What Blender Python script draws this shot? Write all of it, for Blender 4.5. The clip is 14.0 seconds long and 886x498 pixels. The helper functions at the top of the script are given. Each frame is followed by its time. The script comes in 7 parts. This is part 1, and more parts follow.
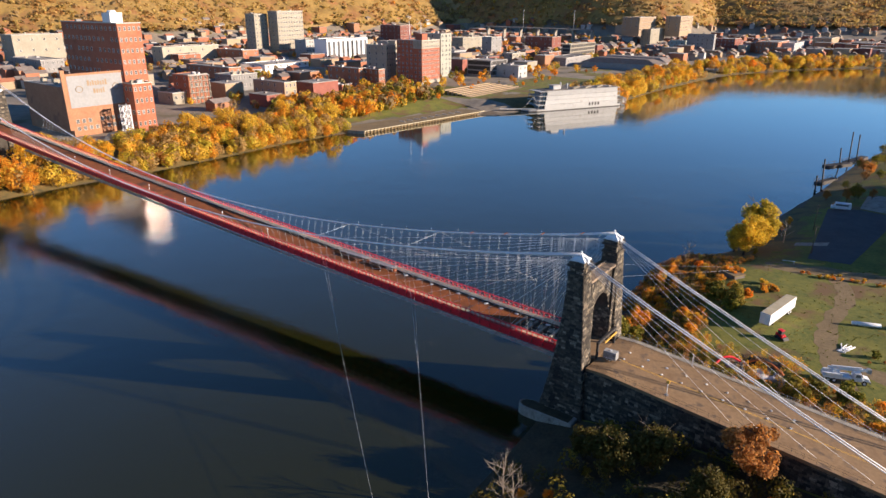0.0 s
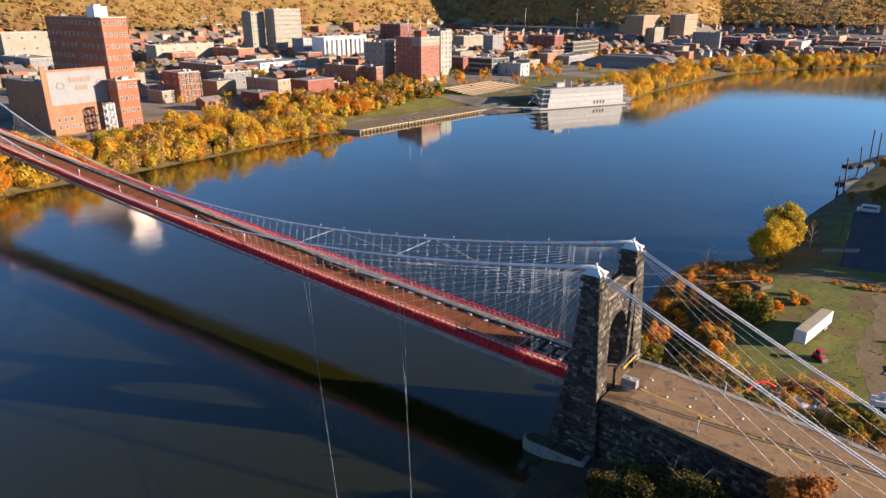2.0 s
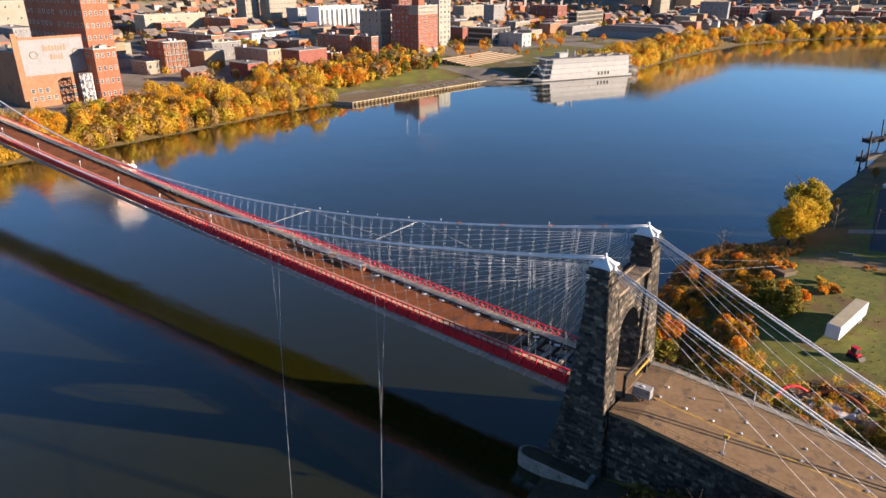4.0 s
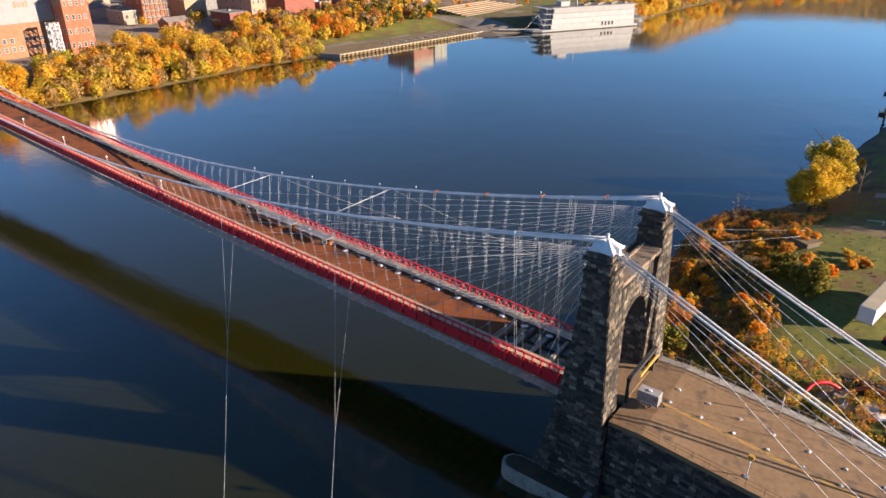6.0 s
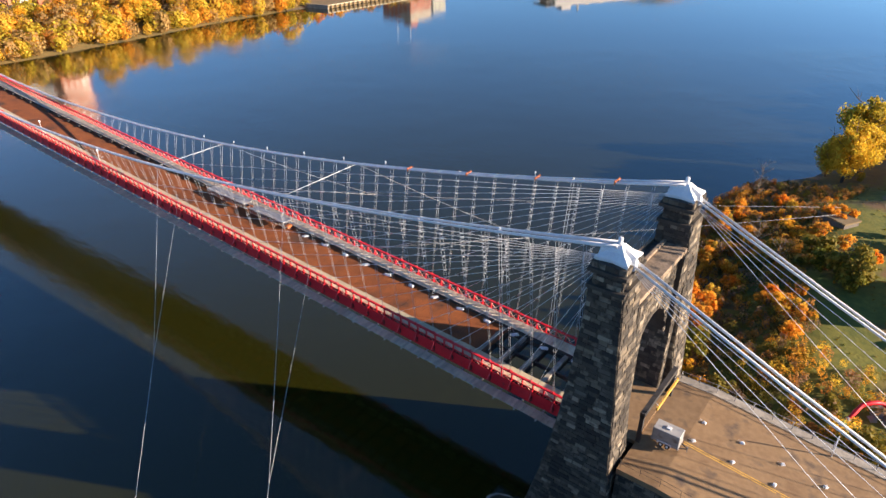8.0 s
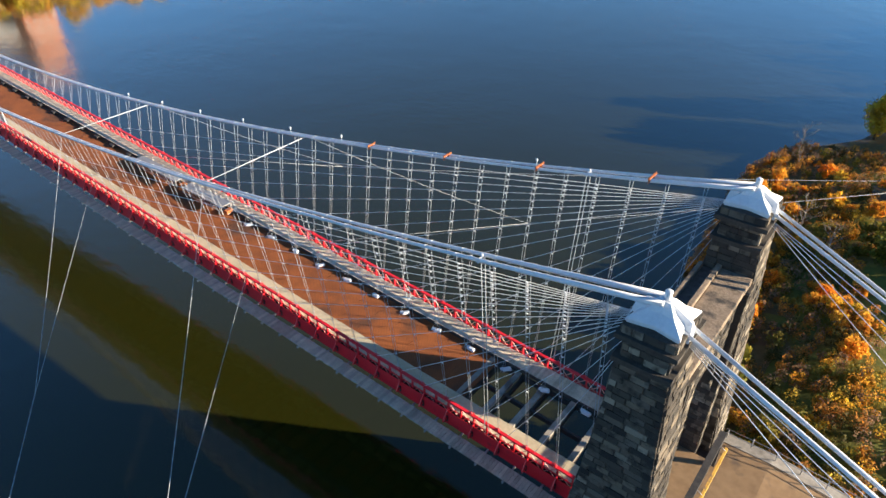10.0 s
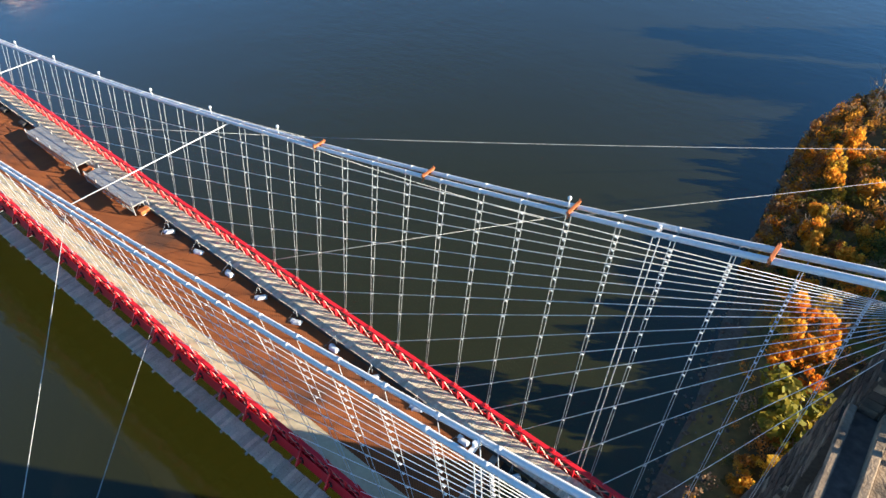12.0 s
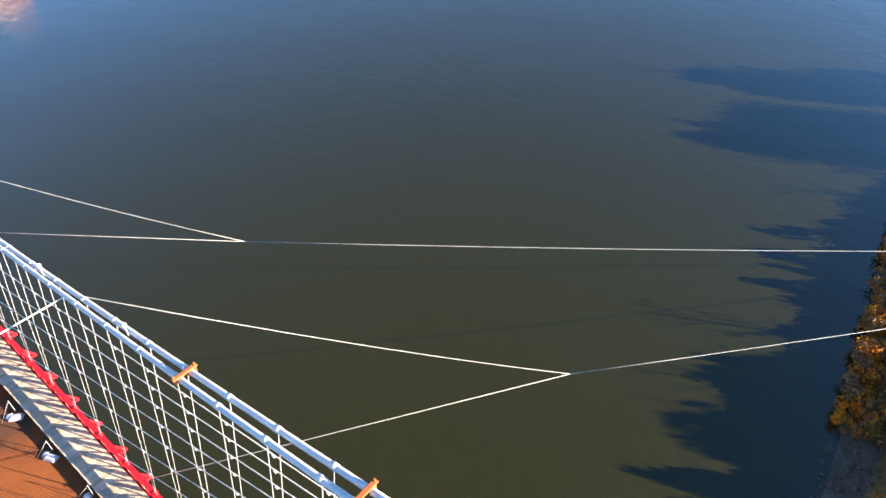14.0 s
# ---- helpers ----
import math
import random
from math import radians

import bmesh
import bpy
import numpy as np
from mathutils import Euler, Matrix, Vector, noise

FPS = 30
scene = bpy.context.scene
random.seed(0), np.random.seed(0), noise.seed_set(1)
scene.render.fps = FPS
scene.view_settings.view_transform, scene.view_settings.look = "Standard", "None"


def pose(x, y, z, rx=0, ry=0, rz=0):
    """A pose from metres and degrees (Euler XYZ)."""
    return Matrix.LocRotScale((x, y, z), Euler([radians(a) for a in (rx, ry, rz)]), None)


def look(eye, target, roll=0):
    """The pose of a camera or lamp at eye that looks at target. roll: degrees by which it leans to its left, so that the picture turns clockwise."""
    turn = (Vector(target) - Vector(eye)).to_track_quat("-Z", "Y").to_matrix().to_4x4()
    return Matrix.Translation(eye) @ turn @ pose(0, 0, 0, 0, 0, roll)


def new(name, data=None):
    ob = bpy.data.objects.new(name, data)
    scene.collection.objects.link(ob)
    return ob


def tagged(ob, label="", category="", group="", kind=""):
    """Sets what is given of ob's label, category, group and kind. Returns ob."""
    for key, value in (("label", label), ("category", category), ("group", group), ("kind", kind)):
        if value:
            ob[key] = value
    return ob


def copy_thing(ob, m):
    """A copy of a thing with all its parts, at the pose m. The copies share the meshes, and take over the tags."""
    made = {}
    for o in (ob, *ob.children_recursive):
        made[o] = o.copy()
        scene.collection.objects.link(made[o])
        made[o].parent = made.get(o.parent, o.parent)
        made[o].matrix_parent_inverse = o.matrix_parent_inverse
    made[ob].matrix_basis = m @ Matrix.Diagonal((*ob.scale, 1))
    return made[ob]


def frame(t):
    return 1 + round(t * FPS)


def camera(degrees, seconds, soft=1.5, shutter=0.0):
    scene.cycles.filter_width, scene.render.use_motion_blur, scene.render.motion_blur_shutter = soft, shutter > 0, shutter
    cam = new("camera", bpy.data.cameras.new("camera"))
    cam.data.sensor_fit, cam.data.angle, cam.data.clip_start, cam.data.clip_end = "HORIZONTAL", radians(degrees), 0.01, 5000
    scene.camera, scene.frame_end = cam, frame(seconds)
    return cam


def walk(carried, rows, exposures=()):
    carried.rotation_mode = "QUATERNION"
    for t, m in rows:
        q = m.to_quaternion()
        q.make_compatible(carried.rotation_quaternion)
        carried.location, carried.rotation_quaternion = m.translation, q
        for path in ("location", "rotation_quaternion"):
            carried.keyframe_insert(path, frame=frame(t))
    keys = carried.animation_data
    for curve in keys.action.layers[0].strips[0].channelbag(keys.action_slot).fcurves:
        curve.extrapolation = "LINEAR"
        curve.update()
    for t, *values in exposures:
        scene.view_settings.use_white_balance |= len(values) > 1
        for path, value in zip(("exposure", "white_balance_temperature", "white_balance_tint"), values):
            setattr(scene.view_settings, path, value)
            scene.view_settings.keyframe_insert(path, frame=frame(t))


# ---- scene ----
cam = camera(67.45, 14.0)
PATH = [
    (0.00, (-50.982, 119.195, 82.986), (-17.022, 74.418, 61.966), 0.136),
    (0.50, (-48.594, 115.257, 81.640), (-14.604, 70.489, 60.652), 0.116),
    (1.00, (-46.147, 111.350, 80.372), (-12.119, 66.591, 59.426), 0.096),
    (1.50, (-43.735, 107.514, 79.182), (-9.672, 62.778, 58.244), 0.076),
    (2.00, (-41.425, 103.809, 78.109), (-7.314, 59.095, 57.202), 0.059),
    (2.50, (-39.222, 100.163, 77.067), (-5.082, 55.493, 56.114), 0.038),
    (5.00, (-29.909, 80.221, 71.165), (3.340, 36.904, 46.303), -0.036),
    (5.50, (-28.084, 76.186, 70.152), (4.967, 33.158, 44.536), -0.071),
    (6.00, (-26.252, 72.105, 69.040), (6.567, 29.422, 42.562), -0.095),
    (6.50, (-24.380, 67.912, 67.830), (7.919, 25.981, 39.571), -0.101),
    (7.00, (-22.295, 63.718, 66.705), (9.616, 22.369, 37.176), -0.116),
    (7.50, (-20.152, 59.413, 65.631), (11.777, 18.099, 36.073), -0.139),
    (8.00, (-17.930, 55.204, 64.661), (13.950, 14.063, 34.810), -0.125),
    (8.20, (-17.048, 53.485, 64.271), (14.790, 12.436, 34.249), -0.114),
    (10.30, (-5.543, 34.085, 58.967), (24.370, -4.292, 23.862), 0.139),
    (10.50, (-4.227, 32.197, 58.522), (25.436, -5.782, 22.777), 0.116),
    (11.00, (-1.148, 27.453, 57.414), (27.601, -9.188, 19.586), 0.038),
    (11.50, (2.090, 22.633, 56.244), (29.984, -12.747, 16.619), -0.012),
    (12.00, (5.271, 17.952, 55.195), (32.935, -16.885, 14.932), -0.028),
    (12.50, (8.432, 13.271, 54.143), (36.013, -21.196, 13.507), -0.046),
    (13.00, (11.710, 8.499, 52.922), (39.445, -25.865, 12.303), -0.063),
    (13.50, (14.950, 3.799, 51.732), (42.924, -30.546, 11.261), -0.039),
    (14.00, (18.128, -0.896, 50.400), (46.652, -35.627, 10.650), -0.001),
]
EXPOSURES = [(0.0, 1.1, 6150, 19), (5.0, 1.18, 6300, 21), (8.0, 1.56, 6350, 19), (11.0, 1.7, 6050, 8), (12.5, 1.88, 6100, 9), (13.5, 2.1, 6400, 13), (14.0, 2.32, 6500, 16)]
walk(cam, [(t, look(e, g, r)) for t, e, g, r in PATH], EXPOSURES)

# ---- world, sun, exposure ----
SUN_DIR = Vector((-3.5, -1.82, 1.0)).normalized()
world = bpy.data.worlds.new("sky_world")
scene.world = world
world.use_nodes = True
wn = world.node_tree.nodes
sky = wn.new("ShaderNodeTexSky")
sky.sky_type = "NISHITA"
sky.sun_disc = False
sky.sun_elevation = math.asin(SUN_DIR.z)
sky.sun_rotation = math.atan2(SUN_DIR.x, SUN_DIR.y)
sky.altitude = 1500
sky.air_density = 1.0
sky.dust_density = 0.0
sky.ozone_density = 4.0
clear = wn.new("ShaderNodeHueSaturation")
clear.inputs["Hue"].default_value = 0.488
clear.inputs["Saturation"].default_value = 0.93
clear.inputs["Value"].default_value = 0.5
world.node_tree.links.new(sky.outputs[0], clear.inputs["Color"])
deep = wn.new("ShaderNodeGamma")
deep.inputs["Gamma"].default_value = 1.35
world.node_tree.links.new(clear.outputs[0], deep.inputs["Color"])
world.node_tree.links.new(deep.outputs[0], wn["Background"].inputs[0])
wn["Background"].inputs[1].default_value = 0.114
sun_data = bpy.data.lights.new("sun", "SUN")
sun_data.energy = 5.0
sun_data.angle = radians(0.55)
sun_data.color = (1.0, 0.81, 0.57)
sun = new("sun", sun_data)
sun.matrix_world = look(SUN_DIR * 300, (0, 0, 0))


# ---- mesh helpers ----
class Shape:
    """Collects vertices and faces of one mesh."""

    def __init__(self):
        self.v, self.f, self.m, self.s = [], [], [], []

    def face(self, idx, mi=0, smooth=False):
        self.f.append(tuple(idx))
        self.m.append(mi)
        self.s.append(smooth)

    def hexa(self, bottom, top, mi=0):
        """A solid with four lower and four upper corners, both counter-clockwise from above."""
        n = len(self.v)
        self.v += [tuple(p) for p in bottom] + [tuple(p) for p in top]
        for q in ((3, 2, 1, 0), (4, 5, 6, 7), (0, 1, 5, 4), (1, 2, 6, 5), (2, 3, 7, 6), (3, 0, 4, 7)):
            self.face([n + i for i in q], mi)
        return self

    def box(self, x0, x1, y0, y1, z0, z1, mi=0):
        x0, x1 = min(x0, x1), max(x0, x1)
        y0, y1 = min(y0, y1), max(y0, y1)
        b = [(x0, y0), (x1, y0), (x1, y1), (x0, y1)]
        return self.hexa([(x, y, z0) for x, y in b], [(x, y, z1) for x, y in b], mi)

    def beam(self, p, q, w, h, mi=0):
        """A bar of width w and height h from p to q."""
        p, q = Vector(p), Vector(q)
        d = (q - p).normalized()
        side = d.cross(Vector((0, 0, 1)))
        side = side.normalized() if side.length > 1e-4 else Vector((1, 0, 0))
        up = side.cross(d).normalized()
        a = [side * (-w / 2) + up * (-h / 2), side * (w / 2) + up * (-h / 2), side * (w / 2) + up * (h / 2), side * (-w / 2) + up * (h / 2)]
        n = len(self.v)
        self.v += [tuple(p + o) for o in a] + [tuple(q + o) for o in a]
        for f in ((0, 1, 2, 3), (7, 6, 5, 4), (0, 4, 5, 1), (1, 5, 6, 2), (2, 6, 7, 3), (3, 7, 4, 0)):
            self.face([n + i for i in f], mi)
        return self

    def tube(self, pts, r, k=6, mi=0, caps=True):
        """A round rod through the points; r is one radius or one for each point."""
        pts = [Vector(p) for p in pts]
        rr = r if isinstance(r, (list, tuple)) else [r] * len(pts)
        n = len(self.v)
        for i, p in enumerate(pts):
            d = (pts[min(i + 1, len(pts) - 1)] - pts[max(i - 1, 0)]).normalized()
            a = d.cross(Vector((0, 0, 1)))
            a = a.normalized() if a.length > 1e-3 else Vector((1, 0, 0))
            b = d.cross(a).normalized()
            for j in range(k):
                t = 2 * math.pi * j / k
                self.v.append(tuple(p + (a * math.cos(t) + b * math.sin(t)) * rr[i]))
        for i in range(len(pts) - 1):
            for j in range(k):
                a0, a1 = n + i * k + j, n + i * k + (j + 1) % k
                self.face((a0, a0 + k, a1 + k, a1), mi, True)
        if caps:
            self.face([n + j for j in range(k)], mi)
            self.face([n + (len(pts) - 1) * k + k - 1 - j for j in range(k)], mi)
        return self

    def prism(self, poly, z0, z1, mi=0):
        n, k = len(self.v), len(poly)
        self.v += [(x, y, z0) for x, y in poly] + [(x, y, z1) for x, y in poly]
        self.face([n + k - 1 - i for i in range(k)], mi)
        self.face([n + k + i for i in range(k)], mi)
        for i in range(k):
            j = (i + 1) % k
            self.face((n + i, n + j, n + k + j, n + k + i), mi)
        return self

    def mesh(self, name, *mats):
        me = bpy.data.meshes.new(name)
        me.from_pydata(self.v, [], self.f)
        for m in mats:
            me.materials.append(m)
        if len(mats) > 1:
            me.polygons.foreach_set("material_index", self.m)
        me.polygons.foreach_set("use_smooth", self.s)
        me.update()
        return me

    def run(self, xs, y, height, w, h, mi=0):
        """A continuous bar along x at height(x), w wide and h high, centred on y."""
        return self.loft([[(x, y - w / 2, height(x) - h / 2), (x, y - w / 2, height(x) + h / 2), (x, y + w / 2, height(x) + h / 2), (x, y + w / 2, height(x) - h / 2)] for x in sorted(xs)], mi)

    def loft(self, rings, mi=0):
        """One closed solid through four-cornered rings, lowest first."""
        n = len(self.v)
        for r in rings:
            self.v += [tuple(p) for p in r]
        self.face((n + 3, n + 2, n + 1, n), mi)
        for k in range(len(rings) - 1):
            for i in range(4):
                j = (i + 1) % 4
                self.face((n + k * 4 + i, n + k * 4 + j, n + k * 4 + 4 + j, n + k * 4 + 4 + i), mi)
        m = n + 4 * (len(rings) - 1)
        self.face((m, m + 1, m + 2, m + 3), mi)
        return self

    def put(self, name, mats, parent=None, label="", category="", group="", kind=""):
        mats = mats if isinstance(mats, (list, tuple)) else [mats]
        ob = new(name, self.mesh(name, *mats))
        ob.parent = parent
        return tagged(ob, label, category, group, kind)


def part(name, shape, mats, parent, label=""):
    return shape.put(name, mats, parent, label)


def thing(name, m, label, category, group="", kind=""):
    ob = new(name)
    ob.empty_display_size = 0.5
    ob.matrix_world = m
    return tagged(ob, label, category, group, kind)


def soften(ob, width=0.03, segments=2):
    b = ob.modifiers.new("edges", "BEVEL")
    b.width, b.segments, b.limit_method = width, segments, "ANGLE"
    return ob


# ---- materials ----
def surface(name, c1, c2, scale=0.5, rough=0.8, metal=0.0, bump=0.0, bump_scale=8.0, fine=6.0, vary=0.0, island=0.0, dirt=None, spec=0.5, detail=4.0):
    """Two colours mixed by a coarse and a fine noise in world space, with bump; vary: by object; island: by loose piece."""
    m = bpy.data.materials.new(name)
    m.use_nodes = True
    nt = m.node_tree
    L, N = nt.links.new, nt.nodes.new
    bs = nt.nodes["Principled BSDF"]
    geo = N("ShaderNodeNewGeometry")
    n1, n2 = N("ShaderNodeTexNoise"), N("ShaderNodeTexNoise")
    n1.inputs["Scale"].default_value, n2.inputs["Scale"].default_value = scale, scale * fine
    n1.inputs["Detail"].default_value = n2.inputs["Detail"].default_value = detail
    L(geo.outputs["Position"], n1.inputs["Vector"])
    L(geo.outputs["Position"], n2.inputs["Vector"])
    add = N("ShaderNodeMath")
    add.operation = "ADD"
    L(n1.outputs["Fac"], add.inputs[0])
    L(n2.outputs["Fac"], add.inputs[1])
    ramp = N("ShaderNodeMapRange")
    ramp.inputs["From Min"].default_value, ramp.inputs["From Max"].default_value = 0.7, 1.3
    L(add.outputs[0], ramp.inputs["Value"])
    mix = N("ShaderNodeMix")
    mix.data_type = "RGBA"
    mix.inputs["A"].default_value, mix.inputs["B"].default_value = (*c1, 1), (*c2, 1)
    L(ramp.outputs[0], mix.inputs["Factor"])
    out = mix.outputs["Result"]
    if dirt:
        n3 = N("ShaderNodeTexNoise")
        n3.inputs["Scale"].default_value, n3.inputs["Detail"].default_value = dirt[1], 6
        L(geo.outputs["Position"], n3.inputs["Vector"])
        r3 = N("ShaderNodeMapRange")
        r3.inputs["From Min"].default_value, r3.inputs["From Max"].default_value = dirt[2], dirt[2] + 0.12
        L(n3.outputs["Fac"], r3.inputs["Value"])
        mx = N("ShaderNodeMix")
        mx.data_type = "RGBA"
        mx.inputs["B"].default_value = (*dirt[0], 1)
        L(out, mx.inputs["A"])
        L(r3.outputs[0], mx.inputs["Factor"])
        out = mx.outputs["Result"]
    for amount, node, sock in ((vary, "ShaderNodeObjectInfo", "Random"), (island, "", "Random Per Island")):
        if amount:
            src = N(node) if node else geo
            mr = N("ShaderNodeMapRange")
            mr.inputs["To Min"].default_value, mr.inputs["To Max"].default_value = 1 - amount, 1 + amount
            L(src.outputs[sock], mr.inputs["Value"])
            hs = N("ShaderNodeHueSaturation")
            L(mr.outputs[0], hs.inputs["Value"])
            L(out, hs.inputs["Color"])
            out = hs.outputs["Color"]
    L(out, bs.inputs["Base Color"])
    bs.inputs["Roughness"].default_value, bs.inputs["Metallic"].default_value = rough, metal
    bs.inputs["Specular IOR Level"].default_value = spec
    if bump:
        nb = N("ShaderNodeTexNoise")
        nb.inputs["Scale"].default_value, nb.inputs["Detail"].default_value = bump_scale, 6
        L(geo.outputs["Position"], nb.inputs["Vector"])
        bp = N("ShaderNodeBump")
        bp.inputs["Strength"].default_value, bp.inputs["Distance"].default_value = bump, 0.1
        L(nb.outputs["Fac"], bp.inputs["Height"])
        L(bp.outputs[0], bs.inputs["Normal"])
    return m


def leaves(name, cols, through_light=0.35, low=0.72, high=1.25):
    """Autumn foliage: a colour ramp read by tree and by leaf, with some light let through."""
    m = bpy.data.materials.new(name)
    m.use_nodes = True
    nt = m.node_tree
    L, N = nt.links.new, nt.nodes.new
    geo, info = N("ShaderNodeNewGeometry"), N("ShaderNodeObjectInfo")
    a, b = N("ShaderNodeMath"), N("ShaderNodeMath")
    a.operation, b.operation = "MULTIPLY", "MULTIPLY_ADD"
    a.inputs[1].default_value = 0.62
    L(info.outputs["Random"], a.inputs[0])
    b.inputs[1].default_value = 0.38
    L(geo.outputs["Random Per Island"], b.inputs[0])
    L(a.outputs[0], b.inputs[2])
    ramp = N("ShaderNodeValToRGB")
    el = ramp.color_ramp.elements
    for i, c in enumerate(cols):
        e = el[i] if i < 2 else el.new(1.0)
        e.position = i / (len(cols) - 1)
        e.color = (*c, 1)
    L(b.outputs[0], ramp.inputs[0])
    hs = N("ShaderNodeHueSaturation")
    mr = N("ShaderNodeMapRange")
    mr.inputs["To Min"].default_value, mr.inputs["To Max"].default_value = low, high
    L(geo.outputs["Random Per Island"], mr.inputs["Value"])
    L(mr.outputs[0], hs.inputs["Value"])
    L(ramp.outputs[0], hs.inputs["Color"])
    bs = nt.nodes["Principled BSDF"]
    bs.inputs["Roughness"].default_value = 0.7
    bs.inputs["Specular IOR Level"].default_value = 0.2
    L(hs.outputs[0], bs.inputs["Base Color"])
    tr = N("ShaderNodeBsdfTranslucent")
    L(hs.outputs[0], tr.inputs["Color"])
    mx = N("ShaderNodeMixShader")
    mx.inputs[0].default_value = through_light
    L(bs.outputs[0], mx.inputs[1])
    L(tr.outputs[0], mx.inputs[2])
    L(mx.outputs[0], nt.nodes["Material Output"].inputs[0])
    return m


def water_material():
    """Slow river: glassy under the far bank, lightly rippled in midstream, with a smooth bright film."""
    m = bpy.data.materials.new("river_water")
    m.use_nodes = True
    nt = m.node_tree
    L, N = nt.links.new, nt.nodes.new
    bs = nt.nodes["Principled BSDF"]
    geo = N("ShaderNodeNewGeometry")

    def noise(scale, detail, vec=None):
        n = N("ShaderNodeTexNoise")
        n.inputs["Scale"].default_value, n.inputs["Detail"].default_value = scale, detail
        L(vec or geo.outputs["Position"], n.inputs["Vector"])
        return n.outputs["Fac"]

    def maths(op, a, b):
        n = N("ShaderNodeMath")
        n.operation = op
        for sock, v in zip(n.inputs, (a, b)):
            if isinstance(v, (int, float)):
                sock.default_value = v
            else:
                L(v, sock)
        return n.outputs[0]

    mix = N("ShaderNodeMix")
    mix.data_type = "RGBA"
    mix.inputs["A"].default_value, mix.inputs["B"].default_value = (0.0185, 0.0195, 0.0024, 1), (0.0245, 0.0255, 0.0034, 1)
    L(noise(0.012, 3), mix.inputs["Factor"])
    L(mix.outputs["Result"], bs.inputs["Base Color"])
    bs.inputs["IOR"].default_value = 1.42
    bs.inputs["Coat Weight"].default_value = 1.0
    bs.inputs["Coat IOR"].default_value = 1.42
    # the seam between glassy and rippled water runs slantwise across the river
    along = N("ShaderNodeVectorMath")
    along.operation = "DOT_PRODUCT"
    along.inputs[1].default_value = (0.53, -0.85, 0.0)
    L(geo.outputs["Position"], along.inputs[0])
    wavy = maths("ADD", along.outputs["Value"], maths("MULTIPLY", noise(0.011, 3), 60))
    rough = N("ShaderNodeMapRange")
    rough.interpolation_type = "SMOOTHSTEP"
    rough.inputs["From Min"].default_value, rough.inputs["From Max"].default_value = 278, 252
    L(wavy, rough.inputs["Value"])
    patches = N("ShaderNodeMapRange")
    patches.inputs["From Min"].default_value, patches.inputs["From Max"].default_value = 0.42, 0.60
    patches.inputs["To Min"].default_value, patches.inputs["To Max"].default_value = 0.45, 1.0
    L(noise(0.016, 3), patches.inputs["Value"])
    ripple_amount = maths("MULTIPLY", maths("ADD", maths("MULTIPLY", rough.outputs[0], 0.72), 0.28), patches.outputs[0])
    gloss = maths("ADD", maths("MULTIPLY", ripple_amount, 0.10), 0.035)
    L(gloss, bs.inputs["Roughness"])
    L(gloss, bs.inputs["Coat Roughness"])
    stretch = N("ShaderNodeMapping")
    stretch.inputs["Scale"].default_value = (0.6, 1.2, 1.0)
    L(geo.outputs["Position"], stretch.inputs["Vector"])
    waves = maths("ADD", maths("MULTIPLY", noise(0.55, 5, stretch.outputs[0]), 0.55), maths("MULTIPLY", noise(0.10, 2), 0.9))
    bp = N("ShaderNodeBump")
    bp.inputs["Strength"].default_value, bp.inputs["Distance"].default_value = 0.6, 0.14
    L(maths("MULTIPLY", waves, ripple_amount), bp.inputs["Height"])
    L(bp.outputs[0], bs.inputs["Normal"])
    L(bp.outputs[0], bs.inputs["Coat Normal"])
    return m


M_WATER = water_material()


def stone_material(name, tones, soot):
    """Squared blocks, each with its own tone, sooty patches and a rough quarry face."""
    m = bpy.data.materials.new(name)
    m.use_nodes = True
    nt = m.node_tree
    L, N = nt.links.new, nt.nodes.new
    bs = nt.nodes["Principled BSDF"]
    geo, info = N("ShaderNodeNewGeometry"), N("ShaderNodeObjectInfo")
    add, part_of = N("ShaderNodeMath"), N("ShaderNodeMath")
    add.operation, part_of.operation = "ADD", "FRACT"
    L(geo.outputs["Random Per Island"], add.inputs[0])
    L(info.outputs["Random"], add.inputs[1])
    L(add.outputs[0], part_of.inputs[0])
    ramp = N("ShaderNodeValToRGB")
    el = ramp.color_ramp.elements
    for i, c in enumerate(tones):
        e = el[i] if i < 2 else el.new(1.0)
        e.position = i / (len(tones) - 1)
        e.color = (*c, 1)
    L(part_of.outputs[0], ramp.inputs[0])
    last = ramp.outputs[0]
    for scale, low, high, detail in ((0.22, 0.50, 0.66, 5), (1.7, 0.50, 0.68, 6)):
        n = N("ShaderNodeTexNoise")
        n.inputs["Scale"].default_value, n.inputs["Detail"].default_value = scale, detail
        L(geo.outputs["Position"], n.inputs["Vector"])
        r = N("ShaderNodeMapRange")
        r.inputs["From Min"].default_value, r.inputs["From Max"].default_value = low, high
        r.inputs["To Max"].default_value = 0.8
        L(n.outputs["Fac"], r.inputs["Value"])
        mx = N("ShaderNodeMix")
        mx.data_type = "RGBA"
        mx.inputs["B"].default_value = (*soot, 1)
        L(last, mx.inputs["A"])
        L(r.outputs[0], mx.inputs["Factor"])
        last = mx.outputs["Result"]
    L(last, bs.inputs["Base Color"])
    bs.inputs["Roughness"].default_value = 0.88
    bs.inputs["Specular IOR Level"].default_value = 0.3
    nb = N("ShaderNodeTexNoise")
    nb.inputs["Scale"].default_value, nb.inputs["Detail"].default_value = 3.5, 7
    L(geo.outputs["Position"], nb.inputs["Vector"])
    bp = N("ShaderNodeBump")
    bp.inputs["Strength"].default_value, bp.inputs["Distance"].default_value = 0.8, 0.12
    L(nb.outputs["Fac"], bp.inputs["Height"])
    L(bp.outputs[0], bs.inputs["Normal"])
    return m


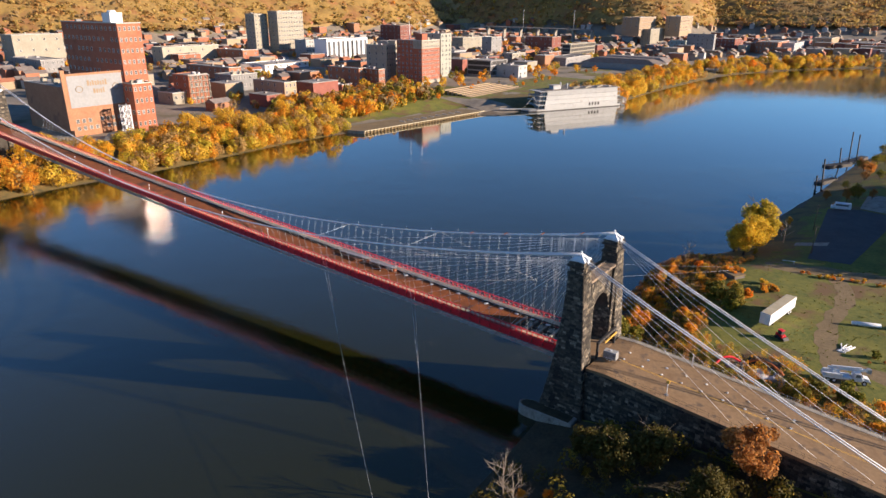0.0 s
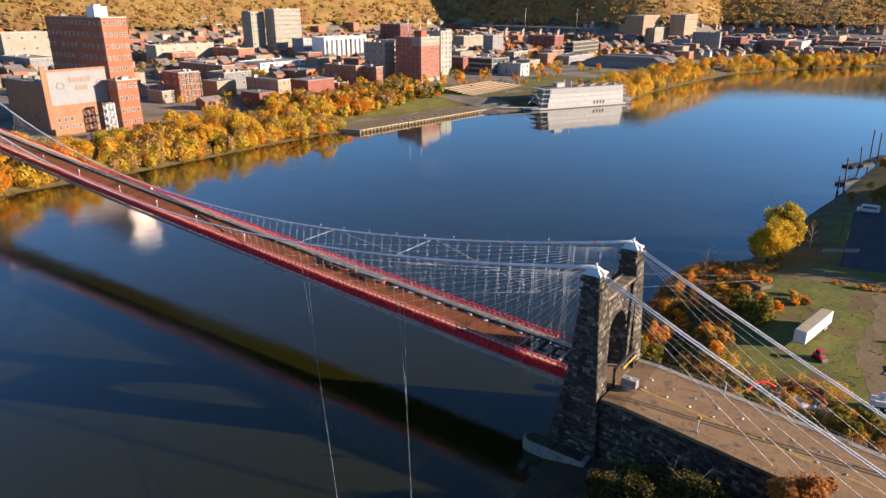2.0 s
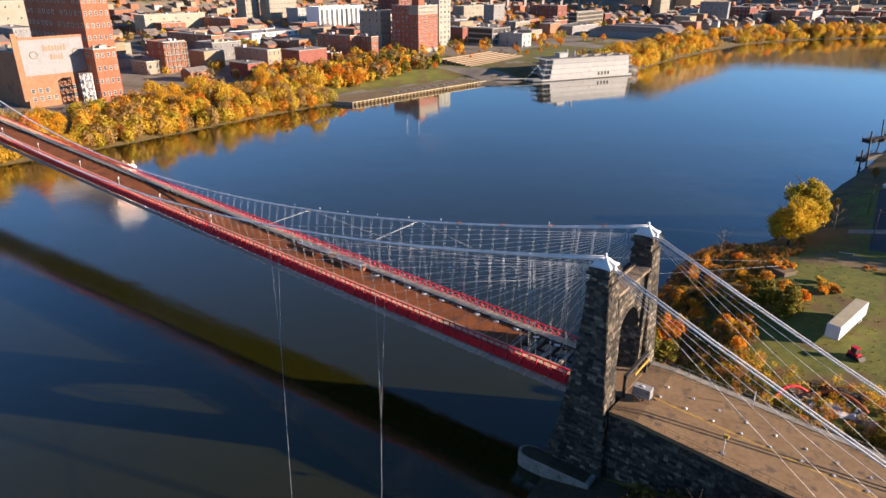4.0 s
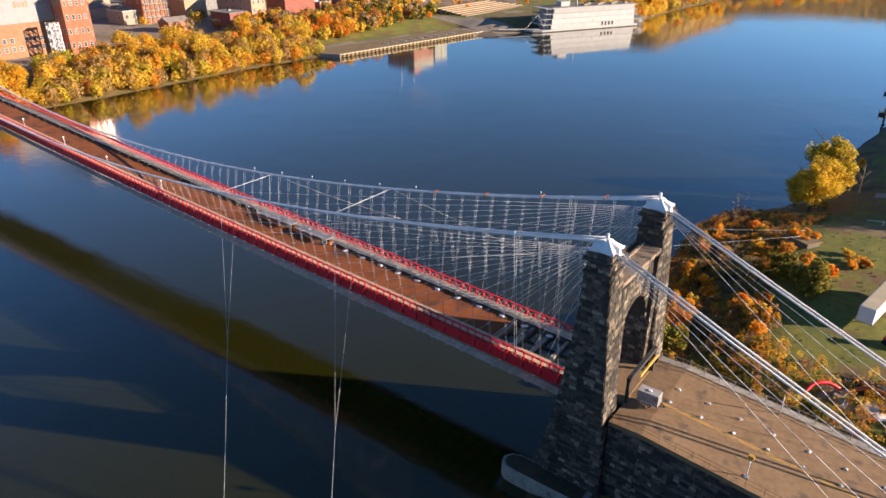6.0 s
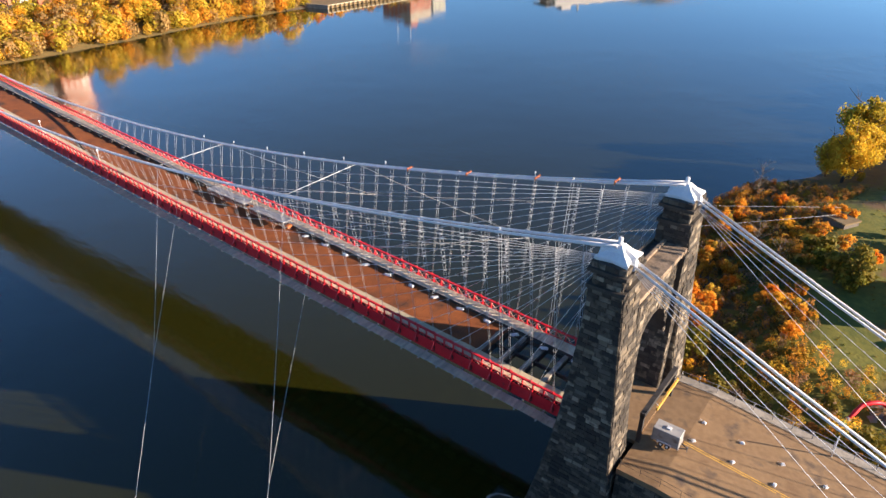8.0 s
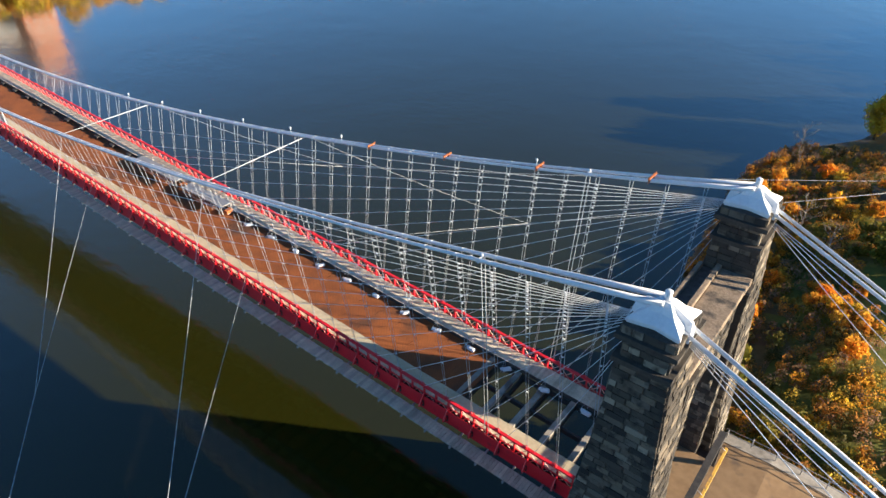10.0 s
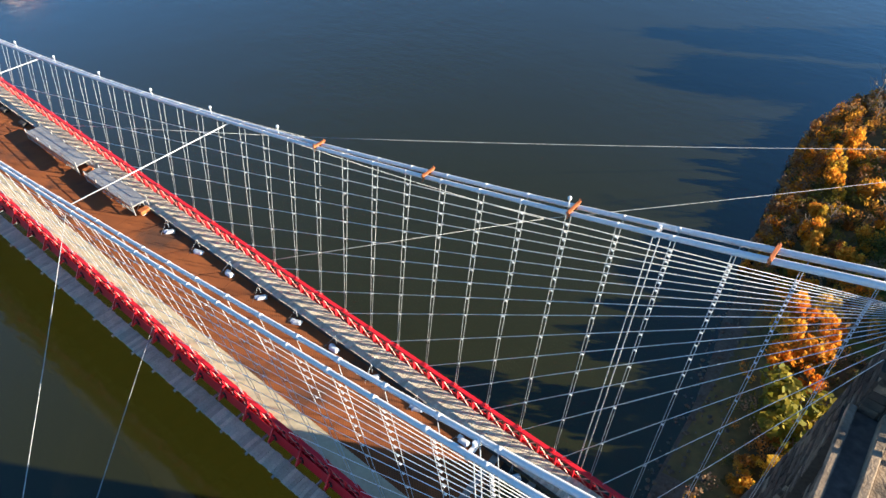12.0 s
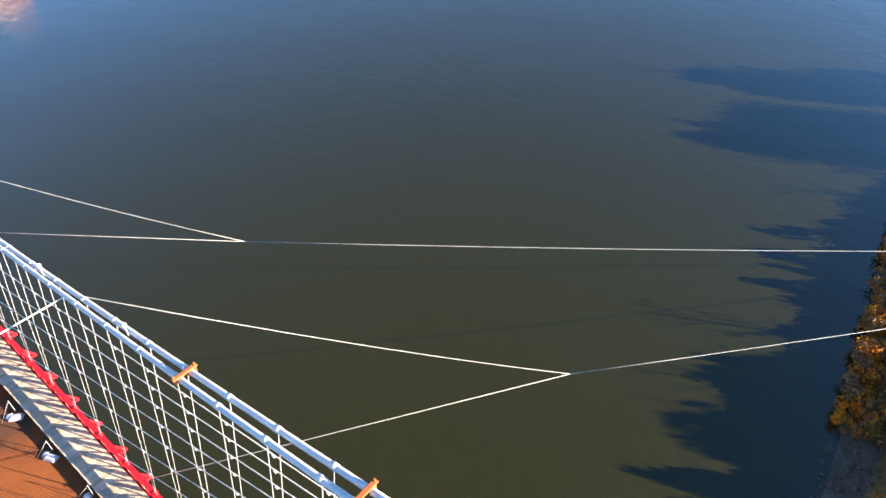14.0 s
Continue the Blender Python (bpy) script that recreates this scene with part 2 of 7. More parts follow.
M_STONE = stone_material("sandstone_blocks", [(0.026, 0.025, 0.024), (0.085, 0.072, 0.056), (0.042, 0.039, 0.035), (0.19, 0.155, 0.11), (0.09, 0.08, 0.066), (0.34, 0.29, 0.215)], (0.028, 0.025, 0.022))
M_MORTAR = surface("mortar_joints", (0.035, 0.03, 0.025), (0.075, 0.065, 0.052), 0.8, 0.95, bump=0.4)
M_CONCRETE = surface("weathered_concrete", (0.22, 0.20, 0.17), (0.38, 0.35, 0.30), 0.5, 0.9, bump=0.3, dirt=((0.10, 0.09, 0.08), 0.4, 0.58))
M_ROAD = surface("worn_asphalt_road", (0.205, 0.125, 0.062), (0.30, 0.195, 0.10), 0.25, 0.9, bump=0.2, bump_scale=20, dirt=((0.13, 0.09, 0.06), 0.5, 0.56))
# this grey carries the shade on the trailer's sides
M_TRAILERSHADE = surface("shade_grey_trailer_sheet", (0.24, 0.25, 0.26), (0.34, 0.35, 0.36), 0.8, 0.5, metal=0.2, dirt=((0.15, 0.13, 0.11), 1.0, 0.6))
M_YELLOW = surface("yellow_road_paint", (0.55, 0.30, 0.04), (0.70, 0.42, 0.07), 1.5, 0.8, dirt=((0.25, 0.17, 0.09), 2.0, 0.58))
M_HOUSEWHITE = surface("white_painted_wall", (0.34, 0.345, 0.34), (0.42, 0.425, 0.42), 0.2, 0.7, vary=0.12, dirt=((0.27, 0.25, 0.22), 0.3, 0.62))
M_WHITE = surface("white_painted_steel", (0.66, 0.69, 0.72), (0.78, 0.80, 0.82), 0.8, 0.45, bump=0.05, dirt=((0.45, 0.40, 0.34), 0.9, 0.66))
M_CABLE = surface("white_wrapped_cable", (0.70, 0.715, 0.73), (0.82, 0.83, 0.84), 1.2, 0.65, bump=0.1, bump_scale=30, dirt=((0.40, 0.38, 0.34), 1.5, 0.66))
M_ALUMINIUM = surface("grimy_aluminium", (0.30, 0.30, 0.30), (0.50, 0.50, 0.50), 1.2, 0.5, metal=0.4, dirt=((0.14, 0.12, 0.10), 1.4, 0.54))
M_ROPE = surface("pale_galvanised_rope", (0.40, 0.425, 0.45), (0.54, 0.565, 0.59), 2.0, 0.6)
M_SALMON = surface("salmon_red_lattice", (0.62, 0.22, 0.17), (0.74, 0.36, 0.28), 1.5, 0.5)
M_RED = surface("red_painted_steel", (0.62, 0.010, 0.022), (0.76, 0.018, 0.03), 0.8, 0.4, bump=0.05, dirt=((0.42, 0.02, 0.03), 1.2, 0.64))
M_ORANGE = surface("rust_orange_steel", (0.38, 0.11, 0.03), (0.55, 0.17, 0.05), 1.5, 0.75)
M_PLANK = surface("weathered_grey_plank", (0.44, 0.375, 0.275), (0.66, 0.58, 0.44), 1.5, 0.9, bump=0.3, bump_scale=25, vary=0.22, island=0.2)
M_TANWALK = surface("tan_sidewalk_panel", (0.42, 0.36, 0.235), (0.54, 0.47, 0.32), 0.6, 0.85, bump=0.1)
M_DARKSTEEL = surface("dark_grimy_steel", (0.02, 0.02, 0.022), (0.05, 0.045, 0.04), 1.0, 0.7)
M_GREYSTEEL = surface("dull_grey_steel", (0.28, 0.28, 0.29), (0.42, 0.42, 0.42), 1.0, 0.5, metal=0.3)
M_RUBBER = surface("black_rubber", (0.012, 0.012, 0.012), (0.03, 0.03, 0.03), 3.0, 0.85)
M_GLASS = surface("window_glass", (0.05, 0.055, 0.06), (0.16, 0.165, 0.17), 0.3, 0.12, vary=0.6, spec=0.6)
M_BARK = surface("tree_bark", (0.06, 0.045, 0.032), (0.14, 0.11, 0.085), 2.0, 0.95, bump=0.6, bump_scale=10)
M_LEAF_ORANGE = leaves("orange_autumn_leaves", [(0.80, 0.25, 0.02), (0.84, 0.36, 0.03), (0.74, 0.42, 0.05), (0.64, 0.24, 0.03)], 0.58)
M_LEAF_YELLOW = leaves("yellow_autumn_leaves", [(0.88, 0.56, 0.04), (0.82, 0.48, 0.04), (0.70, 0.50, 0.07), (0.88, 0.62, 0.07)], 0.58)
M_LEAF_GOLD = leaves("gold_green_autumn_leaves", [(0.78, 0.48, 0.03), (0.64, 0.46, 0.04), (0.46, 0.38, 0.04), (0.80, 0.52, 0.04)], 0.5)
M_LEAF_OLIVE = leaves("dark_olive_leaves", [(0.045, 0.06, 0.012), (0.08, 0.085, 0.016), (0.12, 0.09, 0.02), (0.06, 0.07, 0.014)], 0.3)
M_LEAF_GREEN = leaves("late_green_leaves", [(0.10, 0.12, 0.015), (0.20, 0.20, 0.025), (0.30, 0.22, 0.03), (0.06, 0.08, 0.012)])
M_LEAF_RUST = leaves("rusty_brown_leaves", [(0.52, 0.19, 0.05), (0.42, 0.22, 0.08), (0.60, 0.24, 0.03), (0.46, 0.29, 0.11)], 0.58)


# ---- land and water ----
ISLAND_SHORE = [(-40, 400), (-6, 140), (2, 70), (4, 30), (6, 0), (9.6, -16), (10, -26), (11.8, -40), (13.2, -58), (15, -75), (15.5, -88), (11.4, -103), (2, -116), (-3, -135), (-3, -170), (-9, -218), (-14, -284), (-26, -365), (-70, -500), (-190, -760), (-500, -1000), (-1500, -1300)]
FAR_SHORE = [(345, 800), (300, 300), (285, 100), (275, 12), (272, -30), (269, -65), (270, -101), (271, -142), (266, -201), (239, -319), (219, -349), (192, -390), (180, -430), (185, -521), (180, -683), (168, -756), (125, -853), (32, -977), (-150, -1130), (-500, -1300), (-1500, -1500)]


def shore_distance(x, y, line):
    """Distance to a shoreline, unsigned, for arrays."""
    best = np.full(np.shape(x), 1e9)
    for (ax, ay), (bx, by) in zip(line[:-1], line[1:]):
        dx, dy = bx - ax, by - ay
        t = np.clip(((x - ax) * dx + (y - ay) * dy) / (dx * dx + dy * dy), 0, 1)
        best = np.minimum(best, np.hypot(x - ax - t * dx, y - ay - t * dy))
    return best


def shore_x(y, line):
    ys = np.array([p[1] for p in line][::-1], float)
    xs = np.array([p[0] for p in line][::-1], float)
    return np.interp(y, ys, xs)


def smooth(a, b, v):
    t = np.clip((v - a) / (b - a), 0, 1)
    return t * t * (3 - 2 * t)


def ripple(x, y, s):
    return np.sin(x / s + 1.3 * np.sin(y / s * 0.7)) * np.cos(y / s * 1.1 + 0.8 * np.sin(x / s * 0.6))


def ground_z(x, y):
    x, y = np.asarray(x, float), np.asarray(y, float)
    di = shore_distance(x, y, ISLAND_SHORE) * np.where(x < shore_x(y, ISLAND_SHORE), 1, -1)
    df = shore_distance(x, y, FAR_SHORE) * np.where(x > shore_x(y, FAR_SHORE), 1, -1)
    zi = np.where(di < 0, np.maximum(-4, 0.3 * di), 5.6 * np.clip((di + 2.5) / 27, 0, 1) - 0.6) + 0.15 * ripple(x, y, 7) * smooth(4, 12, di)
    wharf = smooth(-185, -205, y) * smooth(-345, -318, y)
    bank = 7.5 * smooth(-3, 24, df) - 0.7
    low = 1.6 * smooth(-1, 0.5, df) + 6.0 * smooth(20, 62, df)
    zf = np.where(df < 0, np.maximum(-4, 0.3 * df), bank * (1 - wharf) + low * wharf + 0.012 * np.maximum(0, df - 60))
    # hills behind the town
    h1 = 150 * smooth(0, 300, (x - 1010) * 0.87 + (y + 330) * -0.22 + 60 * ripple(x, y, 170))
    h2 = 165 * np.clip((-(y + 1180) + 0.10 * (x - 500) + 26 * ripple(x, y, 140)) / 185, 0, 1) * smooth(330, 520, x)
    h3 = 120 * smooth(0, 420, -(y + 1330) + 0.25 * (x - 100) + 60 * ripple(x + 90, y, 190))
    zf = np.where(df > 0, np.maximum(zf, zf * 0.2 + np.maximum(np.maximum(h1, h2), h3)), zf)
    return np.where(df > -20, zf, np.where(di > -25, zi, -4))


def axis(*spans):
    out = []
    for a, b, step in spans:
        out += list(np.arange(a, b, step))
    return np.array(out + [spans[-1][1]])


M_GRASS = surface("autumn_grass", (0.085, 0.11, 0.014), (0.21, 0.195, 0.027), 0.15, 0.95, bump=0.8, bump_scale=2.2, dirt=((0.16, 0.095, 0.04), 0.09, 0.52))
M_WOODFLOOR = surface("leafy_ground", (0.10, 0.085, 0.028), (0.21, 0.14, 0.042), 0.2, 0.95, bump=0.5, bump_scale=2, dirt=((0.08, 0.07, 0.03), 0.15, 0.55))
M_CITYGROUND = surface("town_street_ground", (0.19, 0.165, 0.13), (0.30, 0.255, 0.195), 0.05, 0.9, dirt=((0.10, 0.10, 0.035), 0.02, 0.58))
M_SHORE = surface("muddy_stone_shore", (0.07, 0.055, 0.038), (0.15, 0.12, 0.085), 0.6, 0.95, bump=0.8, bump_scale=1.5)
M_DIRT = surface("packed_dirt_track", (0.16, 0.115, 0.055), (0.25, 0.18, 0.09), 0.2, 0.95, bump=0.3)
M_HILLFLOOR = surface("wooded_hill_ground", (0.34, 0.22, 0.09), (0.46, 0.31, 0.12), 0.03, 0.95)
# the shade under the near-bank trees is put into this soil colour
M_SHADESOIL = surface("shade_darkened_soil", (0.03, 0.027, 0.015), (0.075, 0.06, 0.03), 0.25, 0.95, bump=0.6, bump_scale=2)
M_ASPHALT = surface("dark_asphalt", (0.04, 0.042, 0.05), (0.07, 0.07, 0.075), 0.3, 0.85, bump=0.2)


def build_ground():
    gx = axis((-3000, -400, 260), (-400, -90, 31), (-90, 30, 3), (30, 255, 15), (255, 345, 5), (345, 700, 18), (700, 1700, 40), (1700, 4200, 250))
    gy = axis((-4200, -2000, 220), (-2000, -1000, 40), (-1000, -460, 15), (-460, -190, 6), (-190, 60, 3.5), (60, 200, 12), (200, 1500, 130))
    X, Y = np.meshgrid(gx, gy, indexing="ij")
    Z = ground_z(X, Y)
    nx, ny = X.shape
    verts = np.stack([X.ravel(), Y.ravel(), Z.ravel()], 1)
    i, j = np.meshgrid(np.arange(nx - 1), np.arange(ny - 1), indexing="ij")
    a = (i * ny + j).ravel()
    faces = np.stack([a, a + ny, a + ny + 1, a + 1], 1)
    cx, cy = verts[faces].mean(1)[:, 0], verts[faces].mean(1)[:, 1]
    cz = verts[faces].mean(1)[:, 2]
    di = shore_distance(cx, cy, ISLAND_SHORE) * np.where(cx < shore_x(cy, ISLAND_SHORE), 1, -1)
    df = shore_distance(cx, cy, FAR_SHORE) * np.where(cx > shore_x(cy, FAR_SHORE), 1, -1)
    mi = np.where(df > 0, 2, 0)
    mi = np.where((df > 0) & (df < 55) & ~((cy < -200) & (cy > -345)), 1, mi)
    mi = np.where((df > 24) & (df < 85) & (cy < -196) & (cy > -330), 0, mi)
    mi = np.where((df > 40) & (df < 120) & (cy < -330) & (cy > -640) & (ripple(cx, cy, 21) > -0.25), 0, mi)
    mi = np.where((df > 0) & (cz > 40), 1, mi)
    mi = np.where((di > -30) & (di < 2.2), 3, mi)
    mi = np.where((df > -30) & (df < 1.0), 3, mi)
    mi = np.where((di > 2.2) & (di < 13 + 4 * ripple(cx, cy, 5)) & (cy < -10), 1, mi)
    # all near-bank ground takes the soil darkened for shade
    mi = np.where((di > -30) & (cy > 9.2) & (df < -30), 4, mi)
    mi = np.where((df > 0) & (cz > 36), 5, mi)
    me = bpy.data.meshes.new("ground")
    me.from_pydata(verts.tolist(), [], faces.tolist())
    for m in (M_GRASS, M_WOODFLOOR, M_CITYGROUND, M_SHORE, M_SHADESOIL, M_HILLFLOOR):
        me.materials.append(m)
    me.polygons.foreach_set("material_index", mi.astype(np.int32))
    me.polygons.foreach_set("use_smooth", [True] * len(faces))
    tagged(new("ground", me), "river banks, grassy island and wooded hills", "ground", kind="structure")
    s = Shape()
    s.v = [(-3000, -4200, 0), (4200, -4200, 0), (4200, 1500, 0), (-3000, 1500, 0)]
    s.face((0, 1, 2, 3))
    s.put("water", M_WATER, label="calm dark olive river water mirroring the sky", category="river", kind="structure")


build_ground()


def sheet(name, pts, mat, label, category, lift=0.04, quads=None):
    """A surface draped on the ground inside a convex outline."""
    xs, ys = [p[0] for p in pts], [p[1] for p in pts]
    bm = bmesh.new()
    for ring in quads or [pts]:
        bm.faces.new([bm.verts.new((x, y, 0)) for x, y in ring])
    cuts = [((x, 0, 0), (1, 0, 0)) for x in np.arange(-90, 30, 3.0) if min(xs) < x < max(xs)] + [((0, y, 0), (0, 1, 0)) for y in np.arange(-190, 60, 3.5) if min(ys) < y < max(ys)]
    for co, no in cuts:
        bmesh.ops.bisect_plane(bm, geom=bm.verts[:] + bm.edges[:] + bm.faces[:], plane_co=co, plane_no=no)
    for v in bm.verts:
        v.co.z = float(ground_z(v.co.x, v.co.y)) + lift
    bm.normal_update()
    for f in bm.faces:
        if f.normal.z < 0:
            f.normal_flip()
    me = bpy.data.meshes.new(name)
    bm.to_mesh(me)
    bm.free()
    me.materials.append(mat)
    return tagged(new(name, me), label, category, kind="structure")


def worn_track(name, line, width, label, seed):
    """A dirt track with ragged edges along a bent line."""
    rnd = random.Random(seed)
    pts = []
    for k in range(len(line) - 1):
        p = [Vector(line[max(0, min(len(line) - 1, k + o))]) for o in (-1, 0, 1, 2)]
        for q in range(5):
            t = q / 5
            pts.append(0.5 * (2 * p[1] + (p[2] - p[0]) * t + (2 * p[0] - 5 * p[1] + 4 * p[2] - p[3]) * t * t + (3 * p[1] - p[0] - 3 * p[2] + p[3]) * t ** 3))
    pts.append(Vector(line[-1]))
    rims = []
    for k, c in enumerate(pts):
        d = (pts[min(k + 1, len(pts) - 1)] - pts[max(k - 1, 0)]).normalized()
        n = Vector((-d.y, d.x))
        rims.append((c + n * width * rnd.uniform(0.35, 0.62), c - n * width * rnd.uniform(0.35, 0.62)))
    quads = [[(a.x, a.y), (b.x, b.y), (d.x, d.y), (c.x, c.y)] for (a, b), (c, d) in zip(rims[:-1], rims[1:])]
    flat = [q for ring in quads for q in ring]
    sheet(name, flat, M_DIRT, label, "dirt track", 0.022, quads)


worn_track("track_1", [(-14, -99), (-30, -102), (-46, -106), (-70, -113), (-95, -122)], 9.0, "packed dirt lane across the island", 1)
worn_track("track_2", [(-33, -101), (-38, -88), (-38.5, -76), (-37.5, -64), (-38.5, -53), (-41.5, -42), (-46, -31)], 4.6, "worn dirt track curving over the grass", 2)
worn_track("track_3", [(-41, -44), (-52, -41), (-66, -37), (-85, -33)], 6.0, "worn dirt track behind the trucks", 3)
sheet("pavement_1", [(-24, -112), (-36, -114), (-44, -182), (-19, -186)], M_ASPHALT, "dark asphalt parking lot in shade", "parking lot", 0.06)
sheet("pavement_2", [(-17, -128), (-17, -133), (-27, -134), (-27, -129)], M_CONCRETE, "pale concrete slab beside the parking lot", "concrete slab", 0.10)
sheet("pavement_3", [(-30, -186), (-45, -184), (-70, -190), (-70, -215), (-30, -212)], M_CONCRETE, "pale concrete yard behind the parking lot", "concrete yard", 0.10)


# ---- the suspension bridge ----
SPAN = 308.0


def deck_z(x):
    if x < -4:
        return 14.2 + 0.09 * (x + 4)
    return 13.9 + 0.0305 * x + 6.2e-5 * x * x


def cable_z(x):
    return 21.15 + 8.58e-4 * (x - 137) ** 2


def pair_gap(x):
    """How far apart the two strands of a pair hang, as a share of the gap at the tower."""
    return max(0.36, 1 - 0.0148 * max(0.0, x - 8)) if x < 200 else 0.36 + 0.64 * max(0.0, (x - 250) / 58)


def cable_y(x):
    return 5.75 + 2.05 * min(1.3, ((x - 137) / 137) ** 2)


def grating_material():
    m = surface("rusty_steel_grating", (0.185, 0.052, 0.010), (0.30, 0.087, 0.017), 0.12, 0.85, metal=0.0, fine=4, dirt=((0.10, 0.04, 0.018), 0.22, 0.57))
    nt = m.node_tree
    L, N = nt.links.new, nt.nodes.new
    bs = nt.nodes["Principled BSDF"]
    src = bs.inputs["Base Color"].links[0].from_socket
    geo = N("ShaderNodeNewGeometry")
    holes = N("ShaderNodeTexBrick")
    holes.inputs["Scale"].default_value = 1.0
    holes.inputs["Brick Width"].default_value, holes.inputs["Row Height"].default_value = 0.16, 0.16
    holes.inputs["Mortar Size"].default_value = 0.035
    holes.inputs["Mortar Smooth"].default_value = 0.4
    holes.offset = 0.5
    holes.inputs["Color1"].default_value = holes.inputs["Color2"].default_value = (0.66, 0.66, 0.66, 1)
    holes.inputs["Mortar"].default_value = (1.12, 1.12, 1.12, 1)
    turn = N("ShaderNodeMapping")
    turn.inputs["Rotation"].default_value = (0, 0, radians(45))
    L(geo.outputs["Position"], turn.inputs["Vector"])
    L(turn.outputs[0], holes.inputs["Vector"])
    mul = N("ShaderNodeMix")
    mul.data_type, mul.blend_type = "RGBA", "MULTIPLY"
    mul.inputs["Factor"].default_value = 1.0
    L(src, mul.inputs["A"])
    L(holes.outputs["Color"], mul.inputs["B"])
    L(mul.outputs["Result"], bs.inputs["Base Color"])
    return m


M_GRATING = grating_material()
PITCH = 2.74
PANELS = int((SPAN - 6) / PITCH)


def build_deck():
    deck = thing("bridge_deck", pose(0, 0, 0), "suspension bridge deck with rusty grating roadway and raised sidewalks", "bridge deck")
    x_end = 3 + PANELS * PITCH
    stations = [3 + k * PITCH for k in range(PANELS + 1)]
    for y in (-4.7, -3.0, 0.0, 3.0, 4.7):
        s = Shape().run(stations, y, lambda x: deck_z(x) - 0.43, 0.24, 0.5)
        part("stringer", s, M_DARKSTEEL, deck)
    for k in range(PANELS):
        x = 3 + k * PITCH
        s = Shape().beam((0, -5.3, 0), (0, 5.3, 0), 0.22, 0.6)
        ob = part("floor_beam", s, M_DARKSTEEL, deck)
        ob.location = (x, 0, deck_z(x) - 0.62)
    # steel grating panels; the first bays by the tower stand open
    for k in range(5, PANELS):
        x0, x1 = 3 + k * PITCH + 0.012, 3 + (k + 1) * PITCH - 0.012
        za, zb = deck_z(x0), deck_z(x1)
        s = Shape().hexa([(x0, -3.1, za - 0.12), (x1, -3.1, zb - 0.12), (x1, 3.02, zb - 0.12), (x0, 3.02, za - 0.12)], [(x0, -3.1, za), (x1, -3.1, zb), (x1, 3.02, zb), (x0, 3.02, za)])
        part("grating_panel", s, M_GRATING, deck)
    # pale filled floor beams where the open grating meets the tower
    for x in (5.8, 8.6, 11.6, 14.4, 17.35):
        z = deck_z(x)
        part("beam_cover", Shape().hexa([(x - 0.25, -3.05, z - 0.33), (x + 0.25, -3.05, z - 0.33), (x + 0.25, 3.0, z - 0.33), (x - 0.25, 3.0, z - 0.33)], [(x - 0.25, -3.05, z + 0.004), (x + 0.25, -3.05, z + 0.026), (x + 0.25, 3.0, z + 0.026), (x - 0.25, 3.0, z + 0.004)]), M_CONCRETE, deck, "pale filled strip over a floor beam")
    # raised sidewalks: side kerbs and tan panels on one side
    for side in (-1, 1):
        s = Shape().run(stations, side * 3.13, lambda x: deck_z(x) + 0.22, 0.1, 0.42)
        part("sidewalk_kerb", s, M_DARKSTEEL, deck)
        s = Shape().run(stations, side * 4.75, lambda x: deck_z(x) + 0.22, 0.12, 0.40)
        part("outer_bearer", s, M_DARKSTEEL, deck)
    for k in range(PANELS):
        x0, x1 = 3 + k * PITCH + 0.01, 3 + (k + 1) * PITCH - 0.01
        za, zb = deck_z(x0) + 0.45, deck_z(x1) + 0.45
        s = Shape().hexa([(x0, 3.08, za - 0.08), (x1, 3.08, zb - 0.08), (x1, 4.82, zb - 0.08), (x0, 4.82, za - 0.08)], [(x0, 3.08, za), (x1, 3.08, zb), (x1, 4.82, zb), (x0, 4.82, za)])
        part("sidewalk_panel", s, M_TANWALK, deck)
    # far sidewalk planks laid across
    board = Shape().box(-0.118, 0.118, -0.86, 0.86, -0.05, 0).mesh("plank", M_PLANK)
    n = int((x_end - 3) / 0.25)
    rest = Shape()
    for k in range(n):
        x = 3.125 + k * 0.25
        z = deck_z(x) + 0.45 + random.uniform(-0.008, 0.008)
        if k < 290:
            ob = new("plank", board)
            ob.parent = deck
            ob.location = (x, -3.95 + random.uniform(-0.015, 0.015), z)
            ob.rotation_euler = (random.uniform(-0.004, 0.004), -0.04, random.uniform(-0.006, 0.006))
        else:
            rest.box(x - 0.118, x + 0.118, -4.82, -3.08, z - 0.05, z)
    tagged(part("planking", rest, M_PLANK, deck), kind="stuff")
    # timber work platform outside the near railing
    board = Shape().box(-0.15, 0.15, -0.66, 0.66, -0.06, 0).mesh("platform_board", M_PLANK)
    n = int(250 / 0.33)
    rest = Shape()
    for k in range(n):
        x = 4.0 + k * 0.33
        z = deck_z(x) - 1.2 + random.uniform(-0.01, 0.01)
        if k < 290:
            ob = new("platform_board", board)
            ob.parent = deck
            ob.location = (x, 6.36 + random.uniform(-0.03, 0.03), z)
            ob.rotation_euler = (0, -0.035, random.uniform(-0.012, 0.012))
        else:
            rest.box(x - 0.15, x + 0.15, 5.7, 7.0, z - 0.06, z)
    tagged(part("decking", rest, M_PLANK, deck), kind="stuff")
    for k in range(PANELS - 18):
        x = 4 + k * PITCH
        part("outrigger", Shape().beam((x, 4.9, deck_z(x) - 1.36), (x, 7.2, deck_z(x) - 1.36), 0.12, 0.2), M_GREYSTEEL, deck)
    return deck


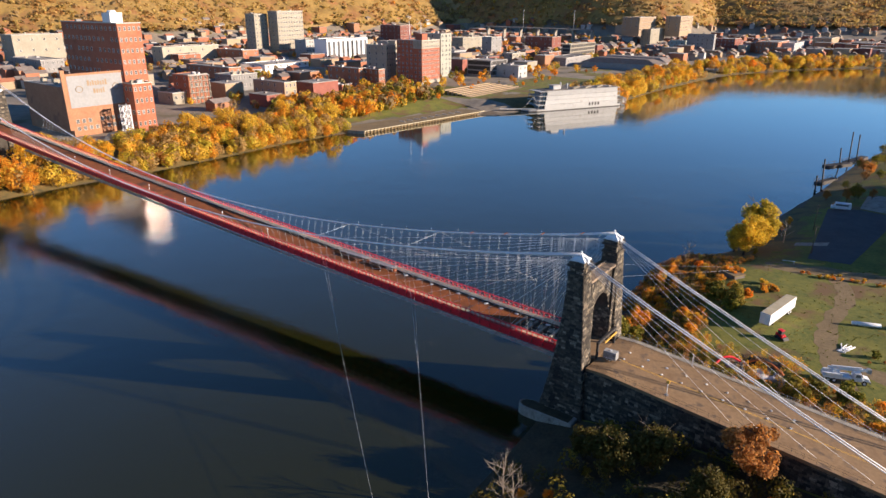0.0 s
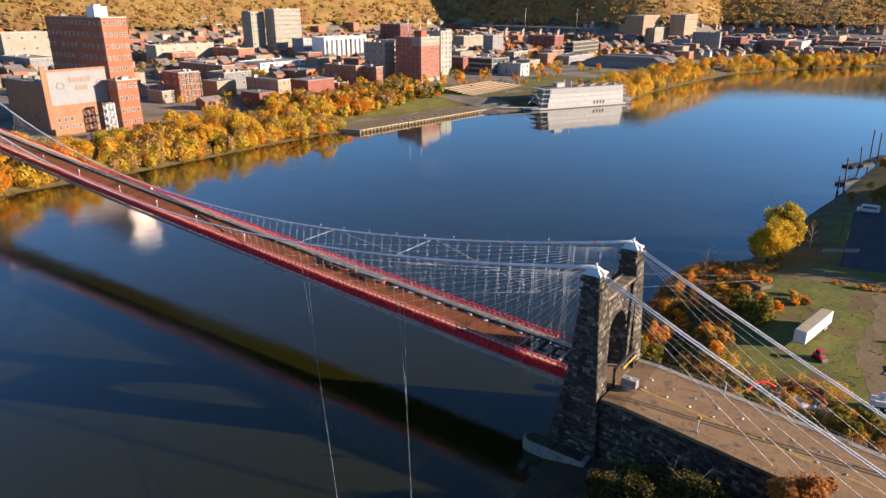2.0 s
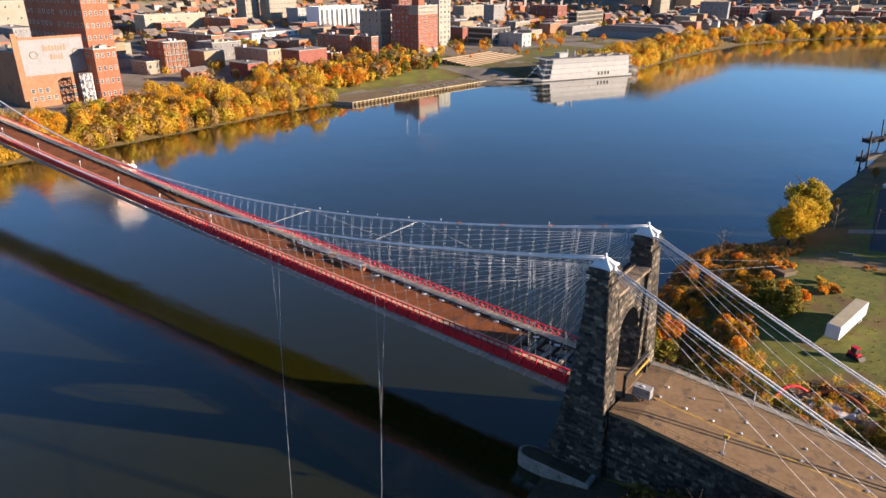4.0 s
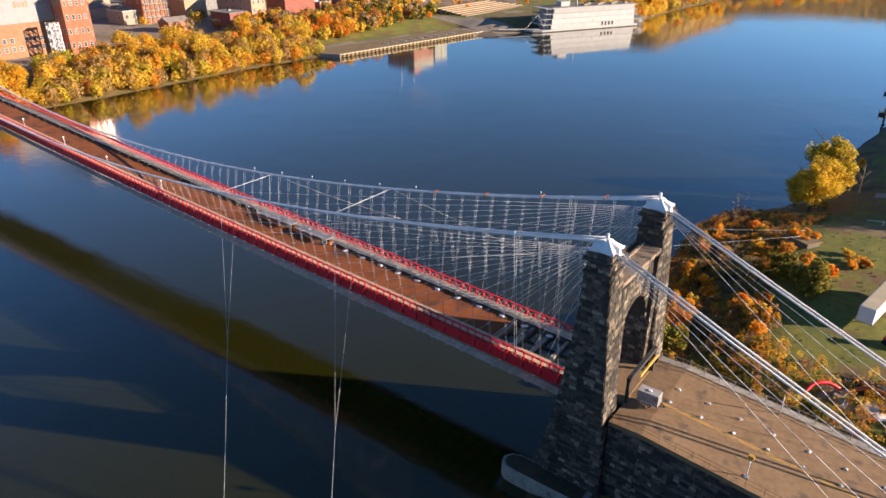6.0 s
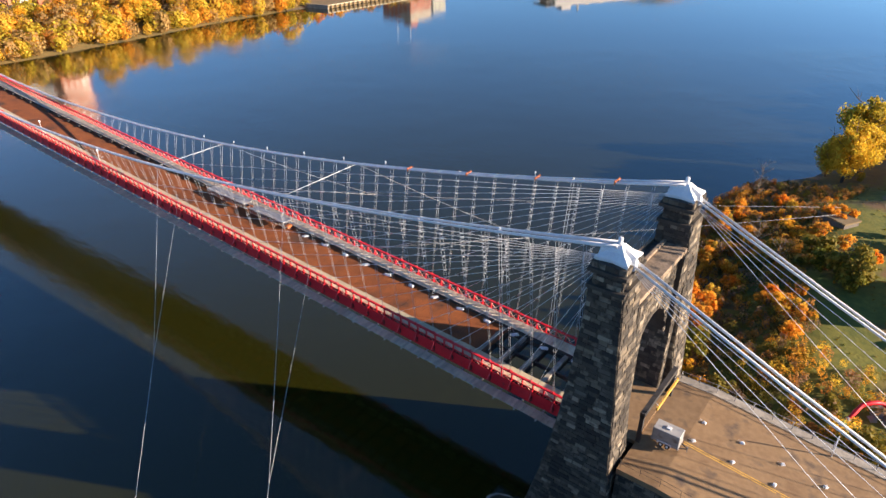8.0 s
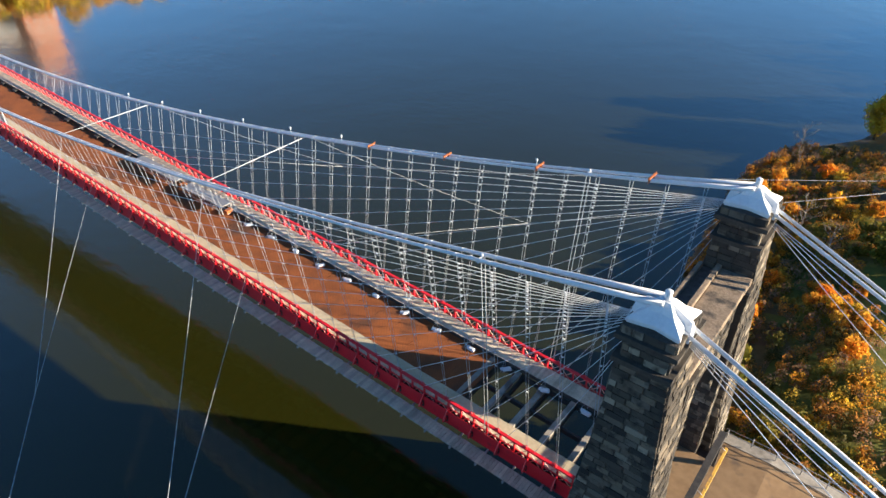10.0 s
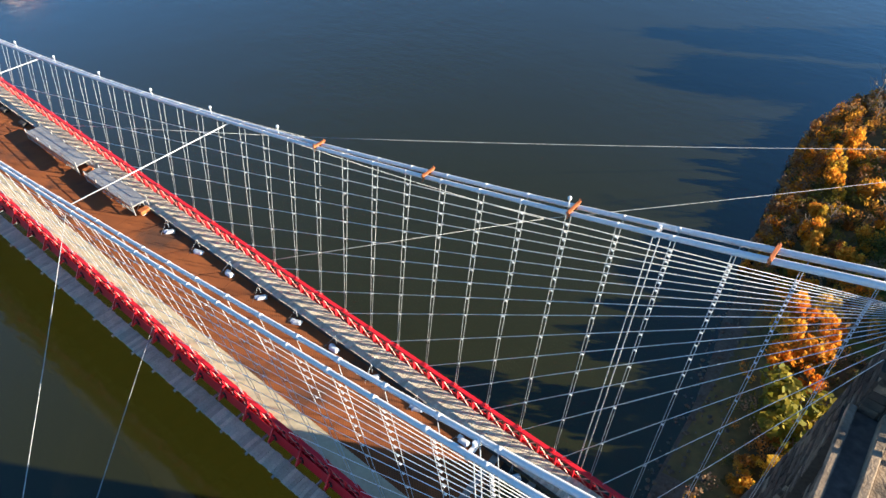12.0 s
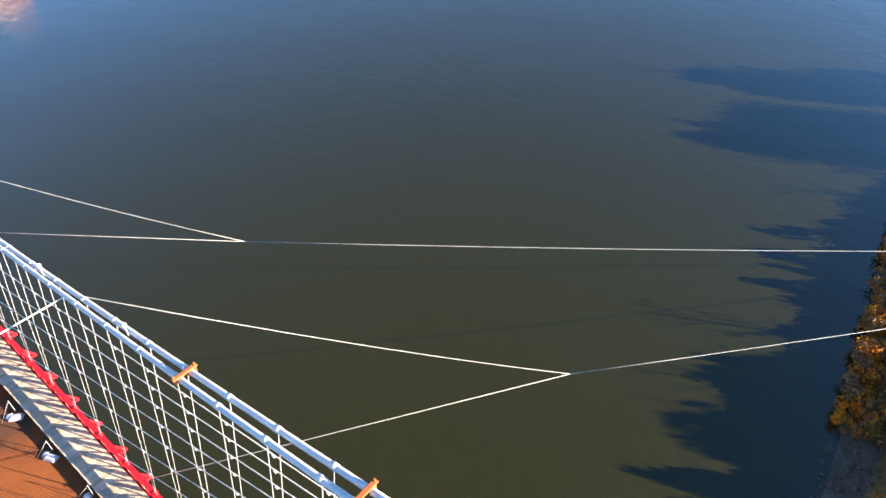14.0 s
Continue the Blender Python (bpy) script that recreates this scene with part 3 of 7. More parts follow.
def build_railing(side, label):
    """Red stiffening railing: chords, posts, crossed braces."""
    y = side * 5.0
    rail = thing("bridge_railing", pose(0, y, 0), label, "bridge railing", "bridge railings")
    half = PITCH / 2
    count = PANELS * 2
    xs = [3 + k * half for k in range(count + 1)]
    top = Shape().run(xs, 0, lambda x: deck_z(x) + 1.42, 0.28, 0.16)
    low = Shape().run(xs, 0, lambda x: deck_z(x) - 0.30, 0.28, 0.30)
    mid = Shape().run(xs, side * 0.06, lambda x: deck_z(x) + 0.62, 0.06, 0.12)
    part("top_rail", top, M_RED, rail)
    part("bottom_chord", low, M_RED, rail)
    if side > 0:
        part("middle_rail", mid, M_RED, rail)
    for k in range(PANELS):
        a, b = 3 + k * PITCH + 0.02, 3 + (k + 1) * PITCH - 0.02
        za, zb = deck_z(a), deck_z(b)
        y0, y1 = sorted((side * 0.16, side * 0.20))
        part("fascia_panel", Shape().hexa([(a, y0, za - 1.3), (b, y0, zb - 1.3), (b, y1, zb - 1.3), (a, y1, za - 1.3)], [(a, y0, za + 0.32), (b, y0, zb + 0.32), (b, y1, zb + 0.32), (a, y1, za + 0.32)]), M_RED, rail)
    post = Shape().box(-0.07, 0.07, -0.09, 0.09, -0.2, 1.36).mesh("post", M_RED)
    knob = Shape().tube([(0, 0, 1.5), (0, 0, 1.72)], 0.09, 6).box(-0.16, 0.16, -0.18, 0.18, 1.5, 1.56).mesh("bolt_cap", M_RED)
    rest = Shape()
    for k, x in enumerate(xs):
        if k < 150:
            ob = new("post", post)
            ob.parent, ob.location = rail, (x, 0, deck_z(x))
            if k % 2 == 0:
                ob = new("bolt_cap", knob)
                ob.parent, ob.location = rail, (x + 0.3, 0, deck_z(x))
        else:
            z = deck_z(x)
            rest.box(x - 0.07, x + 0.07, -0.09, 0.09, z - 0.2, z + 1.36)
    for k, (a, b) in enumerate(zip(xs[:-1], xs[1:])):
        za, zb = deck_z(a), deck_z(b)
        tgt = Shape() if k < 70 else rest
        tgt.beam((a, 0.03, za - 0.15), (b, 0.03, zb + 1.33), 0.05, 0.065)
        tgt.beam((a, -0.03, za + 1.33), (b, -0.03, zb - 0.15), 0.05, 0.065)
        if k < 70:
            part("brace", tgt, M_SALMON, rail)
    tagged(part("latticework", rest, M_SALMON, rail), kind="stuff")
    # outer brackets under each hanger
    for k in range(0, 44):
        x = 3 + k * PITCH
        z = deck_z(x)
        s = Shape().beam((x, side * 0.1, z + 0.5), (x, side * 0.75, z - 0.55), 0.12, 0.12).beam((x, side * 0.1, z - 0.5), (x, side * 0.8, z - 0.6), 0.16, 0.14)
        part("bracket", s, M_RED, rail)
    return rail


def build_cables():
    for side in (-1, 1):
        for off in (-0.40, 0.40):
            pts = []
            for k in range(0, 78):
                x = k * 4.0 if k < 77 else SPAN
                sq = off * pair_gap(x)
                pts.append((x, side * cable_y(x) + sq, cable_z(x)))
            cab = thing("main_cable", pose(0, 0, 0), "white wrapped main suspension cable", "suspension cable", "main cables")
            part("strand", Shape().tube(pts, [0.128 + 0.07 * max(0.0, 1 - p[0] / 14) for p in pts], 8), M_CABLE, cab)
            for k in range(1, 40):
                x = 3.2 + k * PITCH
                c = Vector((x, side * cable_y(x) + off * pair_gap(x), cable_z(x)))
                d = Vector((1, 0, 2 * 8.58e-4 * (x - 137))).normalized()
                part("cable_band", Shape().tube([c - d * 0.14, c + d * 0.12], 0.145, 8), M_CABLE, cab)
            back = [(-0.5, side * 7.8 + off, 36.4), (-15, side * 7.75 + off, 29.75), (-30, side * 7.6 + off, 23.2), (-45, side * 7.5 + off, 16.9), (-62, side * 7.4 + off, 10.0)]
            bc = thing("backstay_cable", pose(0, 0, 0), "white main cable running down behind the tower", "suspension cable", "backstay cables")
            part("strand", Shape().tube(back, 0.13, 8), M_CABLE, bc)
        # rusty spreader clamps and small lamp posts on the cable
        for x in (7.2, 16.7, 26.3, 35.8) if side < 0 else ():
            y, z = side * cable_y(x), cable_z(x)
            cl = thing("cable_clamp", pose(x, y, z), "rust-orange steel clamp bolted over a cable pair", "clamp", "cable clamps")
            g = 0.4 * pair_gap(x)
            soften(part("plate", Shape().box(-0.09, 0.09, -g - 0.3, g + 0.3, 0.14, 0.22), M_ORANGE, cl), 0.02)
            for o in (-g, g):
                part("saddle", Shape().tube([(-0.08, o, 0), (0.08, o, 0)], 0.175, 8), M_ORANGE, cl)
            for o in (-g - 0.22, g + 0.22):
                part("bolt", Shape().tube([(0, o, -0.2), (0, o, 0.34)], 0.035, 6), M_ORANGE, cl)
        for x in (17.0, 40.0, 48.0, 56.4, 65.0, 73.6, 82.0) if side < 0 else ():
            y, z = side * cable_y(x), cable_z(x)
            lp = thing("cable_lamp", pose(x, y, z), "small white lamp post clamped on the main cable", "lamp", "cable lamps")
            part("stem", Shape().tube([(0, 0, 0.0), (0, 0, 0.6)], 0.03, 6), M_WHITE, lp)
            part("globe", Shape().tube([(0, 0, 0.58), (0, 0, 0.63), (0, 0, 0.75), (0, 0, 0.82)], [0.05, 0.11, 0.11, 0.04], 8), M_WHITE, lp)
    # hangers: paired ropes from the cable to the railing, clips at the crossings with the stays
    stays = [8.0, 10.6, 13.6, 16.8, 19.4, 22.2, 25.2, 28.8, 33.2, 37.0, 41.0, 45.5, 50.5, 56.5, 63.0, 70.0, 78.0, 87.0]
    for side in (-1, 1):
        for k in range(1, int(SPAN / PITCH) - 1):
            x = 0.45 + k * PITCH
            zt, zb = cable_z(x), deck_z(x) + 1.3
            if zt - zb < 0.25 or k > 96:
                continue
            yt, yb = side * cable_y(x), side * 5.0
            h = thing("hanger", pose(x, 0, 0), "pair of pale steel hanger ropes from main cable to railing", "hanger rope", "bridge hangers")
            for o in (-0.06, 0.06):
                part("rope", Shape().tube([(o, yt + o * 3.5, zt), (o, yb, zb)], 0.017, 5), M_ROPE, h)
            if x < 84:
                s = Shape()
                for xs in stays:
                    if xs > x + 1:
                        t = x / xs
                        z = 35.9 + (deck_z(xs) + 1.45 - 35.9) * t
                        y = side * (7.8 + (5.0 - 7.8) * t)
                        if zb + 0.3 < z < zt - 0.2:
                            s.box(-0.07, 0.07, y - 0.04, y + 0.04, z - 0.032, z + 0.032)
                if s.v:
                    tagged(part("clip_strip", s, M_WHITE, h), kind="stuff")
        for xs in stays:
            st = thing("stay_rope", pose(0, 0, 0), "pale stay rope fanning from tower top to railing", "stay cable", "tower stays")
            for o in (0.0,):
                part("rope", Shape().tube([(0.6, side * 7.8 + o * 3, 35.9), (xs, side * 5.0 + o, deck_z(xs) + 1.4)], 0.021, 5), M_CABLE, st)
        for xe in (-31, -37.5, -45.5, -54):
            st = thing("stay_rope", pose(0, 0, 0), "pale stay rope from tower top to the approach road edge", "stay cable", "approach stays")
            part("rope", Shape().tube([(-0.6, side * 7.7, 35.7), (xe, side * 7.2, deck_z(xe) + 0.2)], 0.03, 5), M_CABLE, st)
        # vertical tie-down group by the collar
        x = 12.2
        td = thing("tie_down", pose(x, 0, 0), "bundle of pale vertical ropes hanging from a cable collar", "hanger rope", "tie downs")
        for o in (-0.16, 0.16):
            part("rope", Shape().tube([(o, side * (cable_y(x) - 0.1), cable_z(x)), (o + 0.2, side * 5.3, deck_z(x) + 0.4)], 0.028, 5), M_ROPE, td)
        part("collar", Shape().box(-0.07, 0.07, side * cable_y(x) - 0.5, side * cable_y(x) + 0.5, cable_z(x) - 0.16, cable_z(x) + 0.1).tube([(0, side * cable_y(x), cable_z(x) + 0.05), (0, side * cable_y(x), cable_z(x) + 0.3)], 0.09, 8), M_WHITE, td)
    # cross struts between the two cable planes
    for x in (45.4, 76.6):
        st = thing("cross_strut", pose(x, 0, 0), "white tubular strut between the two main cable pairs", "strut", "cross struts")
        part("tube", Shape().tube([(0, -cable_y(x), cable_z(x)), (0, cable_y(x), cable_z(x))], 0.038, 6), M_WHITE, st)
    # wind guys: a fork from cable and railing, then one rope to its anchor
    for side, xj, yj, zj, xc, xd, anchor, sag in ((-1, 30.3, -30.5, 11.0, 45.4, 43.5, (-8, -79.5, 7.4), 0.9), (-1, 57.9, -23.0, 13.8, 76.6, 76.0, (-8, -86.7, 6.2), 2.0), (1, 21.8, 31.0, 13.9, 45.4, 44.5, (-8, 63.8, 4.0), 2.0), (1, 49.7, 26.2, 12.5, 76.6, 75.5, (-8, 71.3, 4.6), 2.0)):
        g = thing("wind_guy", pose(0, 0, 0), "thin forked wind guy rope tied to cable and railing", "guy rope", "wind guys")
        leg = [Vector((xc, side * cable_y(xc), cable_z(xc))).lerp(Vector((xj, yj, zj)), k / 6) - Vector((0, 0, 1.6 * k / 6 * (1 - k / 6))) for k in range(7)]
        part("cable_leg", Shape().tube(leg, 0.022, 5), M_ROPE, g)
        part("railing_leg", Shape().tube([(xd, side * 5.0, deck_z(xd) + 0.6), (xj, yj, zj)], 0.022, 5), M_ROPE, g)
        pts = []
        for k in range(9):
            t = k / 8
            p = Vector((xj, yj, zj)).lerp(Vector(anchor), t)
            p.z -= sag * t * (1 - t)
            pts.append(p)
        part("anchor_rope", Shape().tube(pts, 0.026, 5), M_ROPE, g)


# ---- stone towers ----
M_DARKSTONE = surface("sooty_stone", (0.10, 0.088, 0.075), (0.20, 0.175, 0.15), 0.5, 0.9, bump=0.4, dirt=((0.05, 0.045, 0.04), 0.5, 0.56))


M_COPING = surface("tan_stone_coping", (0.17, 0.125, 0.085), (0.34, 0.26, 0.18), 0.9, 0.9, bump=0.5, dirt=((0.05, 0.045, 0.04), 0.7, 0.55))


def lay_blocks(quad, course, length, depth, skip=None, seed=1):
    """Stone blocks on a four-cornered face (lower left, lower right, upper right, upper left seen from outside)."""
    rnd = random.Random(seed)
    a, b, c, d = [Vector(p) for p in quad]
    normal = (b - a).cross(d - a).normalized()
    height = ((d - a).length + (c - b).length) / 2
    rows = max(1, round(height / course))
    out = []
    for r in range(rows):
        v0, v1 = r / rows, (r + 1) / rows
        l0, r0 = a.lerp(d, v0), b.lerp(c, v0)
        l1, r1 = a.lerp(d, v1), b.lerp(c, v1)
        w = (r0 - l0).length
        cuts, u = [0.0], rnd.uniform(0.25, 1.0) * length / w
        while u < 1 - 0.35 * length / w:
            cuts.append(u)
            u += rnd.uniform(0.6, 1.35) * length / w
        cuts.append(1.0)
        for u0, u1 in zip(cuts[:-1], cuts[1:]):
            mid = (l0.lerp(r0, (u0 + u1) / 2) + l1.lerp(r1, (u0 + u1) / 2)) / 2
            if skip and skip(mid):
                continue
            g = 0.018
            gu, gv = g / w, g / height * 1.0
            p = [l0.lerp(r0, u0 + gu), l0.lerp(r0, u1 - gu), l1.lerp(r1, u1 - gu), l1.lerp(r1, u0 + gu)]
            cen = sum(p, Vector()) / 4
            p = [cen + (q - cen) * (1 - 0.02) for q in p]
            h = depth * rnd.uniform(0.5, 1.5)
            inner = [q - normal * 0.05 for q in p]
            outer = [cen + (q - cen) * 0.94 + normal * h for q in p]
            out.append((inner, outer))
    return out


def add_blocks(shape, blocks):
    for inner, outer in blocks:
        n = len(shape.v)
        shape.v += [tuple(q) for q in inner] + [tuple(q) for q in outer]
        shape.face((n + 4, n + 5, n + 6, n + 7))
        for i in range(4):
            j = (i + 1) % 4
            shape.face((n + i, n + j, n + 4 + j, n + 4 + i))


def shaft_half(z, far=False):
    """Half sizes of a tower shaft at height z: towards the land, towards the river, across."""
    t = (36.0 - z) / 36.0
    return 1.5 + 2.3 * t, 1.4 + 1.7 * t + 3.6 * t ** 2.4, 1.75 + 0.35 * t


def build_tower(cx, top, base, opening_floor, label):
    tw = thing("bridge_tower", pose(cx, 0, 0), label, "bridge tower", "bridge towers")
    flip = 1 if cx < 100 else -1
    loose = []
    levels = [base] + [z for z in (4, 9, 14, 19, 24, 29, 34) if base + 1 < z < top - 3.6] + [top - 2.6]
    for side in (-1, 1):
        rings = []
        for z0, z1 in zip(levels[:-1], levels[1:]):
            a0, b0, c0 = shaft_half(z0 + 36 - top)
            a1, b1, c1 = shaft_half(z1 + 36 - top)
            y = side * 7.8
            lo = [(-a0, y - c0, z0), (b0, y - c0, z0), (b0, y + c0, z0), (-a0, y + c0, z0)]
            hi = [(-a1, y - c1, z1), (b1, y - c1, z1), (b1, y + c1, z1), (-a1, y + c1, z1)]
            if flip < 0:
                lo, hi = [[(-x, 2 * y - yy, z) for x, yy, z in q] for q in (lo, hi)]
            rings += [lo, hi]
            for i in range(4):
                j = (i + 1) % 4
                loose += lay_blocks((lo[i], lo[j], hi[j], hi[i]), 0.5, 1.15, 0.07, seed=int(z0 * 7 + i + side * 50))
        # belfry-like upper stage, ledges and the block under the cap
        y = side * 7.8
        zt = top - 2.6
        rings = rings[::2] + rings[-1:]
        for hx, hy, z0, z1 in ((1.75, 2.0, 0, 0.35), (1.35, 1.6, 0.35, 1.7), (1.8, 2.05, 1.7, 2.05), (1.55, 1.75, 2.05, 2.6)):
            for z in (z0, z1):
                rings.append([(-hx, y - hy, zt + z), (hx, y - hy, zt + z), (hx, y + hy, zt + z), (-hx, y + hy, zt + z)])
        for z0, z1, hx, hy in ((zt + 0.35, zt + 1.7, 1.35, 1.6), (zt + 2.05, zt + 2.6, 1.55, 1.75)):
            q = [(-hx, y - hy), (hx, y - hy), (hx, y + hy), (-hx, y + hy)]
            for i in range(4):
                j = (i + 1) % 4
                loose += lay_blocks(((*q[i], z0), (*q[j], z0), (*q[j], z1), (*q[i], z1)), 0.5, 0.9, 0.06, seed=int(90 + i + side * 9))
        part("shaft", Shape().loft(rings), M_MORTAR, tw)
    # arch wall between the shafts
    spring, half, crown = opening_floor + 7.6, 4.55, opening_floor + 12.6
    wall_top = top - 5.2
    wall = Shape()
    n = 14
    xw = 1.55

    def arch(y):
        t = min(1.0, abs(y) / half)
        return spring + (crown - spring) * (1 - t ** 2.0) ** 0.62

    ys = [-half + 2 * half * k / (2 * n) for k in range(2 * n + 1)]
    profile = [(-6.3, xw + 0.5, opening_floor - 1), (-half, xw + 0.5, opening_floor - 1)] + [(y, xw, arch(y)) for y in ys] + [(half, xw + 0.5, opening_floor - 1), (6.3, xw + 0.5, opening_floor - 1)]
    wall.loft([[(-w, y, z), (-w, y, wall_top), (w, y, wall_top), (w, y, z)] for y, w, z in profile])
    part("arch_wall", wall, M_MORTAR, tw)
    for fx in (-1, 1):
        ya, yb = (6.2, -6.2) if fx < 0 else (-6.2, 6.2)
        quad = ((fx * xw, ya, spring - 0.2), (fx * xw, yb, spring - 0.2), (fx * xw, yb, wall_top), (fx * xw, ya, wall_top))
        loose += lay_blocks(quad, 0.5, 1.15, 0.07, skip=lambda p: abs(p.y) < half and p.z < arch(p.y) + 0.25 or abs(p.y) > 6.0, seed=7 + fx)
        for side in (-1, 1):
            a, b = sorted((side * half, side * 6.1))
            ya, yb = (b, a) if fx < 0 else (a, b)
            x = fx * (xw + 0.5)
            loose += lay_blocks(((x, ya, opening_floor), (x, yb, opening_floor), (x, yb, wall_top), (x, ya, wall_top)), 0.5, 0.8, 0.05, seed=17 + fx + side)
    for side in (-1, 1):
        x0, x1 = (-xw - 0.5, xw + 0.5)
        ya = side * half
        quad = ((x0, ya, opening_floor), (x1, ya, opening_floor), (x1, ya, spring), (x0, ya, spring)) if side > 0 else ((x1, ya, opening_floor), (x0, ya, opening_floor), (x0, ya, spring), (x1, ya, spring))
        loose += lay_blocks(quad, 0.5, 0.9, 0.04, seed=31 + side)
    soften(part("wall_coping", Shape().box(-xw - 0.3, 0.35, -5.9, 5.9, wall_top, wall_top + 0.55), M_COPING, tw, "tan stone coping slab"), 0.06)
    soften(part("coping_ridge", Shape().box(0.35, 0.75, -5.9, 5.9, wall_top, wall_top + 0.8), M_COPING, tw), 0.06)
    part("gutter", Shape().box(0.75, xw + 0.1, -5.9, 5.9, wall_top, wall_top + 0.15), M_DARKSTONE, tw, "sooty stone gutter")
    soften(part("river_coping", Shape().box(xw + 0.1, xw + 0.45, -5.9, 5.9, wall_top, wall_top + 0.5), M_COPING, tw), 0.06)
    # lower pier joining both shafts
    pier = Shape().hexa([(-4.0, -8, base), (6.0, -8, base), (6.0, 8, base), (-4.0, 8, base)], [(-2.9, -8, opening_floor - 0.6), (3.2, -8, opening_floor - 0.6), (3.2, 8, opening_floor - 0.6), (-2.9, 8, opening_floor - 0.6)])
    part("pier", pier, M_MORTAR, tw)
    loose += lay_blocks(((6.0, -6, base), (6.0, 6, base), (3.2, 6, opening_floor - 0.8), (3.2, -6, opening_floor - 0.8)), 0.55, 1.1, 0.05, seed=77)
    # the nearest blocks are pieces of their own, the rest one mesh
    shown = [k for k, (i, o) in enumerate(loose) if cx < 100 and i[0].y > 9.0 and i[0].z > 17]
    pick = set(shown[:290])
    rest = Shape()
    for k, bl in enumerate(loose):
        if k in pick:
            s = Shape()
            add_blocks(s, [bl])
            part("stone_block", s, M_STONE, tw)
        else:
            add_blocks(rest, [bl])
    tagged(part("masonry", rest, M_STONE, tw), kind="stuff")
    # white sheet-metal caps over the cable saddles
    for side in (-1, 1):
        y = side * 7.8
        s = Shape()
        z = top
        # eight-sided star with drawn-out corners and hollow flanks
        for rc, rm, h in ((1.46, 1.18, 0.0), (1.56, 1.22, 0.26), (1.50, 1.14, 0.36), (0.82, 0.62, 0.80), (0.34, 0.30, 1.36)):
            for k in range(8):
                r = rc if k % 2 else rm
                dx, dy = ((1, 0), (1, 1), (0, 1), (-1, 1), (-1, 0), (-1, -1), (0, -1), (1, -1))[k]
                s.v.append((dx * r, y + dy * r, z + h))
        for ring in range(4):
            for k in range(8):
                j = (k + 1) % 8
                s.face((ring * 8 + k, ring * 8 + j, ring * 8 + 8 + j, ring * 8 + 8 + k))
        s.face([32 + k for k in range(8)])
        s.face([7 - k for k in range(8)])
        for o in (-1, 1):
            s.hexa([(o * 1.75 if o < 0 else 0.3, y - 0.62, z - 0.45), (1.75 if o > 0 else -0.3, y - 0.62, z - 0.45), (1.75 if o > 0 else -0.3, y + 0.62, z - 0.45), (o * 1.75 if o < 0 else 0.3, y + 0.62, z - 0.45)],
                   [(-1.6 if o < 0 else 0.2, y - 0.08, z + 0.55 if o < 0 else z + 1.35), (-0.2 if o < 0 else 1.6, y - 0.08, z + 1.35 if o < 0 else z + 0.55), (-0.2 if o < 0 else 1.6, y + 0.08, z + 1.35 if o < 0 else z + 0.55), (-1.6 if o < 0 else 0.2, y + 0.08, z + 0.55 if o < 0 else z + 1.35)])
        cap = part("saddle_cap", s, M_WHITE, tw, "white painted sheet-metal saddle cap")
        part("finial", Shape().tube([(0, y, z + 1.45), (0, y, z + 1.26), (0, y, z + 1.9), (0, y, z + 2.0)], [0.28, 0.2, 0.22, 0.1], 8), M_WHITE, cap)
    return tw


build_tower(0.0, 36.0, -2.0, 14.0, "blackened sandstone bridge tower with arch and white caps")
build_tower(SPAN, 43.0, 4.0, 27.5, "pale sandstone bridge tower with arch and white caps")
build_deck()
build_railing(1, "red steel stiffening railing beside the timber work platform")
build_railing(-1, "red steel stiffening railing beside the plank sidewalk")
build_cables()


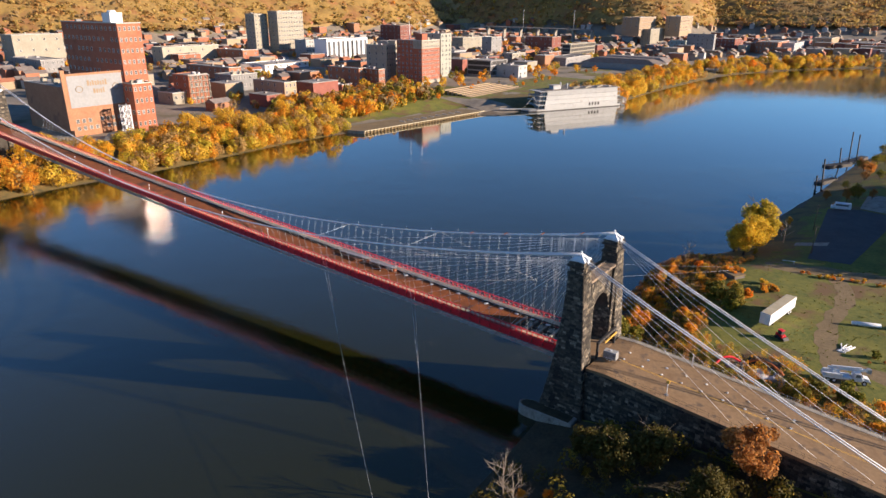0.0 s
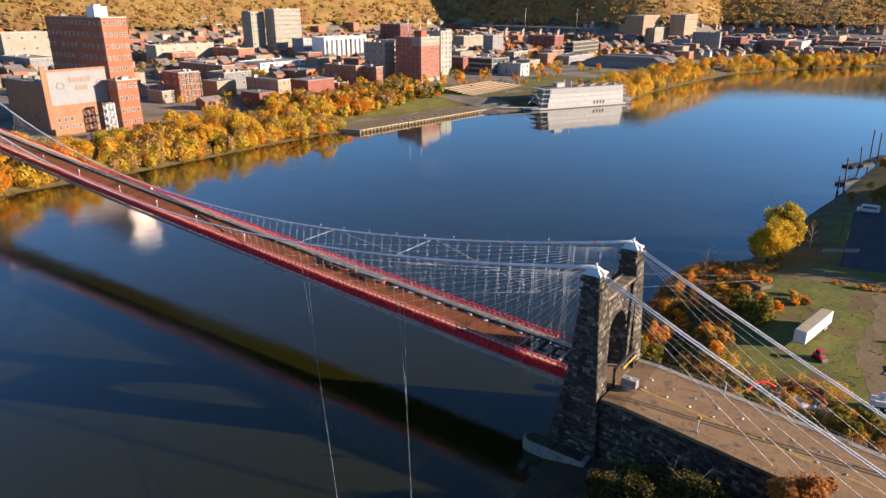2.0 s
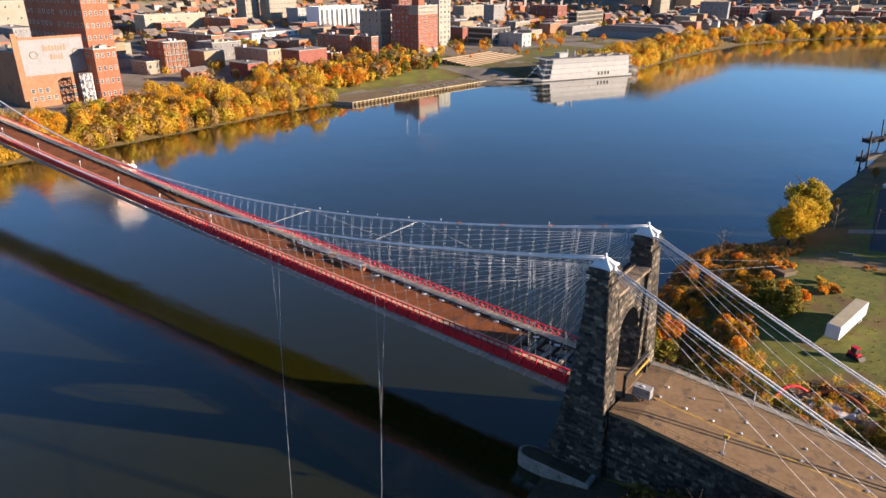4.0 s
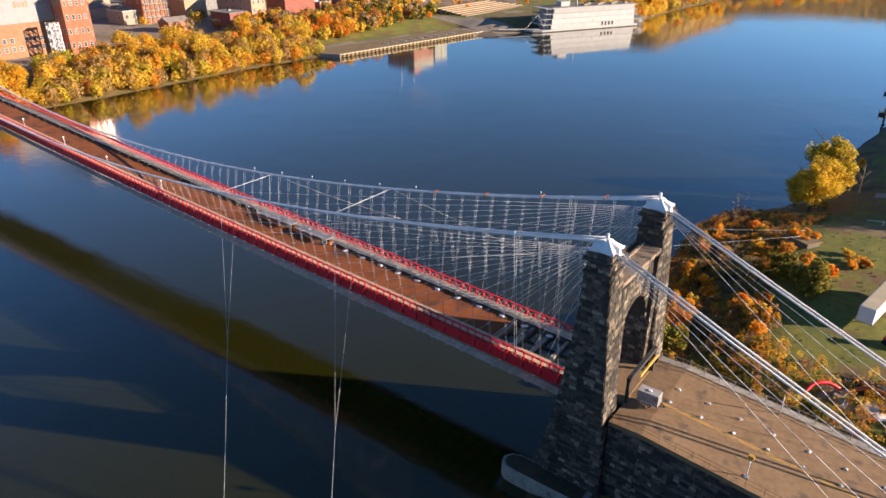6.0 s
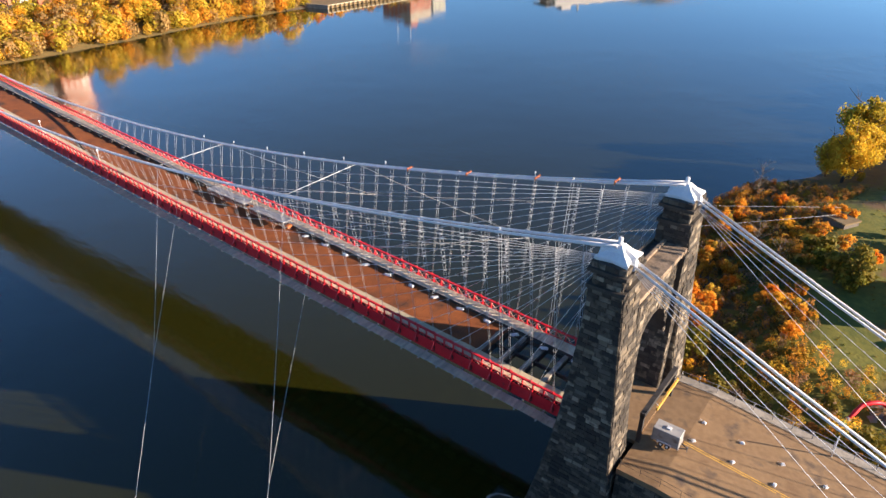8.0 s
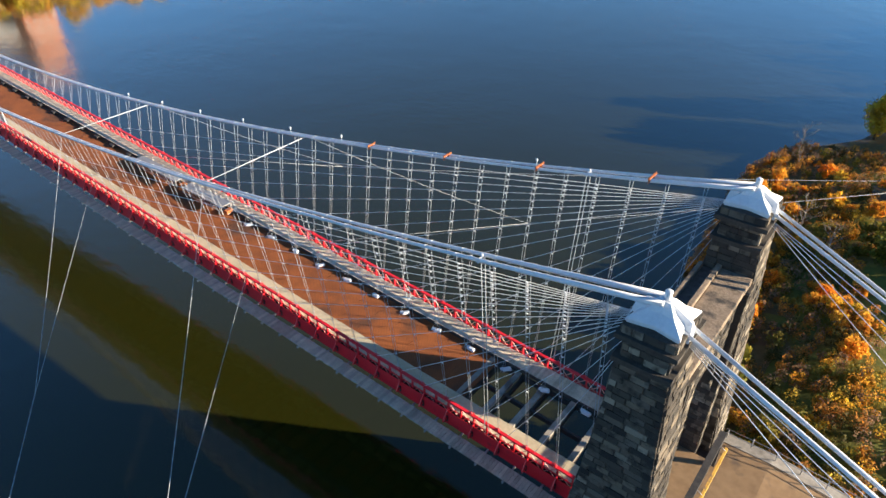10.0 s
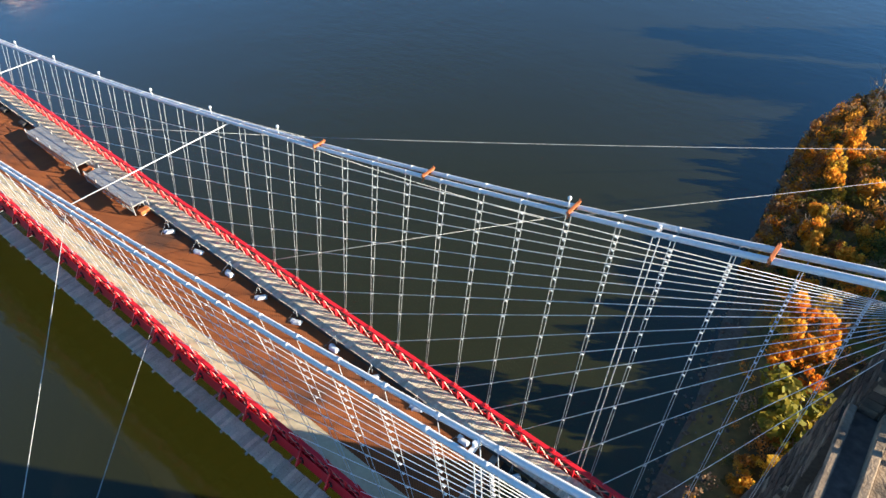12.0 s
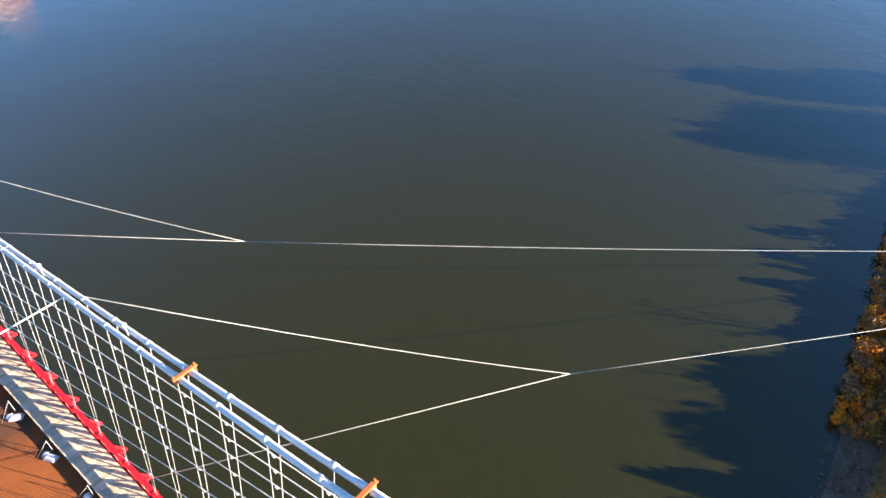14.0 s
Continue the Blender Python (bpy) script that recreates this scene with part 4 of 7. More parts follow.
# ---- approach viaduct ----
def build_approach():
    xs = [-3.4 - 4.0 * k for k in range(0, 26)]
    road = Shape()
    for a, b in zip(xs[:-1], xs[1:]):
        za, zb = deck_z(a), deck_z(b)
        road.hexa([(b, -7.3, zb - 0.5), (a, -7.3, za - 0.5), (a, 7.3, za - 0.5), (b, 7.3, zb - 0.5)], [(b, -7.3, zb), (a, -7.3, za), (a, 7.3, za), (b, 7.3, zb)])
    rd = road.put("road", M_ROAD, None, "sunlit worn tan asphalt approach road", "road", kind="structure")
    gate = Shape().box(-3.4, 3.0, -4.5, 4.5, 13.4, 13.92)
    gate.put("road_under_arch", M_ROAD, None, "worn road surface under the tower arch", "road", kind="structure")
    for o in (-0.14, 0.14):
        line = Shape()
        for a, b in zip(xs[1:-1], xs[2:]):
            line.hexa([(b, 1.6 + o - 0.06, deck_z(b) - 0.01), (a, 1.6 + o - 0.06, deck_z(a) - 0.01), (a, 1.6 + o + 0.06, deck_z(a) - 0.01), (b, 1.6 + o + 0.06, deck_z(b) - 0.01)],
                      [(b, 1.6 + o - 0.06, deck_z(b) + 0.006), (a, 1.6 + o - 0.06, deck_z(a) + 0.006), (a, 1.6 + o + 0.06, deck_z(a) + 0.006), (b, 1.6 + o + 0.06, deck_z(b) + 0.006)])
        part("centre_line", line, M_YELLOW, rd, "faded yellow centre line")
    wall = thing("approach_wall", pose(0, 0, 0), "dark masonry retaining walls of the approach", "retaining wall", kind="structure")
    core = Shape()
    for a, b in zip(xs[:-1], xs[1:]):
        za, zb = deck_z(a) - 0.55, deck_z(b) - 0.55
        core.hexa([(b, -8.6, 1.0), (a, -8.6, 1.0), (a, 9.0, 1.0), (b, 9.0, 1.0)], [(b, -8.3, zb), (a, -8.3, za), (a, 8.7, za), (b, 8.7, zb)])
    part("wall_core", core, M_MORTAR, wall)
    loose = []
    for k, (a, b) in enumerate(zip(xs[:-1], xs[1:])):
        za, zb = deck_z(a) - 0.6, deck_z(b) - 0.6
        loose += lay_blocks(((a, 9.0, 1.0), (b, 9.0, 1.0), (b, 8.7, zb), (a, 8.7, za)), 0.52, 1.05, 0.05, seed=k)
    rest = Shape()
    for k, bl in enumerate(loose):
        if k < 280:
            s = Shape()
            add_blocks(s, [bl])
            part("stone_block", s, M_STONE, wall)
        else:
            add_blocks(rest, [bl])
    tagged(part("masonry", rest, M_STONE, wall), kind="stuff")
    for side, y0, y1 in ((1, 7.3, 8.9), (-1, -8.5, -7.3)):
        cop = Shape()
        for a, b in zip(xs[:-1], xs[1:]):
            za, zb = deck_z(a), deck_z(b)
            cop.hexa([(b, y0, zb - 0.6), (a, y0, za - 0.6), (a, y1, za - 0.6), (b, y1, zb - 0.6)], [(b, y0, zb + 0.04), (a, y0, za + 0.04), (a, y1, za + 0.04), (b, y1, zb + 0.04)])
        part("coping", cop, M_ROAD if side > 0 else M_CONCRETE, wall)
        yp = 8.55 if side > 0 else -7.9
        fence = thing("road_railing", pose(0, yp, 0), "thin dark wire fence along the approach road edge" if side > 0 else "thin grey pipe railing along the approach road edge", "railing", "road railings")
        steel, rod = (M_DARKSTEEL, 0.018) if side > 0 else (M_GREYSTEEL, 0.035)
        for h in (0.55, 1.05):
            part("pipe", Shape().tube([(x, 0, deck_z(x) + h) for x in xs], rod, 6), steel, fence)
        for x in [-3.6 - 2.0 * k for k in range(48)]:
            part("post", Shape().tube([(x, 0, deck_z(x)), (x, 0, deck_z(x) + 1.08)], rod * 1.3, 6), steel, fence)
    # concrete starling at the foot of the tower
    foot = thing("pier_footing", pose(0, 0, 0), "pale weathered concrete footing with a rounded nose", "footing", kind="structure")
    nose = [(-3, 9.4), (8.0, 9.4), (9.4, 10.0), (10.0, 11.0), (9.8, 12.0), (9.0, 12.7), (7.6, 12.9), (-3, 12.7)]
    soften(part("block", Shape().prism(nose, -3, 2.3), M_CONCRETE, foot), 0.25, 3)
    # thin sheet, darker than the concrete, over the footing's top
    part("silt", Shape().prism([(5 + (x - 5) * 0.9, 11.1 + (y - 11.1) * 0.82) for x, y in nose], 2.2, 2.34), M_SHADESOIL, foot, "thin dark sheet over the top of the footing")


build_approach()


# ---- the town across the river ----
M_BRICK = surface("red_brick_wall", (0.29, 0.11, 0.06), (0.40, 0.165, 0.09), 0.15, 0.9, vary=0.25, dirt=((0.22, 0.08, 0.05), 0.12, 0.6))
M_BRICKDARK = surface("dark_brick_wall", (0.19, 0.065, 0.05), (0.27, 0.10, 0.07), 0.15, 0.9, vary=0.25, dirt=((0.13, 0.05, 0.04), 0.12, 0.6))
M_HOTEL = surface("hotel_brick_wall", (0.30, 0.09, 0.05), (0.38, 0.125, 0.07), 0.15, 0.9)
M_BLOCK = surface("orange_red_brick_wall", (0.33, 0.105, 0.055), (0.43, 0.15, 0.08), 0.15, 0.9, dirt=((0.27, 0.09, 0.05), 0.12, 0.6))
M_CREAM = surface("cream_render_wall", (0.28, 0.25, 0.19), (0.36, 0.33, 0.26), 0.1, 0.85, vary=0.12, dirt=((0.29, 0.25, 0.19), 0.15, 0.62))
M_GREY = surface("grey_concrete_wall", (0.22, 0.215, 0.21), (0.31, 0.305, 0.30), 0.1, 0.9, vary=0.2, dirt=((0.22, 0.21, 0.2), 0.15, 0.62))
M_TAN = surface("tan_brick_wall", (0.31, 0.22, 0.14), (0.39, 0.29, 0.19), 0.1, 0.9, vary=0.15)
M_TEAL = surface("pale_teal_wall", (0.22, 0.29, 0.28), (0.29, 0.36, 0.35), 0.1, 0.85)
M_PALE = surface("pale_stone_wall", (0.28, 0.29, 0.24), (0.36, 0.37, 0.31), 0.1, 0.85)
M_ROOF = surface("flat_tar_roof", (0.17, 0.155, 0.14), (0.32, 0.30, 0.275), 0.08, 0.9, vary=0.5, dirt=((0.40, 0.39, 0.37), 0.06, 0.6))
M_SHINGLE = surface("shingle_roof", (0.13, 0.11, 0.10), (0.24, 0.20, 0.175), 0.3, 0.9, vary=0.5)
M_TRIM = surface("pale_window_trim", (0.40, 0.38, 0.34), (0.52, 0.50, 0.45), 0.4, 0.8)
M_MURAL = surface("pale_painted_sign_wall", (0.25, 0.255, 0.26), (0.31, 0.315, 0.32), 0.12, 0.85, dirt=((0.33, 0.30, 0.25), 0.2, 0.62))
M_MURALMARK = surface("faded_ochre_sign_paint", (0.26, 0.19, 0.12), (0.30, 0.22, 0.14), 0.4, 0.85)
M_HALL = surface("orange_brick_wall", (0.30, 0.14, 0.075), (0.39, 0.20, 0.11), 0.15, 0.9, dirt=((0.22, 0.11, 0.07), 0.1, 0.58))
FOOTPRINTS = []


def inside_building(x, y, margin=0.0):
    return any(a - margin < x < b + margin and c - margin < y < d + margin for a, b, c, d in FOOTPRINTS)


def window_mesh(name, frame_mat):
    """A window one metre square facing -x: frame, sill, recessed pane."""
    s = Shape()
    rings = ((0.02, 0.5, 0.5), (-0.10, 0.5, 0.5), (-0.10, 0.41, 0.42), (-0.04, 0.41, 0.42))
    for x, hy, hz in rings:
        s.v += [(x, hy, -hz), (x, -hy, -hz), (x, -hy, hz), (x, hy, hz)]
    for r in range(3):
        for i in range(4):
            j = (i + 1) % 4
            s.face((r * 4 + i, r * 4 + j, r * 4 + 4 + j, r * 4 + 4 + i))
    s.v += [(-0.04, 0.41, 0.03), (-0.04, -0.41, 0.03), (-0.04, -0.41, -0.03), (-0.04, 0.41, -0.03)]
    s.face((12, 13, 18, 19), 1)
    s.face((19, 18, 17, 16))
    s.face((16, 17, 14, 15), 1)
    return s.mesh(name, frame_mat, M_GLASS)


WINDOW = window_mesh("window", M_TRIM)


def add_window(parent, x, y, z, w, h, face):
    ob = new("window", WINDOW)
    ob.parent = parent
    ob.location = (x, y, z)
    ob.rotation_euler = (0, 0, 0 if face == "x" else radians(-90))
    ob.scale = (1.6, w, h)
    return ob


def roof_unit(parent, x, y, z, rnd):
    w, d, h = rnd.uniform(1.5, 4), rnd.uniform(1.5, 4), rnd.uniform(0.8, 2.2)
    s = Shape().box(-w / 2, w / 2, -d / 2, d / 2, 0, h).box(-w / 2 - 0.1, w / 2 + 0.1, -d / 2 - 0.1, d / 2 + 0.1, h, h + 0.15).tube([(0, 0, h), (0, 0, h + 0.6)], 0.3, 8)
    ob = part("roof_unit", s, rnd.choice([M_GREYSTEEL, M_CREAM, M_GREY]), parent)
    ob.location = (x, y, z)


def building(label, x, y, wx, wy, z, h, mat, floors, nx, ny, style="", name="building"):
    """A flat-roofed block with its sunlit front at x and its shaded end at y."""
    rnd = random.Random(int(x * 7 + y * 13))
    FOOTPRINTS.append((x, x + wx, y - wy, y))
    b = thing(name, pose(x, y, z), label, "building", "town buildings")
    s = Shape().box(0, wx, -wy, 0, -6, h - 0.9)
    s.box(0, 0.4, -wy, 0, h - 0.9, h).box(wx - 0.4, wx, -wy, 0, h - 0.9, h).box(0.4, wx - 0.4, -0.4, 0, h - 0.9, h).box(0.4, wx - 0.4, -wy, -wy + 0.4, h - 0.9, h)
    part("wall", s, mat, b)
    part("roof", Shape().box(0.4, wx - 0.4, -wy + 0.4, -0.4, h - 0.9, h - 0.6), M_ROOF, b)
    part("cornice", Shape().box(-0.35, 0, -wy - 0.2, 0.35, h - 0.5, h + 0.12).box(0, wx, 0, 0.35, h - 0.5, h + 0.12), M_TRIM if style != "garage" else mat, b)
    for _ in range(rnd.randint(1, 3)):
        roof_unit(b, rnd.uniform(3, max(3.1, wx - 3)), -rnd.uniform(3, max(3.1, wy - 3)), h - 0.6, rnd)
    fh = (h - 1.5) / floors
    if style == "garage":
        for f in range(floors):
            zc = 1.0 + f * fh
            part("deck_opening", Shape().box(-0.06, 0.3, -wy + 1, -1, zc + 0.9, zc + fh - 0.5), M_DARKSTEEL, b)
            part("deck_opening", Shape().box(1, wx - 1, -0.3, 0.06, zc + 0.9, zc + fh - 0.5), M_DARKSTEEL, b)
            for k in range(int(wy / 7)):
                part("column", Shape().box(-0.2, 0.3, -3 - k * 7, -2.5 - k * 7, zc, zc + fh), mat, b)
        return b
    if style == "slots":
        for k in range(ny):
            part("window_bay", Shape().box(-0.12, 0.2, -(k + 0.75) * wy / ny, -(k + 0.25) * wy / ny, 2.5, h - 3).box(-0.3, 0.2, -(k + 0.80) * wy / ny, -(k + 0.76) * wy / ny, 2.0, h - 2.5, 1), [M_GLASS, M_WHITE], b)
        return b
    for f in range(floors):
        zc = 1.0 + (f + 0.55) * fh
        wh = min(fh * 0.56, 2.6)
        for k in range(ny):
            if rnd.random() < 0.06:
                continue
            add_window(b, 0, -(k + 0.5) * wy / ny, zc, min(wy / ny * 0.52, 2.6), wh, "x")
        for k in range(nx):
            if rnd.random() < 0.10:
                continue
            add_window(b, (k + 0.5) * wx / nx, 0, zc, min(wx / nx * 0.45, 2.2), wh, "y")
    if style == "hotel":
        zt = h - 2 * fh
        part("pale_top", Shape().box(-0.08, 0.3, -wy, 0, zt, h - 0.55).box(0.3, wx * 0.35, -0.3, 0.08, zt, h - 0.55), M_CREAM, b, "cream terracotta top storeys")
        part("pale_base", Shape().box(-0.12, 0.3, -wy, 0, 0, fh * 0.9), M_CREAM, b, "pale stone ground storey")
        for k in range(ny):
            for f in (0, 1):
                add_window(b, -0.1, -(k + 0.5) * wy / ny, zt + (f + 0.5) * fh, 1.4, 2.0, "x")
        part("penthouse", Shape().box(6, 14, -16, -8, h - 0.6, h + 5).box(5.8, 14.2, -16.2, -7.8, h + 5, h + 5.4), M_HOTEL, b)
        for px, py in ((9, -10), (20, -6)):
            part("roof_mast", Shape().tube([(px, py, h - 0.6), (px, py, h + 17)], [0.35, 0.15], 6), M_WHITE, b)
    return b


def sign_hall():
    """Brick hall by the bridge with a pale painted wall."""
    x, y, z, h, wx, wy = 357.4, -60.3, 7.1, 36.0, 58.0, 33.5
    FOOTPRINTS.append((x - 2, x + wx, y - wy, y))
    b = thing("brick_hall", pose(x, y, z), "brick hall with a pale painted sign wall", "building", "town buildings")
    part("wall", Shape().box(0, 3.0, -wy, 0, -6, h - 1.2).box(3.0, wx, -wy + 1, -0.6, -6, h - 8.0), M_HALL, b)
    part("roof", Shape().box(3.0, wx - 0.5, -wy + 1.5, -1.1, h - 8.0, h - 7.7), M_ROOF, b)
    part("parapet", Shape().box(-0.3, 0.5, -wy, 0, h - 1.2, h).box(-0.4, 0.6, -0.2, 2.2, 4, h + 2.2), M_HALL, b)
    sign = part("sign_panel", Shape().box(-0.12, 0.0, -wy + 0.3, -0.8, 16.6, h - 1.3), M_MURAL, b, "pale weathered painted sign")
    rnd = random.Random(2)
    for row, (z0, ya, yb) in enumerate(((28.5, -12, -24), (24.0, -15, -22))):
        yy = ya
        while yy > yb:
            w = rnd.uniform(0.7, 1.3)
            part("sign_mark", Shape().box(-0.17, -0.11, yy - w, yy, z0, z0 + rnd.uniform(2.2, 3.2)), M_MURALMARK, sign)
            yy -= w + 0.45
    for yy in (-7.0, -29.0):
        part("sign_scroll", Shape().tube([(-0.14, yy + 2.0 * math.cos(a), 27 + 1.8 * math.sin(a)) for a in [k * 0.52 for k in range(13)]], 0.22, 5), M_MURALMARK, sign)
    for k in range(8):
        for f in range(2):
            if (k + f) % 5 != 4:
                add_window(b, 0, -3 - k * 3.6, 4.5 + f * 4.2, 2.0, 2.4, "x")
    for ux, uy in ((14, -8), (24, -5), (19, -14), (33, -9), (42, -6)):
        roof_unit(b, ux, uy, h - 7.7, rnd)
    # iron fire stair and sloping buttress
    st = thing("fire_stair", pose(345.5, -86.5, 7.0), "pale iron lattice fire stair tower by the brick hall", "stair tower")
    for a in (-2.2, 2.2):
        for c in (-2.2, 2.2):
            part("leg", Shape().box(a - 0.2, a + 0.2, c - 0.2, c + 0.2, 0, 17), M_WHITE, st)
    for k in range(4):
        z0, z1 = k * 4.2, (k + 1) * 4.2
        part("landing", Shape().box(-2.4, 2.4, -2.4, 2.4, z1 - 0.2, z1), M_GREYSTEEL, st)
        for c in (-2.2, 2.2):
            part("brace", Shape().beam((-2.2, c, z0), (2.2, c, z1), 0.25, 0.25).beam((2.2, c, z0), (-2.2, c, z1), 0.25, 0.25), M_WHITE, st)
            part("brace", Shape().beam((c, -2.2, z0), (c, 2.2, z1), 0.25, 0.25).beam((c, 2.2, z0), (c, -2.2, z1), 0.25, 0.25), M_WHITE, st)
    r = Shape().hexa([(312, -88, 2), (338, -88, 2), (338, -62, 2), (312, -74, 2)], [(322, -86, 8.5), (338, -88, 10), (338, -70, 10), (326, -76, 8.5)])
    r.put("ramp_wall", M_CONCRETE, None, "pale sloping concrete ramp wall on the bank", "retaining wall", kind="structure")


sign_hall()
building("tall red brick office block with many windows", 375.9, -105.6, 74.0, 15.7, 7.3, 62.3, M_BLOCK, 9, 13, 5)
building("stepped red brick annex in sunlight", 344.0, -92.5, 10.2, 12.4, 7.0, 29.1, M_BLOCK, 4, 2, 4)
building("cream office building with punched windows", 769.8, -195.2, 28.1, 52.9, 12.5, 35.2, M_CREAM, 3, 2, 4)
building("low grey building with window bays", 699.0, -190.2, 70.3, 23.2, 11.4, 14.0, M_GREY, 2, 3, 5)
building("pale cream high-rise slab with window grid", 690.7, -492.1, 19.2, 44.6, 11.9, 57.8, M_CREAM, 10, 3, 10)
building("pale cream high-rise slab half in shade", 712.6, -471.6, 19.2, 21.3, 12.1, 54.1, M_CREAM, 10, 3, 4)
building("white mid-rise office block", 645.8, -499.4, 22.0, 24.0, 11.4, 22.9, M_HOUSEWHITE, 4, 1, 5)
building("white civic building with tall narrow bays", 575.9, -470.7, 22.0, 72.2, 10.5, 28.0, M_WHITE, 3, 1, 9, style="slots")
building("white building with flat roof", 535.3, -342.5, 38.9, 60.6, 9.6, 9.8, M_WHITE, 2, 3, 7)
building("cream rendered building with flat roof", 681.7, -315.4, 21.9, 75.0, 12.1, 20.6, M_CREAM, 2, 2, 5)
building("red brick commercial building with flat roof", 664.6, -324.0, 15.3, 28.9, 11.8, 13.1, M_BRICK, 2, 2, 2)
building("red brick commercial building with flat roof", 487.7, -263.9, 68.3, 13.1, 9.6, 15.3, M_BRICK, 2, 8, 2)
building("red brick commercial building with flat roof", 628.1, -385.4, 50.3, 22.5, 10.8, 17.3, M_BRICK, 2, 4, 3)
building("red brick commercial building with flat roof", 418.7, -177.6, 21.2, 16.9, 7.9, 21.6, M_BRICK, 4, 2, 4)
building("cream rendered building with flat roof", 423.7, -165.8, 20.7, 15.2, 7.9, 8.9, M_CREAM, 1, 2, 3)
building("grey concrete building with flat roof", 445.5, -235.4, 23.4, 27.1, 9.1, 14.2, M_GREY, 2, 2, 5)
building("tan brick building with flat roof", 360.6, -221.8, 37.9, 11.7, 8.0, 16.2, M_TAN, 3, 5, 3)
building("red brick commercial building with flat roof", 363.0, -285.1, 18.6, 11.3, 8.2, 8.4, M_BRICK, 2, 3, 2)
building("red brick commercial building with flat roof", 377.1, -320.4, 39.4, 9.8, 8.5, 18.2, M_BRICK, 3, 5, 2)
building("red brick hotel with pale top storeys", 358.6, -387.1, 31.0, 27.6, 7.7, 40.4, M_HOTEL, 10, 6, 8, style="hotel")
building("pale green-white tower block", 380.7, -445.4, 22.0, 18.3, 8.3, 43.2, M_PALE, 9, 1, 3)
building("cream and ochre commercial building", 404.3, -388.0, 26.8, 14.0, 8.2, 34.0, M_CREAM, 6, 3, 4)
building("red brick commercial building with flat roof", 360.0, -327.8, 18.5, 8.3, 8.1, 18.1, M_BRICK, 3, 3, 3)
building("dark brown office block with roof masts", 716.6, -772.7, 45.1, 29.1, 12.6, 31.8, M_BRICKDARK, 5, 5, 4)
building("cream rendered building with flat roof", 545.9, -715.3, 20.0, 73.7, 10.5, 21.6, M_CREAM, 3, 3, 8)
building("grey concrete building with flat roof", 478.1, -688.6, 16.0, 26.3, 9.7, 26.4, M_GREY, 5, 1, 3)
building("grey concrete parking garage with open decks", 341.9, -480.5, 30.0, 32.4, 8.0, 16.6, M_GREY, 3, 0, 0, style="garage")
building("white building with flat roof", 315.0, -491.9, 33.3, 17.4, 7.7, 12.5, M_HOUSEWHITE, 2, 3, 2)
building("red brick commercial building with flat roof", 373.9, -664.5, 15.6, 32.2, 8.4, 13.2, M_BRICK, 2, 2, 2)
building("cream concrete parking garage with open decks", 368.9, -712.8, 12.4, 75.0, 8.4, 20.9, M_CREAM, 4, 0, 0, style="garage")
building("dark brick building with flat roof", 459.8, -830.0, 47.3, 28.5, 9.7, 21.6, M_BRICKDARK, 3, 6, 2)
building("large tan hospital building on the hillside", 395.0, -1010.0, 30.0, 72.0, 34.0, 24.0, M_TAN, 4, 3, 8)
building("large tan hospital block on the hillside", 352.0, -1085.0, 26.0, 64.0, 32.0, 27.0, M_TAN, 5, 2, 10)
building("cream rendered building with flat roof", 381.2, -1028.9, 17.1, 66.5, 9.8, 29.1, M_CREAM, 5, 2, 5)
building("pale teal commercial building", 298.0, -952.8, 23.3, 16.8, 8.5, 18.3, M_TEAL, 2, 3, 1)
building("grey concrete building with flat roof", 254.3, -951.7, 40.0, 8.6, 8.0, 29.0, M_GREY, 5, 6, 1)
building("dark brick building with flat roof", 243.8, -1027.9, 28.7, 39.1, 8.5, 19.5, M_BRICKDARK, 3, 5, 2)
building("red brick commercial building with flat roof", 178.6, -1017.4, 31.6, 75.0, 7.8, 17.9, M_BRICK, 3, 6, 4)
building("white building with flat roof", 161.3, -1045.4, 22.0, 75.0, 7.8, 15.6, M_HOUSEWHITE, 3, 1, 6)
building("tan brick building with flat roof", 128.1, -1155.0, 26.4, 75.0, 8.5, 19.2, M_TAN, 2, 3, 2)
building("dark brick building with flat roof", 67.3, -1162.9, 36.8, 75.0, 8.1, 13.6, M_BRICKDARK, 2, 5, 2)
building("grey concrete building with flat roof", 337.2, -640.2, 28.7, 68.3, 8.0, 10.0, M_GREY, 1, 4, 6)
building("cream rendered building with flat roof", 408.3, -630.9, 15.8, 32.8, 8.8, 11.8, M_CREAM, 2, 3, 4)
building("cream rendered building with flat roof", 503.7, -537.7, 28.8, 23.7, 9.9, 11.6, M_CREAM, 2, 3, 4)
tank = thing("water_tank", pose(392, -112, 7.3 + 61), "white roof tank house on the brick block", "roof tank")
part("tank", Shape().box(-5, 5, -4, 4, -0.6, 7).tube([(0, 0, 7), (0, 0, 8.6)], [3.2, 2.2], 10), M_WHITE, tank)
part("rail", Shape().box(-5.2, 5.2, -4.2, 4.2, 7, 7.2), M_GREYSTEEL, tank)


